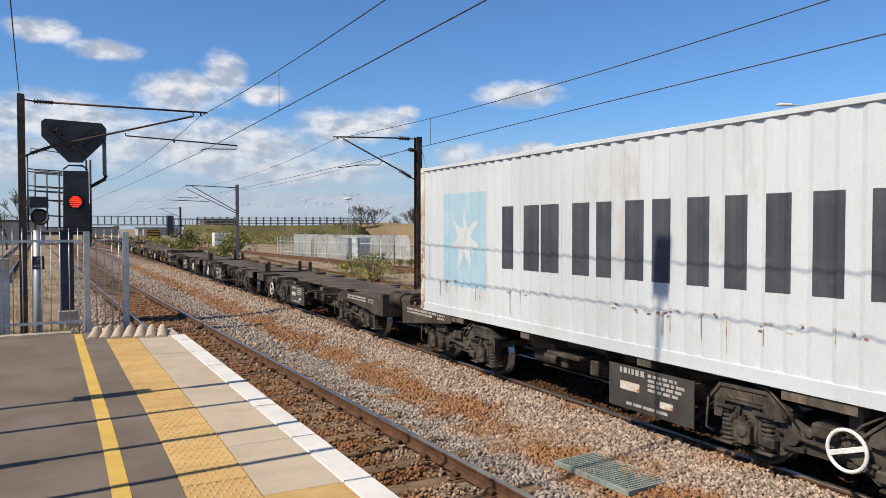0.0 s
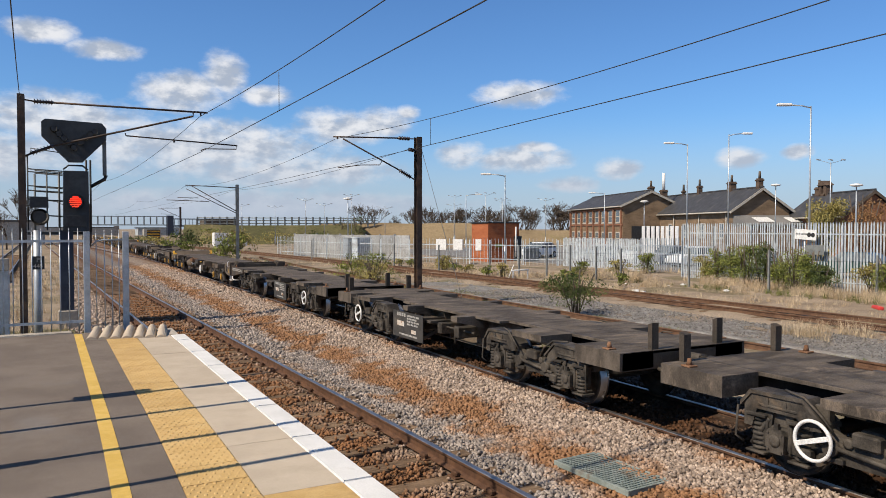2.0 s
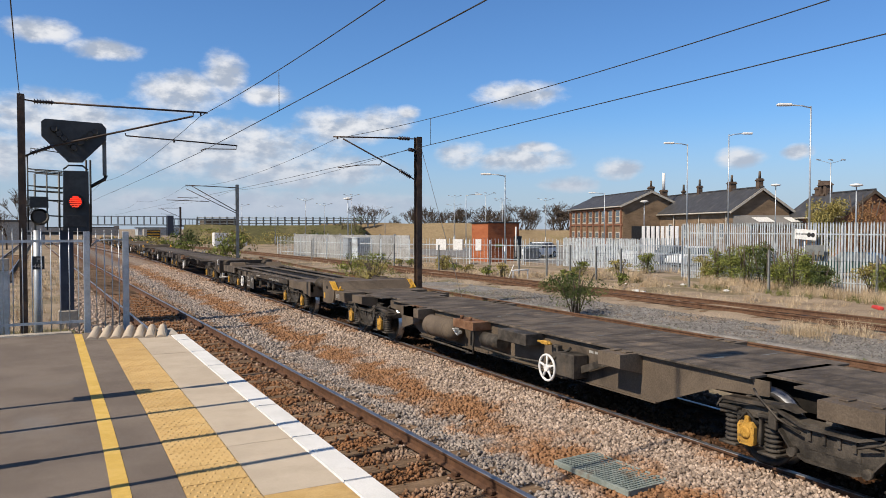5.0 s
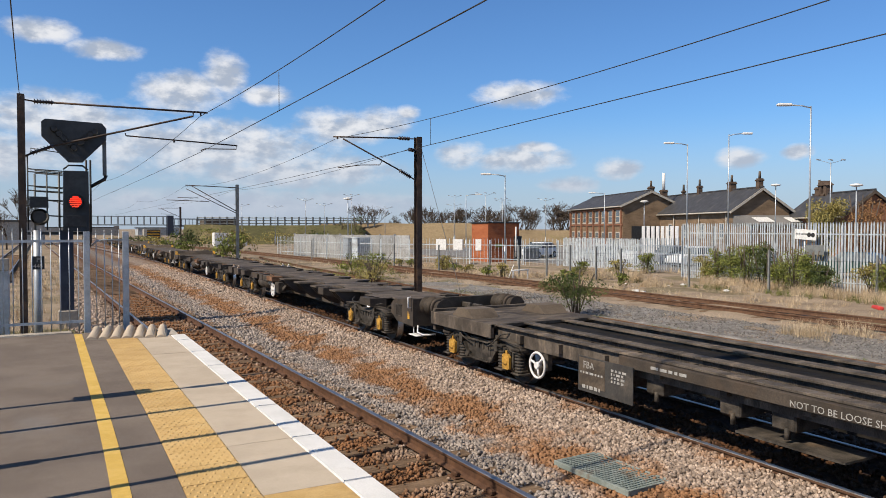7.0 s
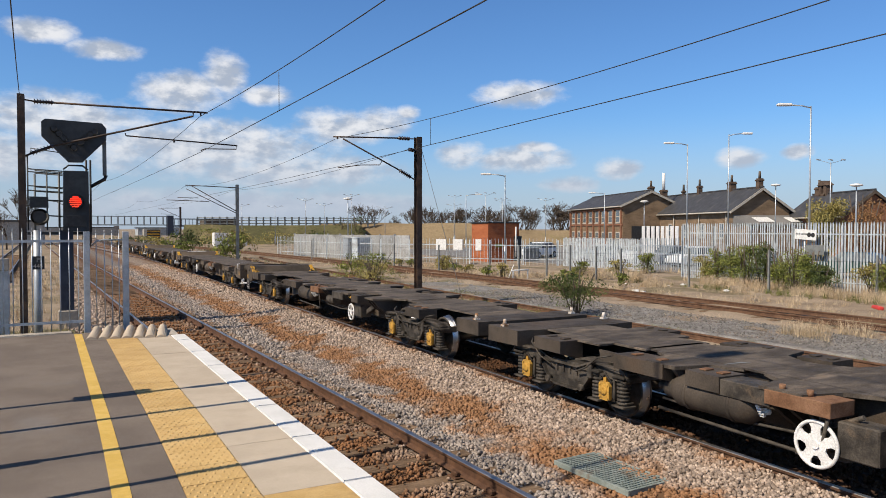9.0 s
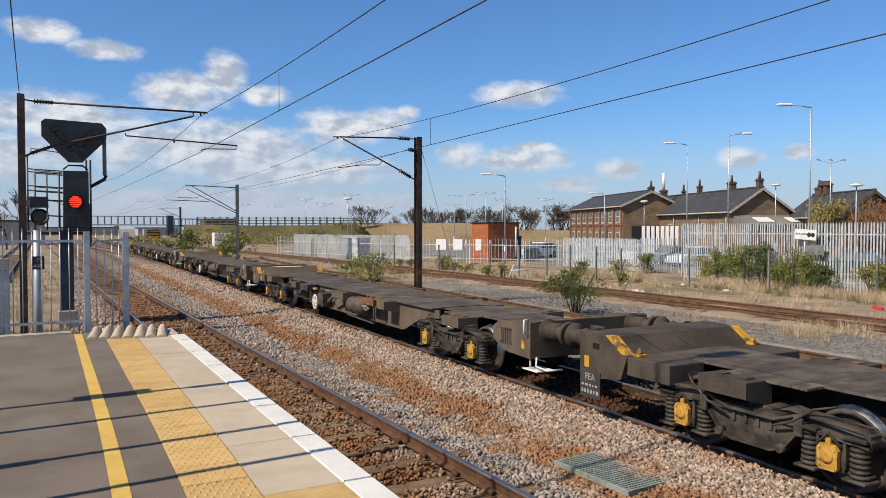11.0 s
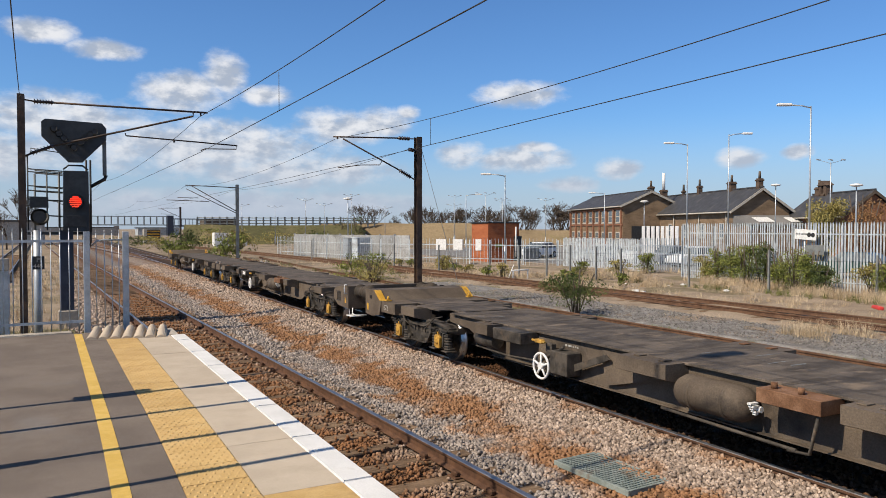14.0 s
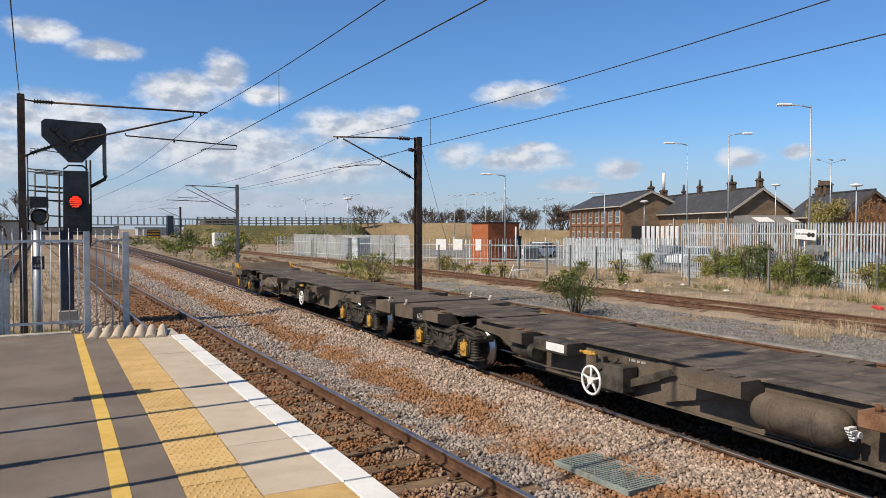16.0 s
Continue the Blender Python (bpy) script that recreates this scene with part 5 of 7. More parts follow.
    if front_panel:
        bm = BM()
        box(bm, -1.235, -1.222, L - 0.45, L - 0.02, 0.28, 0.66, 0.003)
        pl = part("number_panel", bm, M["panel"], w, "dark number panel with white lettering")
        side_words(pl, front_panel, 0.13, -1.2375, L - 0.24, 0.53)
        bm = BM()
        bars_text(bm, -1.2365, L - 0.24, 0.42, 0.36, 0.05, 1, rng, 1.0)
        bars_text(bm, -1.2365, L - 0.24, 0.31, 0.36, 0.08, 1, rng, 1.0)
        loose_parts("stencil_mark", bm, M["text"], pl)
    return w


def ladder_flat(u0, L, axles, panel_y, hw):
    """Dark flat with open ladder deck of long rails, yellow axleboxes and a data panel."""
    rng = random.Random(31)
    w = wagon_thing(u0, "empty dark container flat wagon with open deck and yellow axleboxes", "sixty-foot container flats")
    b1, b2 = (axles[0] + axles[1]) / 2 - u0, (axles[2] + axles[3]) / 2 - u0
    zt = 0.985
    bm = BM()
    for x in (-1.02, -0.42, 0.42, 1.02):
        box(bm, x - 0.09, x + 0.09, 1.9, L - 1.9, zt - 0.03, zt, 0.004)
        box(bm, x - 0.02, x + 0.02, 1.9, L - 1.9, zt - 0.30, zt - 0.03)
    y = 2.6
    while y < L - 2.2:
        box(bm, -1.12, 1.12, y - 0.05, y + 0.05, zt - 0.24, zt - 0.10, 0.004)
        y += 1.05
    loose_parts("deck_frame", bm, M["deck"], w, "open ladder deck of long steel rails")
    for a, b, e in ((0.0, 2.3, 0), (L - 2.3, L, 1)):
        bm = BM()
        box(bm, -1.18, 1.18, a, b, zt - 0.06, zt + 0.004, 0.006)
        for s in (-1, 1):
            box(bm, s * 1.12, s * 1.20, a, b, zt - 0.24, zt + 0.002, 0.006)
            if not e:
                prism(bm, [(0.0, 0.62), (0.0, 1.06), (0.12, 1.06), (1.0, 1.0), (1.0, 0.86), (0.7, 0.70)], "x", s * 1.12, s * 1.215)
        yy = a if not e else b - 0.1
        box(bm, -1.15, 1.15, yy, yy + 0.1, 0.62, 1.04, 0.006)
        loose_parts("end_plate", bm, M["framebrown"] if not e else M["deck"], w)
        buffers(w, 0.0 if not e else L, -1 if not e else 1)
    for x in (-0.8, 0.8):
        bm = BM()
        prism(bm, [(L - 1.5, zt), (L - 1.3, zt + 0.16), (L - 0.9, zt + 0.16), (L - 0.7, zt)], "x", x - 0.28, x + 0.28)
        part("stop_block", bm, M["framebrown"], w, "brown grimed stop block")
    bm = BM()
    prism(bm, [(b1 + 1.5, 0.70), (b1 + 2.3, 0.45), (b2 - 2.3, 0.45), (b2 - 1.5, 0.70)], "x", -0.34, 0.34)
    box(bm, -0.36, 0.36, 0.3, L - 0.3, 0.64, 0.92)
    part("spine", bm, M["undershade"], w)
    pa, pb = panel_y[0] - u0, panel_y[1] - u0
    bm = BM()
    box(bm, -1.225, -1.205, pa, pb, 0.34, 0.84, 0.004)
    pl = part("data_panel", bm, M["panel"], w, "dark number panel with brown patch")
    bm = BM()
    box(bm, -1.228, -1.225, pb - 0.58, pb - 0.03, 0.42, 0.82)
    part("brown_patch", bm, M["framebrown"], pl)
    side_words(pl, "FBA", 0.14, -1.231, pb - 0.24, 0.68)
    bm = BM()
    bars_text(bm, -1.229, pb - 0.3, 0.58, 0.48, 0.05, 1, rng, 1.0)
    bars_text(bm, -1.229, pb - 0.3, 0.36, 0.40, 0.08, 1, rng, 1.0)
    bars_text(bm, -1.2265, pa + 0.25, 0.55, 0.34, 0.2, 4, rng)
    loose_parts("stencil_mark", bm, M["text"], pl)
    bm = BM()
    box(bm, -1.20, -1.12, pa - 4.6, pa + 0.3, 0.815, 0.955, 0.006)
    sl = part("sole_bar", bm, M["frame"], w)
    side_words(sl, "NOT TO BE LOOSE SHUNTED", 0.10, -1.203, pa - 2.95, 0.83)
    bm = BM()
    bars_text(bm, -1.203, pa - 0.6, 0.85, 0.6, 0.06, 1, rng)
    loose_parts("stencil_mark", bm, M["text"], sl)
    bm = BM()
    my = L / 2
    for q in (-1.6, -0.9, 0.3, 0.9):
        box(bm, -1.02, -0.6, my + q, my + q + 0.3, 0.50, 0.76, 0.02)
        cyl(bm, (-1.02, my + q + 0.1, 0.55), (-1.02, my + q + 0.1, 0.42), 0.03, 8)
    box(bm, -1.1, -0.6, my - 2.2, my - 0.9, 0.36, 0.385)
    cyl(bm, (-0.9, my - 2.4, 0.7), (-0.9, my + 2.2, 0.7), 0.03, 8)
    loose_parts("brake_gear", bm, M["bogie"], w)
    bogie(w, b1, "arch", "axlebox")
    bogie(w, b2, "arch", "axlebox")
    handwheel(w, hw - u0, 0.50, -1.16, 3)
    return w


sixty(53.45, 18.65, (55.9, 57.8, 68.2, 70.1), 61.5, (64.6, 65.9), "buffer", "buffer", 11, "692")
ladder_flat(73.3, 13.0, (74.5, 76.3, 83.7, 85.4), (80.42, 81.55), 82.65)
sixty(87.1, 17.85, (89.15, 91.05, 102.0, 103.9), 98.8, (99.55, 100.8), "buffer", "bar", 12, "", False, 0, False, star=True)
sixty(105.3, 18.05, (107.4, 109.3, 119.6, 121.5), 111.9, (115.3, 116.6), "bar", "buffer", 13, "", False, 5, True, False, "FEA", True)
sixty(124.6, 18.65, (126.63, 128.53, 139.6, 141.5), 135.84, (132.1, 133.2), "buffer", "buffer", 14, "662", True, 5, True, True)
sixty(144.4, 18.6, (146.5, 148.4, 159.35, 161.25), 155.8, (151.95, 153.05), "buffer", "buffer", 15, "673")
sixty(164.2, 17.95, (166.05, 167.95, 179.2, 181.1), 175.5, (171.75, 172.85), "buffer", "bar", 16, "608", True, 5, False)
sixty(182.45, 17.0, (183.9, 185.8, 196.6, 198.5), 189.5, (193.0, 194.1), "bar", "bar", 17, "", True, 5, True)
# ---------- overhead line ----------
def insulator(bm, p, q, r=0.075, n=7):
    p, q = Vector(p), Vector(q)
    for k in range(n):
        a = p.lerp(q, (k + 0.15) / n)
        b = p.lerp(q, (k + 0.55) / n)
        cyl(bm, a, b, r, 12, r * 0.55)
    cyl(bm, p, q, r * 0.45, 8)


def ol_mast(label, x, y, top, material, tubes, insulators, arms, flange=0.2):
    m = thing("overhead_line_mast", label, "overhead line mast", "overhead line masts")
    bm = BM()
    w = 0.012
    h = flange / 2
    prism(bm, [(x + a, y + b) for a, b in ((-h, -0.13), (h, -0.13), (h, -0.13 + w), (0.006, -0.13 + w), (0.006, 0.13 - w), (h, 0.13 - w), (h, 0.13), (-h, 0.13), (-h, 0.13 - w), (-0.006, 0.13 - w), (-0.006, -0.13 + w), (-h, -0.13 + w))], "z", -0.3, top)
    part("column", bm, material, m, "H-section steel column")
    bm = BM()
    box(bm, x - 0.25, x + 0.25, y - 0.25, y + 0.25, -0.4, -0.08, 0.02)
    part("footing", bm, M["concrete"], m)
    for pts, r in tubes:
        part("cantilever_tube", tube(BM(), [(a, y, b) for a, b in pts], r, 8), M["mast"], m)
    for a, b in insulators:
        bm = BM()
        insulator(bm, (a[0], y, a[1]), (b[0], y, b[1]))
        part("insulator", bm, M["insul"], m, "ribbed brown insulator")
    for pts, r in arms:
        part("registration_arm", tube(BM(), [(a, y, b) for a, b in pts], r, 6), M["mast"], m)
    return m


ol_mast("dark brown steel overhead line mast beside the platform end", -0.80, 20.9, 5.97, M["mast"],
        [([(-0.82, 5.86), (-0.52, 5.82)], 0.02), ([(-0.08, 5.82), (3.66, 5.84)], 0.026), ([(-0.72, 4.45), (-0.58, 4.53)], 0.025), ([(-0.10, 4.74), (3.28, 5.72), (3.28, 5.83)], 0.026)],
        [((-0.52, 5.82), (-0.08, 5.82)), ((-0.58, 4.53), (-0.10, 4.74))],
        [([(1.57, 5.16), (1.58, 5.09), (4.46, 4.98)], 0.02), ([(3.47, 4.80), (3.6, 4.85), (4.43, 4.88), (4.43, 4.98)], 0.014), ([(3.48, 5.84), (3.48, 5.74)], 0.02), ([(2.78, 5.05), (2.78, 4.98)], 0.03)], 0.16)
ol_mast("brown rusty overhead line mast between the tracks", 11.5, 23.8, 5.95, M["mast"],
        [([(11.4, 5.88), (11.15, 5.87)], 0.02), ([(10.70, 5.87), (8.30, 5.78)], 0.026), ([(11.4, 4.40), (11.2, 4.50)], 0.025), ([(10.75, 4.74), (8.65, 5.73)], 0.026)],
        [((11.15, 5.87), (10.70, 5.87)), ((11.2, 4.50), (10.75, 4.74)), ((11.42, 5.46), (11.10, 5.49))],
        [([(8.46, 4.73), (9.3, 4.86), (10.0, 4.89), (10.1, 5.04)], 0.016), ([(8.45, 5.79), (8.45, 5.70)], 0.025)])
ol_mast("grey overhead line mast in the weeds", 11.85, 55.7, 5.95, M["mastgrey"],
        [([(11.8, 5.72), (8.15, 5.81)], 0.03), ([(11.8, 3.95), (8.6, 5.76)], 0.03), ([(11.8, 3.80), (8.2, 5.55)], 0.025)],
        [((11.7, 5.72), (11.2, 5.73))],
        [([(6.86, 4.72), (9.81, 4.65)], 0.025), ([(7.6, 4.9), (9.0, 4.9)], 0.02)])
for x, y, h in ((4.1, 121.0, 6.4), (2.6, 98.0, 6.1), (5.2, 150.0, 6.2), (16.5, 118.0, 6.0)):
    ol_mast("distant overhead line mast", x, y, h, M["mast"], [([(x, h - 0.2), (x - 3.2, h - 0.25)], 0.03), ([(x, h - 1.6), (x - 2.8, h - 0.3)], 0.03)], [], [([(x - 2.8, h - 1.1), (x - 0.6, h - 1.2)], 0.02)], 0.26)


def overhead_wire(label, x0, y_sup, near, far, z_sup, sag, y_near, y_far, r=0.0075, span=32.0):
    """One wire along the line: hangs between supports spaced evenly from y_sup; near and far: sideways drift a metre before and after the support."""
    pts = []
    n = 90
    for k in range(n + 1):
        y = y_near + (y_far - y_near) * k / n
        ph = ((y - y_sup) / span) % 1.0
        z = z_sup - sag * (1 - (2 * ph - 1) ** 2)
        pts.append((x0 + (near if y < y_sup else far) * (y - y_sup), y, z))
    cu = bpy.data.curves.new("overhead_wire", "CURVE")
    cu.dimensions, cu.bevel_depth, cu.bevel_resolution = "3D", r, 1
    sp = cu.splines.new("POLY")
    sp.points.add(len(pts) - 1)
    for p, q in zip(sp.points, pts):
        p.co = (*q, 1)
    tmp = bpy.data.objects.new("overhead_wire", cu)
    me = bpy.data.meshes.new_from_object(tmp)
    bpy.data.objects.remove(tmp)
    me.materials.append(M["wire"])
    tagged(new("overhead_wire", me), label, "overhead wire", "overhead wires")
    return pts


overhead_wire("thin dark catenary wire above the platform track", 3.48, 20.9, 0.0, -0.03, 5.75, 0.385, -40, 117)
overhead_wire("thin dark contact wire above the platform track", 3.50, 20.9, 0.0, -0.03, 4.77, 0.02, -40, 117)
overhead_wire("thin dark catenary wire above the freight line", 8.44, 23.8, 0.035, -0.01, 5.74, 0.50, -40, 120)
overhead_wire("thin dark contact wire above the freight line", 8.40, 23.8, 0.031, -0.01, 4.75, 0.03, -40, 120)
overhead_wire("thin dark feeder wire on the trackside masts", 11.12, 23.8, 0.0, 0.012, 5.49, 0.25, 23.8, 120, 0.007)
overhead_wire("thin dark return wire at the mast tops", -0.82, 20.9, -0.032, 0.0, 5.88, 0.62, -40, 20.9, 0.008)
for x, y, za, zb in ((3.49, 12.9, 5.43, 4.76), (3.49, 2.0, 5.37, 4.76), (8.17, 16.2, 5.38, 4.73)):
    single("dropper_wire", tube(BM(), [(x, y, za), (x, y, zb)], 0.006, 5), M["wire"], "thin upright dropper between two overhead wires", "overhead wire", "overhead wires")
single("stay_wire", tube(BM(), [(11.62, 23.75, 5.5), (14.4, 25.7, -0.2)], 0.010, 6), M["steelgrey"], "pale steel stay wire from mast to ground", "stay wire")


# ---------- signal ----------
def signal():
    s = thing("railway_signal", "black colour-light signal showing red under a triangular route indicator", "railway signal")
    Y = 23.5

    def plate(name, pts, d0, d1, material, label=""):
        bm = BM()
        prism(bm, pts, "y", Y + d0, Y + d1)
        return part(name, bm, material, s, label)
    ind = plate("route_indicator", [(-0.41, 5.66), (-0.31, 5.74), (1.13, 5.70), (1.25, 5.56), (1.25, 5.23), (0.62, 4.56), (0.26, 4.55), (-0.41, 5.26)], -0.10, 0.12, M["signal"], "dark triangular route indicator board")
    for x, z in ((-0.10, 5.45), (0.03, 5.32), (0.15, 5.20), (0.27, 5.08), (0.40, 4.95), (0.94, 5.43), (0.82, 5.34), (0.70, 5.24), (0.58, 5.12)):
        bm = BM()
        lathe(bm, [(-0.28, 0.088), (-0.28, 0.075), (-0.105, 0.07), (-0.105, 0.085)], "y", (x, Y, z), 14)
        part("lamp_hood", bm, M["black"], ind)
    head = plate("signal_head", [(0.10, 2.57), (0.77, 2.57), (0.77, 4.30), (0.12, 4.30)], -0.12, 0.20, M["signal"], "tall dark signal head")
    bm = BM()
    box(bm, 0.17, 0.70, Y - 0.14, Y - 0.12, 2.70, 3.02, 0.01)
    part("lower_panel", bm, M["black"], head)
    bm = BM()
    lathe(bm, [(-0.34, 0.215), (-0.34, 0.20), (-0.12, 0.18), (-0.12, 0.21)], "y", (0.42, Y, 3.41), 20)
    part("lamp_hood", bm, M["black"], head)
    me = None
    for k in range(6):
        z = 3.41 + 0.135 - 0.054 * k
        half = math.sqrt(max(0.006, 0.155 ** 2 - (z - 3.41) ** 2))
        bm = BM()
        box(bm, 0.42 - half, 0.42 + half, Y - 0.352, Y - 0.345, z - 0.012, z + 0.012, 0.004)
        part("red_lens", bm, M["red"], head, "glowing red lamp element")
    # small subsidiary signal on its own bracket
    sub = plate("subsidiary_signal", [(-0.73, 3.24), (-0.26, 3.24), (-0.26, 3.55), (-0.73, 3.55)], -0.1, 0.1, M["black"])
    bm = BM()
    lathe(bm, [(-0.2, 0.22), (-0.2, 0.17), (-0.1, 0.17), (0.12, 0.24), (0.16, 0.1)], "y", (-0.48, Y, 2.98), 18)
    part("round_lamp_case", bm, M["black"], sub)
    for y in (Y + 0.02,):
        bm = BM()
        box(bm, 0.02, 0.36, y, y + 0.28, 0.0, 2.60, 0.01)
        part("column", bm, M["bluepost"], s, "blue-black square column")
    bm = BM()
    box(bm, -0.05, 0.45, Y - 0.1, Y + 0.4, -0.4, 0.30, 0.02)
    part("footing", bm, M["concrete"], s)
    # ladder cage and handrails
    for x in (-0.78, -0.30, 0.02):
        part("cage_post", tube(BM(), [(x, Y + 0.5, 2.6), (x, Y + 0.5, 4.72 if x < -0.7 else 4.30)], 0.022, 6), M["black"], s)
    for x in (-0.68, -0.05):
        part("cage_post", tube(BM(), [(x + 0.06, Y + 1.1, 2.6), (x + 0.06, Y + 1.1, 4.25)], 0.03, 6), M["mastgrey"], s)
    for z in (3.05, 3.5, 3.75, 3.88, 4.28, 4.36):
        part("handrail", tube(BM(), [(-0.78, Y + 0.5, z), (0.1, Y + 0.5, z - 0.04), (0.1, Y + 1.1, z - 0.04), (-0.62, Y + 1.1, z)], 0.017, 6), M["black"], s)
    part("handrail", tube(BM(), [(-0.70, Y + 0.5, 4.78), (-0.70, Y + 0.5, 4.95), (0.1, Y + 0.5, 4.85)], 0.014, 6), M["black"], s)
    bm = BM()
    box(bm, -0.80, 0.85, Y + 0.2, Y + 1.2, 2.48, 2.56, 0.01)
    part("walkway", bm, M["black"], s)
    for x in (0.72, 0.83):
        part("support_pole", tube(BM(), [(x, Y + 0.3, 2.5), (x, Y + 0.3, 4.66)], 0.03, 6), M["black"], s)
    part("bracket_arm", tube(BM(), [(0.84, Y + 0.2, 3.88), (1.20, Y + 0.1, 4.10), (1.24, Y + 0.1, 4.22)], 0.05, 6), M["black"], s)
    bm = BM()
    box(bm, 1.15, 1.25, Y - 0.02, Y + 0.2, 4.2, 5.2, 0.02)
    part("side_indicator", bm, M["mastgrey"], s)
    part("hoop", tube(BM(), [(0.12, Y, 4.34), (0.26, Y, 4.46), (0.62, Y, 4.46), (0.76, Y, 4.34)], 0.025, 6), M["black"], s)
    # identification plate on its own post
    p = thing("sign_post", "grey round post with a small black identification plate", "sign post")
    part("post", tube(BM(), [(-0.345, 14.6, 0.2), (-0.345, 14.6, 2.62)], 0.062, 14), M["steelgrey"], p)
    bm = BM()
    box(bm, -0.43, -0.235, 14.50, 14.53, 1.94, 2.17, 0.004)
    pl = part("plate", bm, M["black"], p, "black plate with white lettering")
    words("lettering", "P", 0.10, pose(-0.332, 14.498, 2.075, 90), M["text"], pl)
    words("lettering", "445", 0.10, pose(-0.332, 14.498, 1.965, 90), M["text"], pl)


signal()


# ---------- platform posts whose shadows cross the paving ----------
def platform_posts():
    for y, h, boards in ((8.05, 6.2, ((2.75, 3.45), (3.9, 4.5))), (7.08, 6.4, ()), (6.05, 9.87, ((2.0, 2.45),)), (5.14, 6.4, ())):
        p = thing("platform_column", "slim grey steel column standing on the platform", "column", "platform columns")
        bm = BM()
        cyl(bm, (-1.7, y, 0.915), (-1.7, y, 1.6), 0.05, 12)
        cyl(bm, (-1.7, y, 1.6), (-1.7, y, h), 0.036, 12, 0.03)
        part("shaft", bm, M["steelgrey"], p)
        for a, b in boards:
            bm = BM()
            box(bm, -1.74, -1.66, y - 0.06, y + (0.16 if b < 3.6 and h < 7 else 0.05), a, b, 0.01)
            part("mounted_case", bm, M["steelgrey"], p)
        if h > 9:
            bm = BM()
            tube(bm, [(-1.7, y, h - 0.05), (-1.2, y, h + 0.05)], 0.025, 8)
            part("lamp_arm", bm, M["steelgrey"], p)
            bm = BM()
            box(bm, -1.5, -0.75, y - 0.14, y + 0.14, h, h + 0.12, 0.04)
            part("lantern", bm, M["steelgrey"], p)


platform_posts()


# ---------- drain grating between the tracks ----------
def drain_cover():
    d = thing("drain_cover", "grey-green moulded grating set in the ballast", "grating")
    mt = mat("grey_green_grating", (0.17, 0.20, 0.185), (0.25, 0.28, 0.26), 4.0, 0.75, 0, 0.2, 60, stain=(0.15, 0.12, 0.09), stain_scale=3.0)
    bm = BM()
    w, l = 0.66, 1.20
    for a in (-w / 2, w / 2 - 0.03):
        box(bm, a, a + 0.03, -l / 2, l / 2, -0.05, 0.012, 0.004)
    for a in (-l / 2, l / 2 - 0.03):
        box(bm, -w / 2 + 0.03, w / 2 - 0.03, a, a + 0.03, -0.05, 0.012, 0.004)
    m = pose(5.53, 6.41, -0.11, 0, 0, 3.5)
    part("frame", bm, mt, d, m=m)
    bm = BM()
    k = -w / 2 + 0.05
    while k < w / 2 - 0.04:
        box(bm, k, k + 0.016, -l / 2 + 0.03, l / 2 - 0.03, -0.03, 0.004)
        k += 0.045
    k = -l / 2 + 0.05
    while k < l / 2 - 0.04:
        box(bm, -w / 2 + 0.03, w / 2 - 0.03, k, k + 0.022, -0.03, 0.009)
        k += 0.052
    tagged(part("grid", bm, mt, d, m=m), kind="stuff")
    bm = BM()
    box(bm, -0.27, 0.27, -0.5, 0.5, -0.09, -0.05)
    part("tray", bm, M["concrete"], d, m=m)


drain_cover()
# ---------- fences ----------
def pale_mesh(h, w):
    bm = BM()
    prism(bm, [(-w / 2, 0), (-w / 2, h - 0.09), (-w / 4, h), (-w / 8, h - 0.06), (w / 8, h - 0.06), (w / 4, h), (w / 2, h - 0.09), (w / 2, 0)], "y", -0.006, 0.006)
    for v in bm.verts:
        v.co.y += 0.018 * (1 - abs(v.co.x) / (w / 2)) * -1
    me = bpy.data.meshes.new("pale")
    bm.to_mesh(me)
    bm.free()
    me.materials.append(M["palisade"])
    return me


def palisade(label, pts, h, gap, width, base=-0.2, seed=1):
    """Palisade fence along points in plan: posts, two rails, each pale."""
    f = thing("palisade_fence", label, "fence", "palisade fences")
    me = pale_mesh(h, width)
    rng = random.Random(seed)
    for (x0, y0), (x1, y1) in zip(pts[:-1], pts[1:]):
        d = Vector((x1 - x0, y1 - y0))
        L = d.length
        a = math.degrees(math.atan2(d.y, d.x))
        n = int(L / gap)
        for k in range(n):
            t = (k + 0.5) / n
            part("pale", me, None, f, m=pose(x0 + d.x * t, y0 + d.y * t, base + rng.uniform(-0.015, 0.015), 0, rng.uniform(-0.5, 0.5), a))
        for z in (0.45, h - 0.55):
            bm = BM()
            box(bm, 0, L, 0.02, 0.06, z - 0.03, z + 0.03)
            part("rail", bm, M["palisade"], f, m=pose(x0, y0, base, 0, 0, a))
        k = 0.0
        while k <= L:
            bm = BM()
            box(bm, k - 0.05, k + 0.05, 0.06, 0.11, -0.1, h - 0.15)
            part("post", bm, M["palisade"], f, m=pose(x0, y0, base, 0, 0, a))
            k += 2.75
    return f


palisade("tall galvanised steel palisade fence with pointed pales", [(32.3, 31.4), (30.8, 20.5), (29.6, 11.5)], 3.15, 0.155, 0.075)
palisade("galvanised palisade gate fence by the car park", [(34.2, 36.9), (36.8, 35.9)], 2.25, 0.16, 0.08, -0.2, 2)
palisade("weathered grey palisade fence along the goods yard", [(34.0, 45.0), (34.2, 37.0)], 2.2, 0.17, 0.12, -0.2, 3)
palisade("weathered grey palisade fence before a brick hut", [(24.2, 57.5), (30.2, 49.5), (34.0, 45.0)], 2.1, 0.30, 0.03, -0.2, 4)
palisade("distant grey palisade fence along the goods yard", [(20.8, 78.0), (24.2, 57.5)], 2.1, 0.34, 0.04, -0.2, 5)


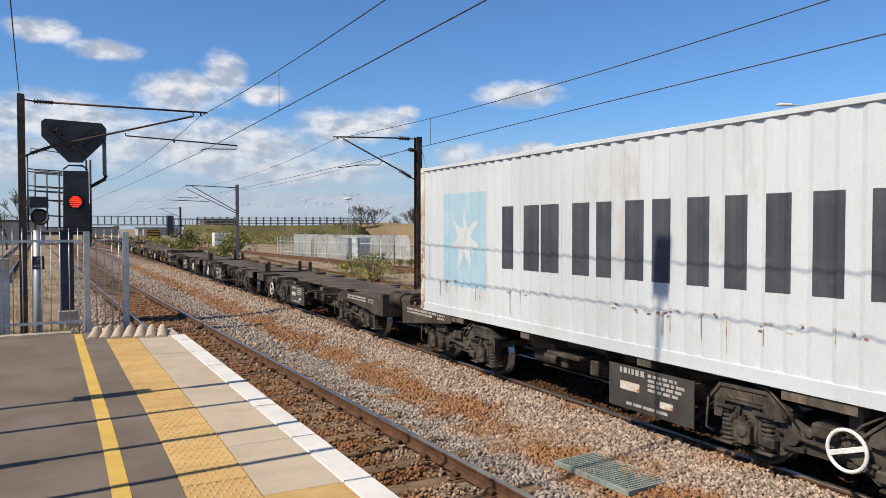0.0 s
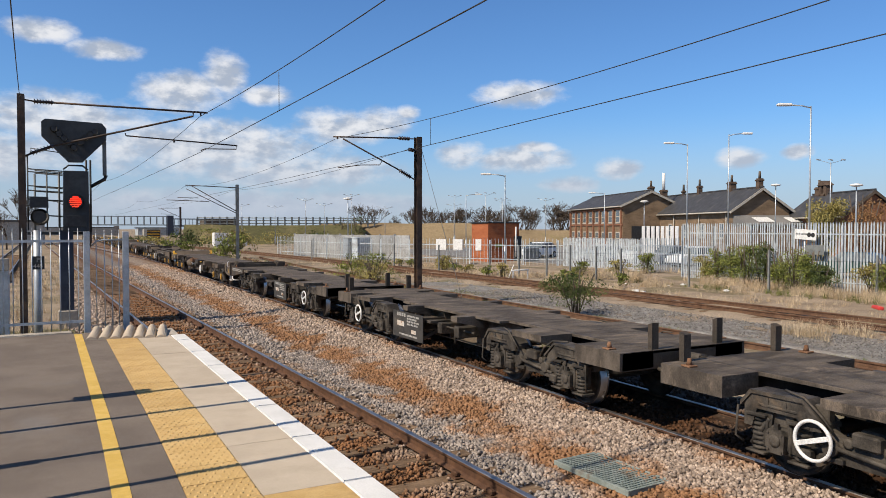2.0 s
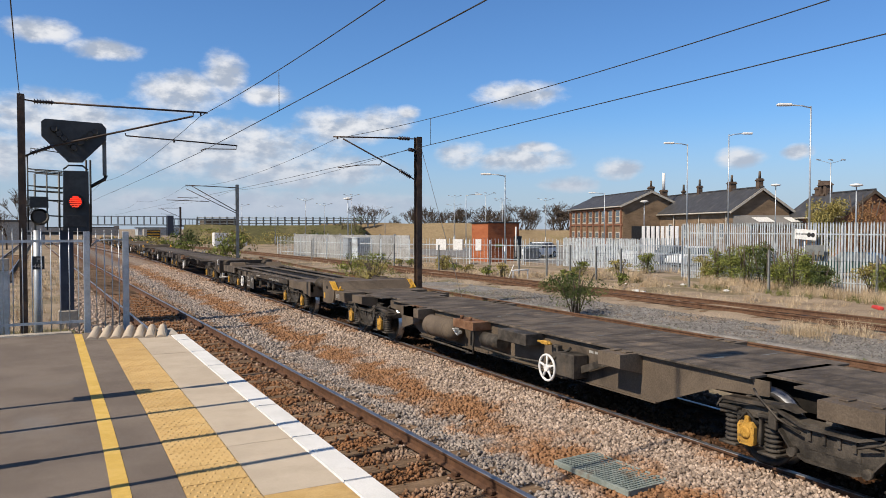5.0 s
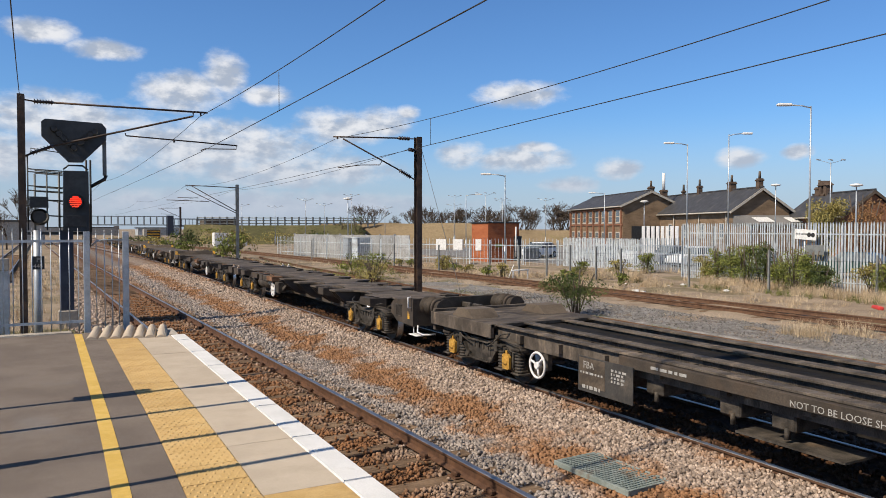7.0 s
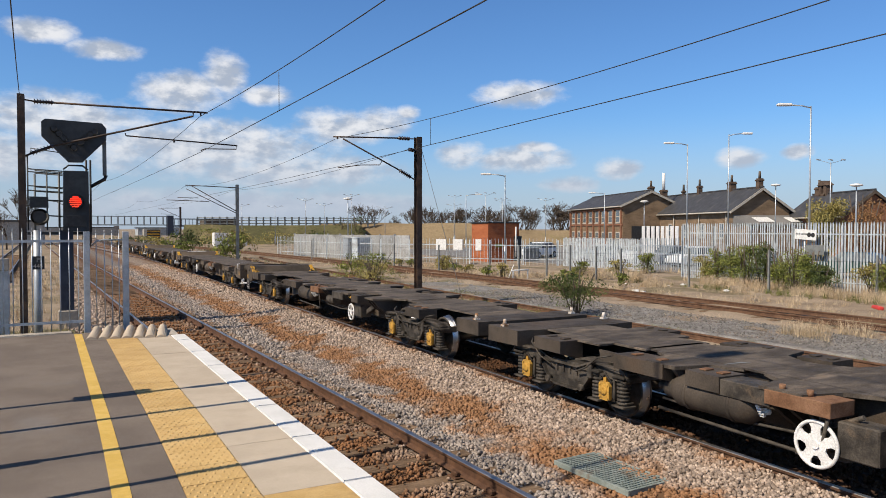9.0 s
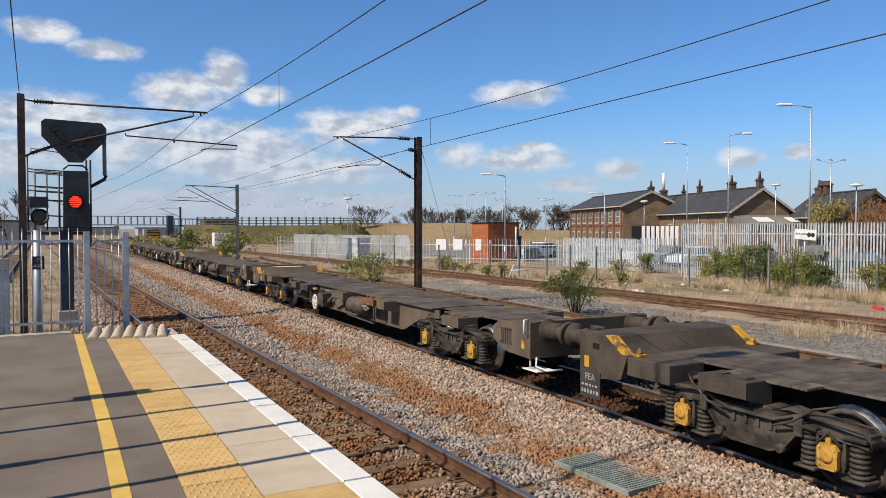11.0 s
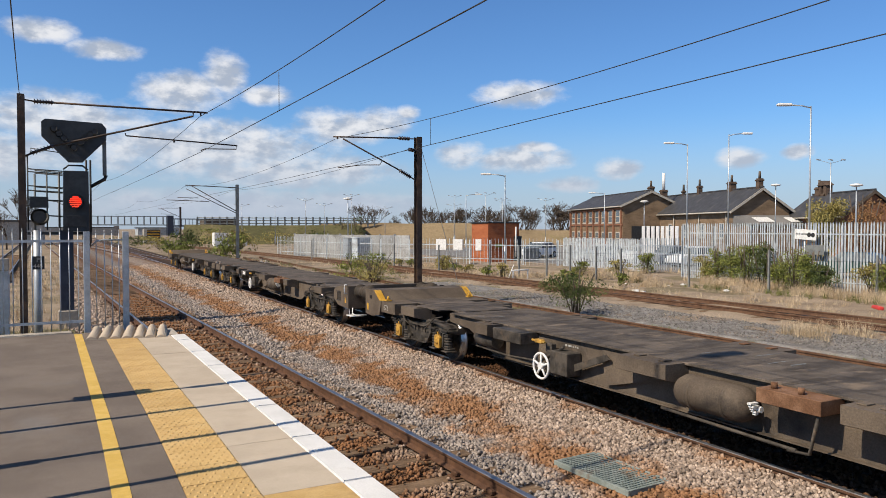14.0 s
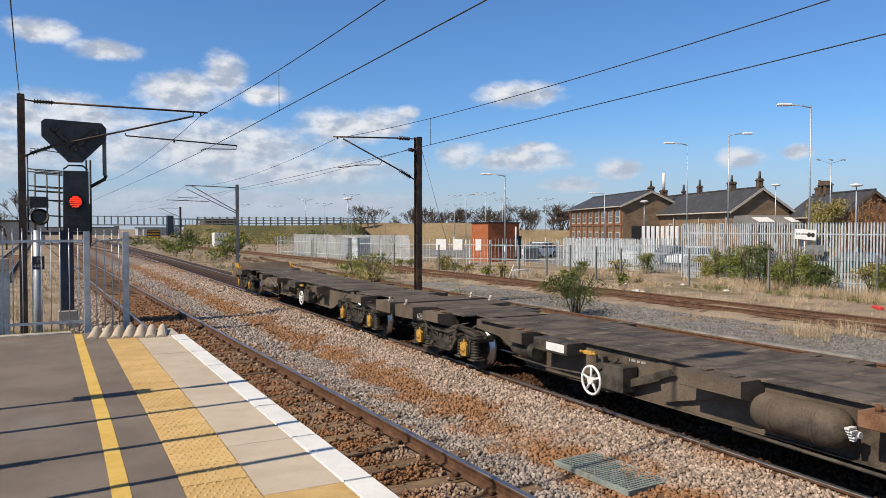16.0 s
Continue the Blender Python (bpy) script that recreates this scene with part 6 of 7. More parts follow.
def panel_wall():
    f = thing("panel_wall", "pale grey concrete panel wall behind the palisade", "wall")
    p, q = Vector((22.4, 77.0)), Vector((27.2, 58.0))
    n = 9
    a = math.degrees(math.atan2(q.y - p.y, q.x - p.x))
    for k in range(n):
        s = p.lerp(q, k / n)
        L = (q - p).length / n
        bm = BM()
        box(bm, 0.06, L - 0.06, 0, 0.1, -0.3, 2.05, 0.01)
        part("panel", bm, M["panelgrey"], f, m=pose(s.x, s.y, 0, 0, 0, a))
        bm = BM()
        box(bm, -0.06, 0.06, -0.04, 0.14, -0.3, 2.15, 0.01)
        part("post", bm, M["panelgrey"], f, m=pose(s.x, s.y, 0, 0, 0, a))


panel_wall()


def wire_fence():
    f = thing("wire_fence", "old dark concrete posts with sagging wire beside the goods line", "fence")
    pts = [(19.6, 62.0), (20.6, 55.0), (21.5, 48.5), (22.3, 43.0), (23.2, 38.0), (24.0, 36.0), (24.7, 34.2), (25.3, 32.8), (25.9, 31.3), (26.5, 30.0), (27.3, 26.0), (28.0, 22.0), (28.6, 17.5)]
    for x, y in pts:
        bm = BM()
        box(bm, x - 0.045, x + 0.045, y - 0.045, y + 0.045, -0.3, 1.62 + 0.1 * math.sin(x * 9), 0.01)
        part("post", bm, M["mastgrey"], f)
    for z in (0.4, 0.85, 1.3):
        part("strand", tube(BM(), [(x, y, z) for x, y in pts], 0.006, 4), M["wire"], f)


wire_fence()


# ---------- buildings ----------
M.update(
    oldbrick=mat("stained_yellow_brown_brick", (0.155, 0.108, 0.068), (0.225, 0.155, 0.10), 0.5, 0.92, 0, 0.5, 6.0, stain=(0.13, 0.09, 0.06), stain_scale=0.35, grain=0.35, stretch=(1, 1, 3)),
    redbrick=mat("red_brown_brick", (0.18, 0.085, 0.052), (0.25, 0.12, 0.072), 0.6, 0.92, 0, 0.5, 6.0, stain=(0.12, 0.06, 0.042), stain_scale=0.4, grain=0.3, stretch=(1, 1, 3)),
    sootbrick=mat("sooty_chimney_brick", (0.075, 0.052, 0.04), (0.12, 0.085, 0.062), 0.8, 0.92, 0, 0.4, 8.0, grain=0.3, stretch=(1, 1, 3)),
    orangebrick=mat("orange_red_brick", (0.30, 0.095, 0.04), (0.37, 0.125, 0.055), 0.8, 0.9, 0, 0.4, 9.0, stain=(0.25, 0.08, 0.04), stain_scale=0.6, grain=0.2, stretch=(1, 1, 3)),
    slate=mat("dark_slate_roof", (0.034, 0.034, 0.037), (0.055, 0.055, 0.059), 0.6, 0.6, 0, 0.4, 5.0, stain=(0.09, 0.085, 0.08), stain_scale=0.3, grain=0.25, stretch=(1, 3, 3)),
    glass=plain("window_glass", (0.10, 0.12, 0.14), 0.08),
    trim=mat("pale_window_frames", (0.34, 0.31, 0.265), (0.44, 0.405, 0.35), 3.0, 0.7, 0, 0.1, 20),
    tarmac=mat("pale_tarmac", (0.16, 0.155, 0.15), (0.22, 0.21, 0.20), 0.4, 0.9, 0, 0.3, 20, grain=0.2),
    bank=mat("dry_grass_bank", (0.19, 0.138, 0.08), (0.26, 0.195, 0.115), 0.08, 0.95, 0, 0.5, 2.0, stain=(0.17, 0.14, 0.06), stain_scale=0.06, grain=0.2, depth=0.2),
    greenbank=mat("green_grass_bank", (0.08, 0.078, 0.034), (0.125, 0.11, 0.052), 0.15, 0.95, 0, 0.5, 2.0, stain=(0.2, 0.16, 0.08), stain_scale=0.1, grain=0.3, depth=0.2),
    leaf=mat("green_leaves", (0.125, 0.145, 0.03), (0.21, 0.225, 0.06), 1.5, 0.7, 0, 0, 20, isl=0.35, grain=0.1),
    leafdark=mat("dark_green_leaves", (0.055, 0.075, 0.022), (0.10, 0.12, 0.04), 1.5, 0.7, 0, 0, 20, isl=0.35, grain=0.1),
    leafolive=mat("olive_spring_leaves", (0.24, 0.20, 0.06), (0.32, 0.27, 0.10), 1.5, 0.7, 0, 0, 20, isl=0.3, grain=0.1),
    straw=mat("dry_straw_grass", (0.42, 0.315, 0.20), (0.56, 0.45, 0.31), 0.8, 0.85, 0, 0, 20, isl=0.3, grain=0.1),
    grass=mat("short_green_grass", (0.10, 0.12, 0.03), (0.17, 0.17, 0.055), 0.8, 0.85, 0, 0, 20, isl=0.35, grain=0.1),
    bark=mat("grey_brown_bark", (0.075, 0.058, 0.045), (0.12, 0.095, 0.075), 2.0, 0.9, 0, 0.3, 20),
)


def house(name, label, x0, x1, y0, y1, eaves, ridge, wall, windows, chimneys, place):
    """Gabled building, ridge along y, gable towards -y, windows in the wall that faces the railway."""
    h = thing(name, label, "building", m=place)
    xm = (x0 + x1) / 2
    bm = BM()
    prism(bm, [(x0, -0.4), (x1, -0.4), (x1, eaves), (xm, ridge - 0.12), (x0, eaves)], "y", y0, y1)
    part("wall", bm, wall, h)
    bm = BM()
    t = 0.22
    for s, e in ((x0, -1), (x1, 1)):
        prism(bm, [(s + e * 0.45, eaves - 0.18), (xm, ridge - 0.02), (xm, ridge + t), (s + e * 0.45, eaves + t - 0.18)], "y", y0 - 0.35, y1 + 0.35)
    part("roof", bm, M["slate"], h, "dark slate roof")
    bm = BM()
    box(bm, xm - 0.15, xm + 0.15, y0 - 0.36, y1 + 0.36, ridge + t - 0.06, ridge + t + 0.10, 0.03)
    part("ridge_tile", bm, M["slate"], h)
    bm = BM()
    tube(bm, [(x0 - 0.5, y0 - 0.3, eaves - 0.12), (x0 - 0.5, y1 + 0.3, eaves - 0.12)], 0.09, 6)
    part("gutter", bm, M["trim"], h)
    for s, e in ((x0, -1), (x1, 1)):
        bm = BM()
        prism(bm, [(s + e * 0.5, eaves - 0.28), (xm, ridge - 0.16), (xm, ridge + 0.16), (s + e * 0.5, eaves + 0.02)], "y", y0 - 0.42, y0 - 0.33)
        part("barge_board", bm, M["trim"] if wall is M["oldbrick"] else M["bark"], h)
    for y, z, w, ht in windows:
        bm = BM()
        box(bm, x0 - 0.05, x0 + 0.02, y - w / 2, y + w / 2, z, z + ht, 0.02)
        wn = part("window", bm, M["trim"], h, "pale blocked or whitened sash window")
        for k in (0.06, 0.52):
            bm = BM()
            box(bm, x0 - 0.062, x0 - 0.048, y - w * 0.38, y + w * 0.38, z + ht * k, z + ht * (k + 0.40))
            part("pane", bm, M["glass"], wn)
        bm = BM()
        box(bm, x0 - 0.12, x0, y - w * 0.6, y + w * 0.6, z - 0.14, z, 0.02)
        part("sill", bm, M["trim"], wn)
    for x, y, z0, z1, w in chimneys:
        bm = BM()
        box(bm, x - w / 2, x + w / 2, y - w / 2, y + w / 2, z0, z1, 0.03)
        box(bm, x - w / 2 - 0.07, x + w / 2 + 0.07, y - w / 2 - 0.07, y + w / 2 + 0.07, z1 - 0.30, z1 - 0.12, 0.03)
        c = part("chimney", bm, M["sootbrick"], h)
        bm = BM()
        cyl(bm, (x, y, z1), (x, y, z1 + 0.8), 0.16, 10, 0.12)
        part("chimney_pot", bm, M["bark"], c)
    return h


AT = pose(67.93, 76.5, 0, 0, 0, -20)
A = house("brick_building", "two-storey old brick railway building with rows of windows", 0, 7.9, 0, 23.2, 5.8, 7.7, M["oldbrick"],
          [(1.9 + 2.8 * k, 3.5, 1.5, 1.7) for k in range(8)] + [(1.9 + 2.8 * k, 0.4, 1.5, 1.8) for k in range(8)], [(4.3, 0.8, 7.2, 8.45, 0.7), (6.0, 0.5, 6.4, 8.0, 0.8)], AT)
for k in range(9):
    bm = BM()
    box(bm, -0.22, 0.0, 0.5 + 2.8 * k - 0.22, 0.5 + 2.8 * k + 0.22, -0.3, 5.4, 0.02)
    part("pilaster", bm, M["redbrick"], A)
for z in (3.2, 5.4):
    bm = BM()
    box(bm, -0.14, 0.0, 0.0, 23.2, z - 0.12, z + 0.12, 0.02)
    part("string_course", bm, M["redbrick"], A)
bm = BM()
box(bm, 1.2, 6.0, -0.09, 0.01, 1.2, 3.0)
part("dark_opening", bm, M["black"], A)
single("white_flue", tube(BM(), [(6.0, 0.5, 7.9), (6.0, 0.5, 10.3)], 0.2, 10), M["whitepaint"], "tall white flue pipe on the chimney of a brick building", "flue", m=AT)
BT = pose(66.41, 56.94, 0, 0, 0, -20)
B = house("long_brick_building", "long single-storey brick building with a slate roof and chimneys", 0, 6.8, 0, 25, 4.6, 7.1, M["oldbrick"],
          [(2.4 + 4.4 * k, 1.6, 1.1, 1.7) for k in range(5)], [(3.4, 0.4, 6.6, 8.3, 0.6), (3.4, 6.35, 6.8, 8.3, 0.8), (3.4, 14.35, 6.8, 8.3, 0.55), (3.4, 18.9, 6.8, 7.9, 0.4)], BT)
for y in (1.2, 7.6, 14.4, 21.0):
    part("rain_pipe", tube(BM(), [(-0.12, y, -0.2), (-0.12, y, 4.4)], 0.07, 6), M["trim"], B)
bm = BM()
prism(bm, [(-3.2, 3.0), (-3.2, 3.12), (-0.02, 4.15), (-0.02, 3.0)], "x", 0.0, 9.5)
part("lean_to_roof", bm, M["tarmac"], B, "pale grey lean-to roof")
for x in (1.6, 5.4):
    bm = BM()
    prism(bm, [(-2.6, 3.36), (-2.6, 3.42), (-1.1, 3.92), (-1.1, 3.84)], "x", x, x + 1.9)
    part("roof_light", bm, M["whitepaint"], B)
bm = BM()
box(bm, 0.1, 9.3, -3.0, -0.01, -0.3, 2.99)
part("lean_to_wall", bm, M["oldbrick"], B)
CT = pose(68.7, 45.5, 0, 0, 0, -25)
C = house("brick_cottage", "brick house with dark roof, tall chimney and bell turret", 0, 6.0, 0, 10.4, 3.9, 6.3, M["redbrick"], [(2 + 3 * k, 1.4, 1.2, 1.6) for k in range(3)], [(3.0, 9.5, 5.6, 7.3, 0.7)], CT)
bm = BM()
for q in (-0.7, 0.25):
    box(bm, 2.6, 3.4, 8.3 + q, 8.3 + q + 0.45, 5.8, 7.4, 0.02)
prism(bm, [(7.45, 7.4), (9.15, 7.4), (8.3, 7.95)], "x", 2.5, 3.5)
box(bm, 2.6, 3.4, 7.65, 8.95, 6.0, 6.5, 0.02)
part("bell_turret", bm, M["sootbrick"], C)


def white_screen():
    """Row of broad white pales beyond the gate fence."""
    f = thing("white_screen", "row of broad white upright boards beyond the gate fence", "fence")
    for k in range(8):
        bm = BM()
        box(bm, -0.13, 0.13, -0.03, 0.03, -0.2, 2.85, 0.02)
        part("board", bm, M["whitepaint"], f, m=pose(41.0 + 0.26 * k, 43.8 - 0.25 * k, 0, 0, 0, -43))


white_screen()


def brick_hut():
    h = thing("brick_hut", "orange brick equipment hut with a flat dark roof", "hut")
    bm = BM()
    box(bm, 32.45, 35.6, 53.4, 56.2, -0.3, 3.1)
    part("wall", bm, M["orangebrick"], h)
    bm = BM()
    box(bm, 32.35, 35.7, 53.3, 56.3, 3.1, 3.22, 0.02)
    part("roof", bm, M["black"], h)
    bm = BM()
    box(bm, 33.2, 33.9, 53.36, 53.4, 1.05, 1.35)
    part("green_sign", bm, M["leaf"], h)
    bm = BM()
    box(bm, 35.05, 35.85, 53.34, 53.4, -0.2, 2.0)
    part("door", bm, M["black"], h)
    part("rain_pipe", tube(BM(), [(35.2, 53.28, 0.2), (35.2, 53.28, 2.8)], 0.06, 8), M["whitepaint"], h)
    bm = BM()
    box(bm, 34.6, 36.2, 51.2, 51.3, -0.2, 1.0, 0.01)
    single("low_screen", bm, M["mastgrey"], "low grey screen panel beside the hut", "screen")


brick_hut()


def car_park():
    bm = BM()
    box(bm, 35.0, 78.0, 31.0, 90.0, -0.4, -0.13)
    single("car_park", bm, M["tarmac"], "pale tarmac car park behind the fence", "car park", kind="structure")


car_park()


def car(x, y, rz, paint, label):
    c = thing("parked_car", label, "car", "parked cars", m=pose(x, y, -0.13, 0, 0, rz))
    bm = BM()
    prism(bm, [(-2.1, 0.28), (2.1, 0.28), (2.12, 0.62), (1.95, 0.80), (0.95, 0.92), (-1.9, 0.95), (-2.12, 0.85), (-2.15, 0.5)], "y", -0.86, 0.86)
    bmesh.ops.bevel(bm, geom=list(bm.edges), offset=0.06, segments=2, affect="EDGES")
    part("body", bm, paint, c)
    bm = BM()
    prism(bm, [(0.95, 0.90), (0.30, 1.38), (-1.25, 1.42), (-1.95, 0.94)], "y", -0.76, 0.76)
    bmesh.ops.bevel(bm, geom=list(bm.edges), offset=0.05, segments=1, affect="EDGES")
    part("glasshouse", bm, M["glass"], c)
    bm = BM()
    box(bm, -1.2, 0.28, -0.70, 0.70, 1.38, 1.45, 0.03)
    part("roof", bm, paint, c)
    for a in (-1.3, 1.3):
        for s in (-0.80, 0.80):
            bm = BM()
            cyl(bm, (a, s - 0.1, 0.31), (a, s + 0.1, 0.31), 0.31, 18)
            wh = part("wheel", bm, M["black"], c)
            bm = BM()
            cyl(bm, (a, s + math.copysign(0.09, s), 0.31), (a, s + math.copysign(0.11, s), 0.31), 0.19, 12)
            part("rim", bm, M["steelgrey"], wh)


silver = plain("silver_car_paint", (0.45, 0.47, 0.49), 0.3, 0.6)
whitecar = plain("white_car_paint", (0.75, 0.76, 0.77), 0.3)
darkcar = plain("dark_green_car_paint", (0.03, 0.06, 0.055), 0.25)
car(41.0, 58.0, 200, whitecar, "white hatchback parked behind the fence")
car(42.5, 60.5, 190, darkcar, "dark green car parked beside a white one")
car(41.5, 49.0, 185, silver, "silver car parked behind the palisade fence")
car(43.0, 46.0, 185, whitecar, "white car parked behind the palisade fence")
car(42.0, 42.0, 182, silver, "silver car parked near the gate fence")
car(41.5, 39.0, 180, whitecar, "white car parked by the gate fence")
car(39.5, 33.0, 95, silver, "silver car parked behind the tall palisade")
car(40.0, 26.0, 95, darkcar, "dark car parked behind the tall palisade")


# ---------- lamps ----------
def lamp_post(x, y, h, kind, side=-1, label="tall grey steel lamp post", base=-0.15):
    p = thing("lamp_post", label, "lamp post", "lamp posts")
    bm = BM()
    cyl(bm, (x, y, base), (x, y, 1.3), 0.10, 10)
    cyl(bm, (x, y, 1.3), (x, y, h), 0.06, 10, 0.04)
    part("column", bm, M["steelgrey"], p)
    # the arm lies across the view, at right angles to the line of sight
    c, s = 0.885 * side, -0.4655 * side
    if kind == "arm":
        part("arm", tube(BM(), [(x, y, h - 0.1), (x + c * 0.5, y + s * 0.5, h + 0.02), (x + c * 1.3, y + s * 1.3, h + 0.08)], 0.04, 8), M["steelgrey"], p)
        bm = BM()
        box(bm, -0.1, 0.75, -0.14, 0.14, -0.08, 0.08, 0.05)
        part("lantern", bm, M["whitepaint"], p, m=pose(x + c * 1.2, y + s * 1.2, h + 0.08, 0, 0, math.degrees(math.atan2(s, c))))
    elif kind == "globe":
        bm = BM()
        lathe(bm, [(0.0, 0.05), (0.05, 0.35), (0.12, 0.48), (0.2, 0.40), (0.26, 0.1)], "z", (x, y, h), 14)
        part("lantern", bm, M["whitepaint"], p)
    elif kind == "double":
        part("arm", tube(BM(), [(x - 1.2 * 0.885, y + 1.2 * 0.4655, h + 0.25), (x, y, h - 0.1), (x + 1.2 * 0.885, y - 1.2 * 0.4655, h + 0.25)], 0.022, 6), M["steelgrey"], p)
        for q in (-1.2, 0, 1.2):
            bm = BM()
            box(bm, -0.2, 0.2, -0.1, 0.1, -0.04, 0.06, 0.02)
            part("lantern", bm, M["steelgrey"], p, m=pose(x + q * 0.885, y - q * 0.4655, h + 0.25, 0, 12, -27))


lamp_post(31.4, 49.1, 6.9, "arm", -1)
lamp_post(45.8, 43.9, 9.6, "arm", -1)
lamp_post(48.9, 42.4, 10.4, "arm", 1)
lamp_post(38.4, 27.5, 9.7, "arm", -1)
lamp_post(65.6, 44.8, 9.0, "double", 1, "tall column with several floodlights")
lamp_post(53.3, 34.3, 5.8, "globe", 1, "grey column with a small camera housing")
lamp_post(60.9, 47.2, 6.7, "globe", 1, "slim lamp post with a white dish lantern")
lamp_post(56.8, 60.6, 5.5, "globe", 1, "slim lamp post with a white dish lantern")
lamp_post(59.6, 70.5, 7.0, "arm", -1)
lamp_post(44.5, 78.5, 6.8, "arm", 1)
lamp_post(26.3, 71.0, 5.6, "globe", 1, "grey column with a small aerial head")
for x, y, h in ((35.9, 116.9, 7.3), (42.6, 113.4, 8.0), (39.5, 118, 6.6), (51.8, 85.9, 7.3), (28.0, 128, 6.6), (66, 104, 7.2), (72, 100, 7.4), (48, 112, 6.0), (60, 110, 6.6), (33.0, 125.0, 6.3), (79, 125, 8.5), (70, 128, 9.0)):
    lamp_post(x, y, h, "double", 1, "distant floodlight column in the goods yard")


# ---------- loose trackside things ----------
def cabinet(x, y, w, d, h, rz, material, label, name="equipment_cabinet"):
    c = thing(name, label, "cabinet", "trackside cabinets", m=pose(x, y, -0.2, 0, 0, rz))
    bm = BM()
    box(bm, -w / 2, w / 2, -d / 2, d / 2, 0.1, h, 0.015)
    part("body", bm, material, c)
    bm = BM()
    box(bm, -w / 2 - 0.04, w / 2 + 0.04, -d / 2 - 0.04, d / 2 + 0.04, h, h + 0.06, 0.015)
    part("lid", bm, material, c)
    bm = BM()
    box(bm, -w / 2 - 0.02, w / 2 + 0.02, -d / 2 - 0.02, d / 2 + 0.02, -0.1, 0.1)
    part("plinth", bm, M["concrete"], c)
    bm = BM()
    box(bm, -w * 0.4, w * 0.4, -d / 2 - 0.012, -d / 2, 0.2, h - 0.1, 0.004)
    part("door", bm, material, c)


cabinet(24.9, 66.5, 1.3, 0.8, 1.9, 20, M["steelgrey"], "grey steel equipment cabinet beside the goods line")
cabinet(24.0, 61.5, 1.5, 0.8, 2.0, 20, M["palisade"], "pale grey steel equipment cabinet beside the goods line")
for x, y, w in ((27.6, 52.8, 0.9), (28.5, 51.6, 0.8), (29.6, 50.2, 0.5)):
    bm = BM()
    box(bm, -w / 2, w / 2, -0.02, 0.02, 1.1, 2.0, 0.004)
    single("notice_board", bm, M["whitepaint"], "plain white board fixed to the palisade fence", "notice board", "white boards", m=pose(x, y, -0.2, 0, 0, -52))


def h_frame():
    f = thing("white_barrier", "low white tubular barrier frame in dry grass", "barrier")
    for x in (22.6, 23.6):
        part("leg", tube(BM(), [(x, 34.5, -0.25), (x, 34.5, 0.32)], 0.035, 8), M["whitepaint"], f)
    part("bar", tube(BM(), [(22.5, 34.5, 0.30), (23.7, 34.5, 0.30)], 0.04, 8), M["whitepaint"], f)
    part("strut", tube(BM(), [(22.25, 34.5, -0.25), (22.65, 34.5, 0.62)], 0.025, 8), M["whitepaint"], f)


h_frame()


def fence_sign():
    s = thing("direction_sign", "white sign board with dark roundels on a post", "sign")
    x, y = 30.72, 22.3
    bm = BM()
    box(bm, -0.02, 0.0, -0.62, 0.62, 2.3, 2.78, 0.004)
    m = pose(x, y, -0.16, 3, 0, -8)
    b = part("board", bm, M["whitepaint"], s, m=m)
    for k, r in ((-0.22, 0.11), (-0.44, 0.11)):
        bm = BM()
        lathe(bm, [(-0.026, r), (-0.021, r)], "x", (0, k, 2.54), 14)
        part("roundel", bm, M["textdark"], b)
    bm = BM()
    bars_text(bm, -0.021, 0.2, 2.46, 0.7, 0.14, 1, random.Random(4))
    part("text_bars", bm, M["mastgrey"], b)
    part("post", tube(BM(), [(x + 0.1, y, -0.2), (x + 0.1, y, 2.6)], 0.04, 8), M["steelgrey"], s)
    bm = BM()
    box(bm, -0.02, 0.0, -0.55, 0.55, 1.55, 2.0, 0.004)
    single("grey_notice", bm, M["mastgrey"], "blank dark grey notice board fixed to the palisade fence", "notice board", m=pose(30.68, 21.7, -0.1, 0, 0, -8))


fence_sign()
bm = BM()
box(bm, -0.35, 0.35, -0.1, 0.1, 0.0, 0.14, 0.04)
single("red_plastic_scrap", bm, plain("red_plastic", (0.5, 0.04, 0.03), 0.5), "scrap of red plastic lying in dry grass", "litter", m=pose(25.4, 15.5, -0.2, 0, 0, 50))
rng = random.Random(77)
for k in range(14):
    bm = BM()
    s = rng.uniform(0.06, 0.16)
    box(bm, -s, s, -s * 0.7, s * 0.7, 0, s * 0.6, s * 0.2)
    single("litter", bm, M["whitepaint"] if k % 3 else M["concrete"], "small pale scrap of litter in the grass", "litter", "litter", m=pose(rng.uniform(22.5, 28.0), rng.uniform(14, 38), -0.2, rng.uniform(-20, 20), 0, rng.uniform(0, 180)))


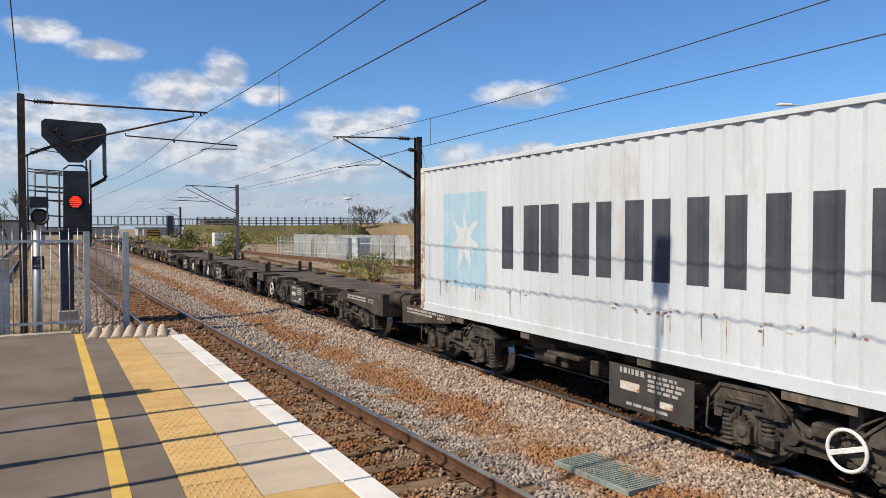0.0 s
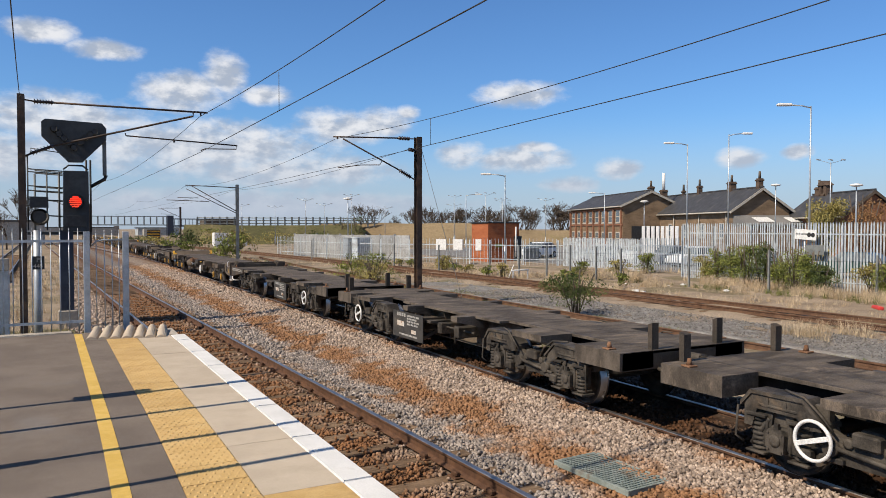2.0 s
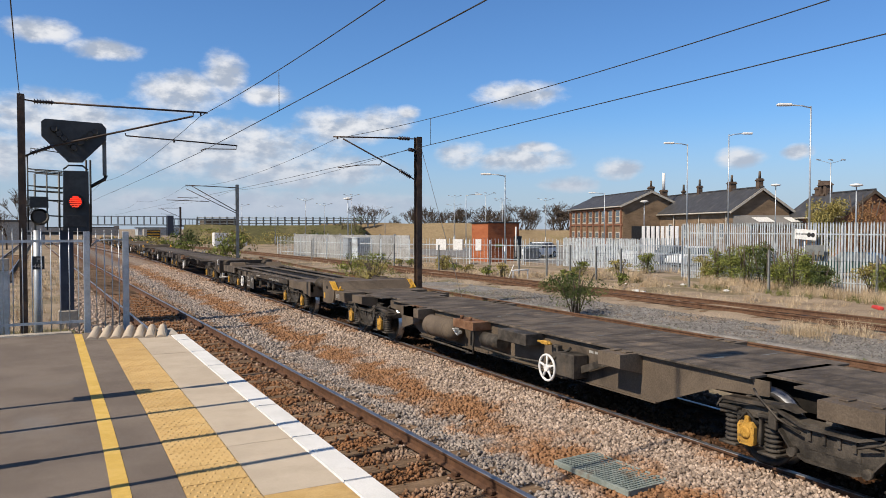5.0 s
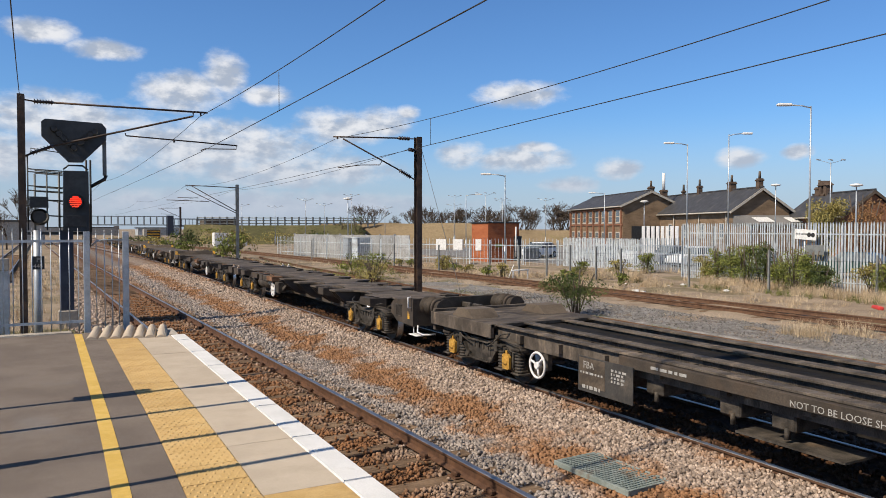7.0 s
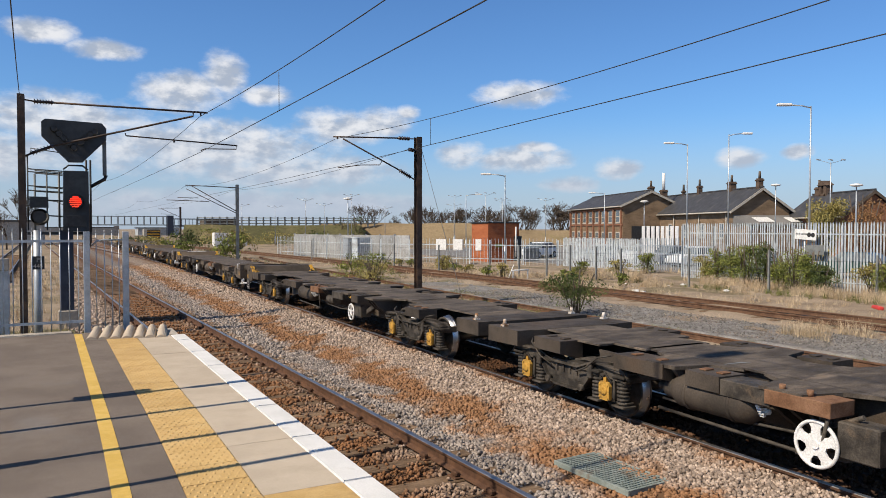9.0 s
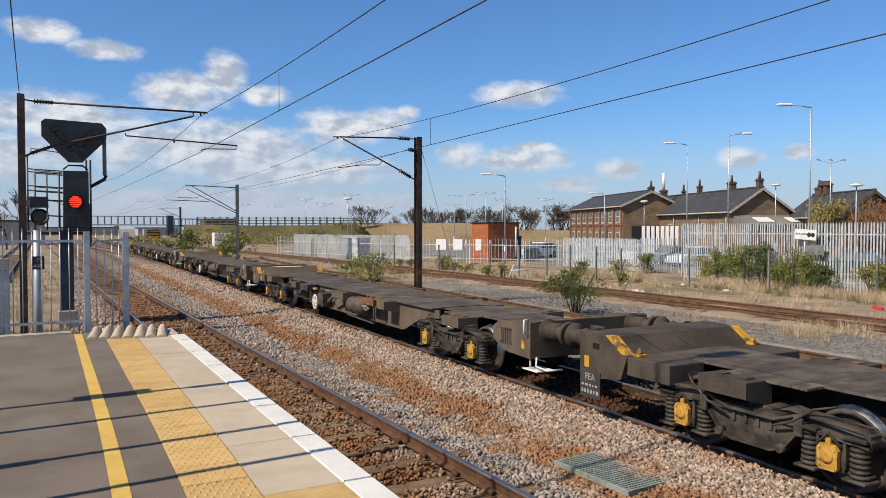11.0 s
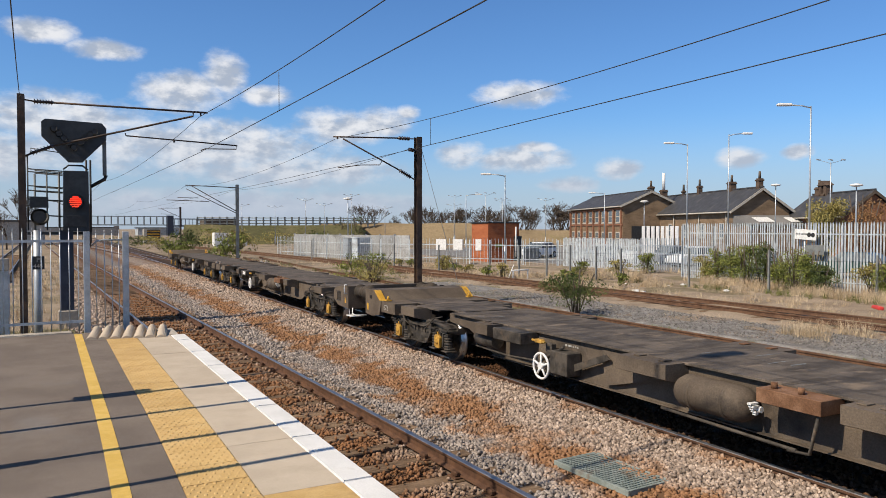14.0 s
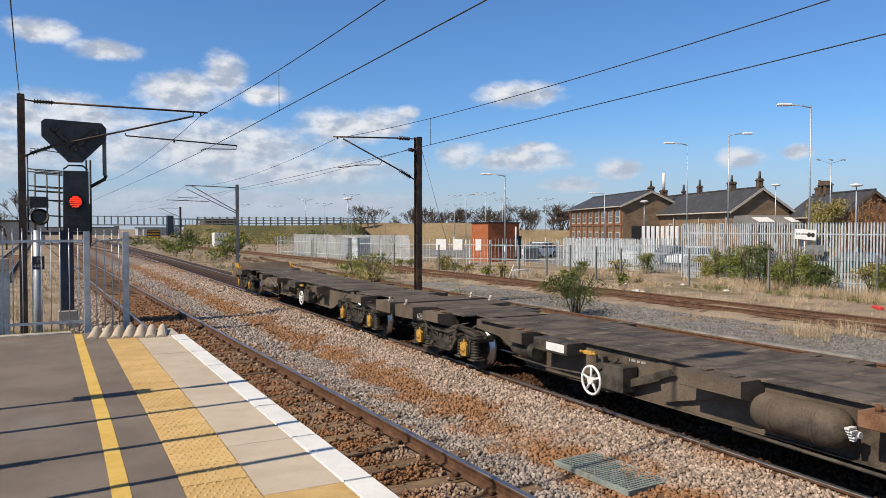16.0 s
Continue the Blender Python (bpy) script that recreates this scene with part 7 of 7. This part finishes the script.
# ---------- distance ----------
def far_bridge():
    b = thing("road_bridge", "distant girder bridge with open upright parapet", "bridge")
    bm = BM()
    box(bm, 4, 41.5, 329, 331, 4.0, 4.4)
    part("girder", bm, M["mastgrey"], b)
    bm = BM()
    box(bm, 4, 41.5, 328.8, 329.2, 7.6, 7.9)
    part("top_rail", bm, M["mastgrey"], b)
    for k in range(16):
        bm = BM()
        box(bm, 4 + 2.5 * k - 0.25, 4 + 2.5 * k + 0.25, 328.7, 329.1, 4.5, 7.6)
        part("parapet_post", bm, M["mastgrey"], b)
    bm = BM()
    box(bm, 40.5, 43.0, 327, 331, -0.3, 8.2)
    part("pier", bm, M["bluepost"], b)
    bm = BM()
    box(bm, 43, 56, 329, 330, 3.5, 4.1)
    box(bm, 43, 56, 329, 330, 6.6, 7.0)
    part("girder", bm, M["bluepost"], b)
    for k in range(9):
        bm = BM()
        box(bm, 43.5 + 1.5 * k, 43.7 + 1.5 * k, 329.2, 329.5, 4.1, 6.6)
        part("parapet_post", bm, M["bluepost"], b)
    for x in (6, 20):
        bm = BM()
        box(bm, x, x + 2, 329.5, 331, -0.3, 3.9)
        part("pier", bm, M["concrete"], b)
    for nm, lab, x0, x1, y, z0, z1, mt in (("dark_shed", "distant dark flat-roofed shed", 48.0, 59.5, 280, -0.3, 6.4, M["bark"]), ("pale_shed", "distant pale low industrial shed", -12, 22, 360, -0.3, 3.4, M["trim"]), ("pale_shed", "distant pale low station building", -26, -2.5, 150, -0.3, 4.2, M["trim"]),
                                         ("pale_shed", "distant grey warehouse roof", 30, 47, 340, -0.3, 3.2, M["palisade"])):
        bm = BM()
        box(bm, x0, x1, y, y + 12, z0, z1 - 0.3, 0.05)
        h = thing(nm, lab, "building")
        part("wall", bm, mt, h)
        bm = BM()
        box(bm, x0 - 0.3, x1 + 0.3, y - 0.3, y + 12.3, z1 - 0.3, z1)
        part("roof", bm, M["slate"] if mt is not M["bark"] else M["black"], h)
    # striped relay box and a van by a mound
    h = thing("relay_box", "small white trackside box with orange and black louvres", "cabinet")
    bm = BM()
    box(bm, 15.2, 18.6, 160, 162, -0.3, 2.6, 0.05)
    part("body", bm, M["trim"], h)
    for k in range(4):
        bm = BM()
        box(bm, 15.9, 18.3, 159.9, 160, 0.3 + 0.55 * k, 0.6 + 0.55 * k)
        part("louvre", bm, M["yellowedge"], h)
    bm = BM()
    box(bm, 15.85, 18.35, 159.93, 159.99, 0.2, 2.45)
    part("recess", bm, M["black"], h)
    v = thing("parked_van", "white van parked in the distance", "van")
    bm = BM()
    prism(bm, [(19.0, 0.2), (23.4, 0.2), (23.6, 1.0), (22.8, 1.2), (22.2, 2.0), (19.0, 2.1)], "y", 104, 105.9)
    bmesh.ops.bevel(bm, geom=list(bm.edges), offset=0.08, segments=2, affect="EDGES")
    part("body", bm, M["whitepaint"], v)
    for x in (19.9, 22.6):
        part("wheel", cyl(BM(), (x, 103.95, 0.12), (x, 104.2, 0.12), 0.34, 14), M["black"], v)


far_bridge()


def banks():
    def ridge(name, label, pts, w, h, material, seed):
        """A long uneven mound along points in plan."""
        verts, faces = [], []
        prof = [(-1.0, 0.0), (-0.55, 0.75), (-0.2, 1.0), (0.3, 1.0), (1.0, 0.0)]
        for k, (x, y) in enumerate(pts):
            a, b = pts[max(0, k - 1)], pts[min(len(pts) - 1, k + 1)]
            d = Vector((b[0] - a[0], b[1] - a[1])).normalized()
            for p, q in prof:
                verts.append((x + d.y * p * w, y - d.x * p * w, -0.3 + q * (h + 0.3) * (1 + 0.06 * noise.noise((x * 0.1, y * 0.1, seed)))))
        n = len(prof)
        for k in range(len(pts) - 1):
            for i in range(n - 1):
                faces.append((k * n + i, k * n + i + 1, (k + 1) * n + i + 1, (k + 1) * n + i))
        tagged(new(name, joined(name, verts, faces, material)), label, "bank", kind="structure")
    line = [(34 + 2.6 * k, 158 - 1.4 * k) for k in range(32)]
    ridge("earth_bank", "long bank of dry tan grass beyond the yard", [p for p in line if 48 < p[0] < 85], 9, 3.75, M["bank"], 1)
    ridge("earth_bank", "lower bank of dry tan grass beyond the yard", [p for p in line if p[0] > 82], 9, 2.3, M["bank"], 3)
    ridge("grass_bank", "green grass bank beyond the goods yard", [(22 + 2.2 * k, 150 - 0.6 * k) for k in range(16)], 8, 3.4, M["greenbank"], 2)
    f = thing("bank_fence", "distant post and rail fence on the grass bank", "fence")
    for k in range(26):
        x, y = 24 + 1.35 * k, 149.0 - 0.35 * k
        bm = BM()
        box(bm, x - 0.14, x + 0.14, y - 0.1, y + 0.1, 3.0, 5.0)
        part("post", bm, M["mastgrey"], f)
    for z in (3.7, 4.3, 4.8):
        part("rail", tube(BM(), [(24, 149, z), (58.5, 140.2, z)], 0.08, 5), M["mastgrey"], f)


banks()


def gravel_path():
    """Grey cinder way between the siding and the goods line."""
    verts, faces = [], []
    xs = np.linspace(14.9, 18.6, 10)
    ys = np.arange(2, 34, 0.6)
    for y in ys:
        for k, x in enumerate(xs):
            e = 0.35 * noise.noise((0.0, y * 0.4, k)) if k in (0, 9) else 0
            verts.append((float(x) + e, float(y), -0.30 if k in (0, 9) else -0.135 + 0.03 * noise.noise((x, y, 5))))
    for j in range(len(ys) - 1):
        for i in range(9):
            faces.append((j * 10 + i, j * 10 + i + 1, (j + 1) * 10 + i + 1, (j + 1) * 10 + i))
    mt = mat("grey_cinder_gravel", (0.155, 0.145, 0.135), (0.26, 0.245, 0.23), 2.5, 0.95, 0, 1.0, 24, stain=(0.24, 0.19, 0.145), stain_scale=0.4, grain=0.4, depth=0.03)
    M["cinder"] = mt
    tagged(new("gravel_path", joined("gravel_path", verts, faces, mt)), "grey cinder gravel way between sidings", "path", kind="structure")


gravel_path()
M["chips"] = mat("grey_stone_chips", (0.14, 0.128, 0.117), (0.26, 0.24, 0.22), 9.0, 0.9, 0, 0.4, 70, isl=0.4, stain=(0.30, 0.22, 0.16), stain_scale=0.8)
stones("path_stones", "loose grey stone chips on the cinder way", [(15.4, 18.2, 8.0, 16.0, 3600, 0.032, False), (15.4, 18.2, 16.0, 28.0, 3000, 0.04, False)], 21, "chips")


# ---------- plants ----------
def bare_tree_meshes(seed, h):
    """Trunk with limbs, and the fine twigs as a second mesh."""
    rng = random.Random(seed)
    trunk, twigs = BM(), BM()

    def grow(p, d, length, r, level):
        q = p + d * length
        if level < 2:
            cyl(trunk, p, q, r, 6, r * 0.65)
        else:
            cyl(twigs, p, q, max(r, 0.024), 3, max(r * 0.5, 0.014))
        if level >= 6:
            return
        for k in range(3 if level < 4 else 2):
            a = rng.uniform(0, 2 * math.pi)
            spread = rng.uniform(0.3, 0.75)
            nd = (d + Vector((math.cos(a), math.sin(a), rng.uniform(0.0, 0.5))) * spread).normalized()
            grow(p.lerp(q, rng.uniform(0.6, 1.0)), nd, length * rng.uniform(0.6, 0.82), r * 0.55, level + 1)
    grow(Vector((0, 0, 0)), Vector((0.02, 0, 1)), h * 0.3, h * 0.02, 0)
    res = []
    for nm, bm in (("trunk", trunk), ("crown", twigs)):
        me = bpy.data.meshes.new(nm)
        bm.to_mesh(me)
        bm.free()
        me.materials.append(M["bark"])
        res.append(me)
    return res


KINDS = [bare_tree_meshes(40 + k, 8.0) for k in range(4)]
rng = random.Random(9)
SPOTS = [(60 + 3.1 * k + rng.uniform(-1, 1), 150 - 1.6 * k + rng.uniform(-2, 4)) for k in range(22)] + [(40 + 1.2 * k + rng.uniform(-1, 1), 172 - 0.68 * k + rng.uniform(-4, 4)) for k in range(27, 66)] + [(100 + 3 * k, 125 - 2 * k) for k in range(5)] + [(-14 - 3 * k, 170 + 4 * k) for k in range(4)] + [(-4.5, 120), (-6.5, 118), (95, 108), (98, 104)]
for k, (x, y) in enumerate(SPOTS):
    t = thing("bare_tree", "leafless brown tree on the skyline", "tree", "skyline trees", m=pose(x, y, -0.3, 0, 0, 47 * k) @ Matrix.Diagonal((1, 1, 1, 1)))
    s = rng.uniform(0.85, 1.3)
    a, b = KINDS[k % 4]
    part("trunk", a, None, t, m=Matrix.Scale(s, 4))
    part("crown", b, None, t, m=Matrix.Scale(s, 4))


def leaves_mesh(name, blobs, n, size, material, seed):
    """Small folded leaves scattered through a few uneven clumps: (x, y, z, rx, ry, rz)."""
    rng = np.random.default_rng(seed)
    verts, faces = [], []
    for bx, by, bz, rx, ry, rz in blobs:
        m = max(20, int(n / len(blobs)))
        d = rng.normal(size=(m, 3))
        d /= np.linalg.norm(d, axis=1, keepdims=True)
        r = rng.uniform(0.25, 1.0, (m, 1)) ** 0.5
        p = d * r * np.array([rx, ry, rz]) * rng.uniform(0.75, 1.15, (m, 1)) + np.array([bx, by, bz])
        p[:, 2] = np.maximum(p[:, 2], -0.12)
        for c in p:
            u = rng.normal(size=3)
            u /= np.linalg.norm(u)
            v = np.cross(u, rng.normal(size=3))
            v /= np.linalg.norm(v) + 1e-9
            w = np.cross(u, v)
            s = size * rng.uniform(0.6, 1.4)
            k = len(verts)
            verts += [tuple(c - u * s), tuple(c + v * s * 0.45 + w * s * 0.15), tuple(c + u * s), tuple(c - v * s * 0.45 + w * s * 0.15)]
            faces += [(k, k + 1, k + 2), (k, k + 2, k + 3)]
    return joined(name, verts, faces, material)


def bush(label, x, y, w, d, h, n, size, material, seed, category="bush"):
    rng = random.Random(seed)
    b = thing("bush", label, category, "trackside bushes")
    bm = BM()
    for k in range(9):
        a = rng.uniform(0, 6.28)
        r = rng.uniform(0.2, 0.8)
        tube(bm, [(x + 0.1 * math.cos(a), y + 0.1 * math.sin(a), -0.3), (x + r * w * 0.3 * math.cos(a), y + r * d * 0.3 * math.sin(a), h * 0.5), (x + r * w * 0.5 * math.cos(a), y + r * d * 0.5 * math.sin(a), h * rng.uniform(0.75, 1.05))], 0.012 + 0.006 * h, 4)
    part("stem", bm, M["bark"], b)
    blobs = []
    for k in range(12):
        a = rng.uniform(0, 6.28)
        r = rng.uniform(0, 0.8)
        z = rng.uniform(0.08, 0.9) * h
        f = rng.uniform(0.2, 0.4) * (1.2 - 0.6 * z / h)
        blobs.append((x + r * w * 0.5 * math.cos(a), y + r * d * 0.5 * math.sin(a), z, f * w, f * d, f * h * 0.8))
    part("foliage", leaves_mesh("foliage", blobs, n, size, material, seed), None, b)


bush("green leafy shrub growing between the tracks", 14.8, 18.9, 2.5, 1.9, 1.3, 2400, 0.042, M["leafdark"], 1)
for k, (x, y, w, h, mt) in enumerate(((30.9, 28.2, 1.6, 1.3, "leafolive"), (30.7, 27.2, 1.9, 1.9, "leaf"), (30.6, 26.2, 2.0, 2.1, "leaf"), (30.45, 25.2, 1.8, 2.1, "leaf"), (30.3, 24.1, 1.7, 2.2, "leafdark"), (30.1, 23.0, 1.6, 1.7, "leaf"), (30.0, 22.2, 1.8, 2.0, "leaf"),
                                     (29.85, 21.3, 1.4, 1.8, "leaf"), (29.7, 20.6, 1.2, 1.3, "leafdark"), (29.3, 18.0, 1.7, 1.4, "leafolive"), (29.2, 17.2, 1.8, 1.6, "leaf"), (29.1, 15.8, 1.8, 1.6, "leaf"))):
    bush("green bramble bush against the palisade fence", x, y, w * 1.15, 1.5, h * 0.88, 2000, 0.05, M[mt], 20 + k)
for k, (x, y, w, h, mt) in enumerate(((15.6, 38.0, 3.2, 1.3, "leaf"), (14.6, 35.6, 2.2, 1.0, "leafolive"), (16.0, 42.0, 2.5, 1.1, "leaf"), (13.6, 68.0, 3.6, 2.4, "leaf"), (15.2, 72.0, 3.5, 2.6, "leafolive"), (13.4, 88.0, 5, 2.4, "leafdark"), (11.2, 84.0, 4, 1.4, "leaf"),
                                     (12.5, 110.0, 6, 1.6, "leafolive"), (22.5, 120.0, 7, 2.4, "leafolive"), (11.0, 130.0, 8, 1.6, "leafdark"), (25.0, 140.0, 9, 2.8, "leaf"), (29, 132, 8, 2.6, "leafolive"), (34, 128, 8, 2.8, "leafolive"), (40, 124, 8, 2.4, "leafdark"), (26.2, 33.0, 1.2, 0.9, "leaf"), (29.5, 33.5, 1.6, 0.9, "leafolive"), (33.0, 35.0, 1.6, 1.1, "leaf"), (23.0, 44.0, 1.5, 0.8, "leafolive"),
                                     (50.0, 139.0, 7, 4.8, "leafdark"), (53.0, 137.0, 6, 5.2, "leafdark"), (0.0, 17.2, 1.4, 0.45, "leafolive"), (-0.7, 16.0, 1.2, 0.5, "leafolive"))):
    bush("low scrubby green bush beside the railway", x, y, w, w * 0.8, h, 900 if y < 60 else 700, 0.06 if y < 60 else 0.14, M[mt], 60 + k)
for k in range(10):
    q = random.Random(300 + k)
    bush("low dry weeds along the goods line", q.uniform(22.4, 24.6), 27 + 2.6 * k + q.uniform(-0.6, 0.6), q.uniform(0.7, 1.5), q.uniform(0.6, 1.0), q.uniform(0.35, 0.7), 500, 0.05, M["leafolive" if k % 2 else "leaf"], 310 + k)
bush("rounded olive and rusty tree behind the fence", 58.0, 40.2, 3.8, 3.8, 5.2, 5000, 0.11, M["leafolive"], 91, "tree")
bush("rust-brown leafy tree behind the fence", 60.3, 38.2, 4.2, 4.2, 5.2, 5000, 0.11, mat("russet_leaves", (0.20, 0.10, 0.045), (0.27, 0.15, 0.07), 1.0, 0.8, 0, 0, 20, isl=0.3), 92, "tree")


def blades(name, label, areas, material, seed):
    """Tufts of grass blades: x0, x1, y0, y1, tufts, height."""
    rng = np.random.default_rng(seed)
    verts, faces = [], []
    for x0, x1, y0, y1, n, h in areas:
        for _ in range(n):
            cx, cy = rng.uniform(x0, x1), rng.uniform(y0, y1)
            if noise.noise((cx * 0.55, cy * 0.55, seed)) < 0.02:
                continue
            for _b in range(24):
                a = rng.uniform(0, 6.283)
                r = rng.uniform(0, 0.13)
                px, py = cx + r * math.cos(a), cy + r * math.sin(a)
                hh = h * rng.uniform(0.45, 1.2)
                lean = rng.uniform(0.1, 0.9) * hh
                w = 0.0022 + 0.0034 * hh
                dx, dy = math.cos(a), math.sin(a)
                k = len(verts)
                z = -0.22
                verts += [(px - dy * w, py + dx * w, z), (px + dy * w, py - dx * w, z), (px + dx * lean * 0.4 + dy * w * 0.7, py + dy * lean * 0.4 - dx * w * 0.7, z + hh * 0.6), (px + dx * lean * 0.4 - dy * w * 0.7, py + dy * lean * 0.4 + dx * w * 0.7, z + hh * 0.6), (px + dx * lean, py + dy * lean, z + hh)]
                faces += [(k, k + 1, k + 2, k + 3), (k + 3, k + 2, k + 4)]
    tagged(new(name, joined(name, verts, faces, material)), label, "grass", kind="stuff")


blades("dry_grass", "tufts of dry straw-coloured grass beside the tracks", [
    (27.0, 30.4, 14, 29, 950, 0.5), (22.6, 26.5, 26, 38, 520, 0.36), (22.5, 26.5, 12, 26, 300, 0.26), (16.7, 18.6, 11.3, 12.9, 110, 0.45), (25.8, 28.5, 29, 34, 260, 0.75), (22.5, 25, 38, 52, 300, 0.4),
    (-3.0, 0.2, 14.5, 40, 500, 0.28), (-6, 1.2, 40, 70, 400, 0.5), (17.0, 19.2, 30, 60, 160, 0.35), (10.5, 15, 45, 90, 260, 0.5), (34, 36, 31, 36, 90, 0.4), (16.5, 19.2, 6, 30, 160, 0.16)], M["straw"], 5)
blades("green_grass", "low green weeds and grass among the sidings", [
    (9.9, 13.0, 14, 45, 1100, 0.13), (13.0, 16.5, 20, 45, 900, 0.18), (14.6, 15.4, 5, 20, 400, 0.12), (12.8, 14.5, 6, 24, 1100, 0.07), (10, 16, 45, 80, 500, 0.3), (17.0, 19.2, 22, 45, 200, 0.15), (-2.5, 0.2, 14.2, 22, 400, 0.25), (26.5, 28.5, 14, 30, 250, 0.3)], M["grass"], 6)


# ---------- what moves ----------
def motions():
    """The train runs by at an even speed; each wheelset turns with it."""
    for ob, u0 in TRAIN:
        walk(ob, [(t, pose(TRAIN_X, u0 - SPEED * t, 0)) for t in (0.0, 2.0, 4.0, 6.0, 8.0, 10.0, 12.0, 14.0, 16.0)])
    turn = math.degrees(SPEED / WHEEL_R)
    for ob, a in WHEELS:
        walk(ob, [(k / 15, pose(0, a, WHEEL_R, turn * k / 15 % 360)) for k in range(241)])


motions()
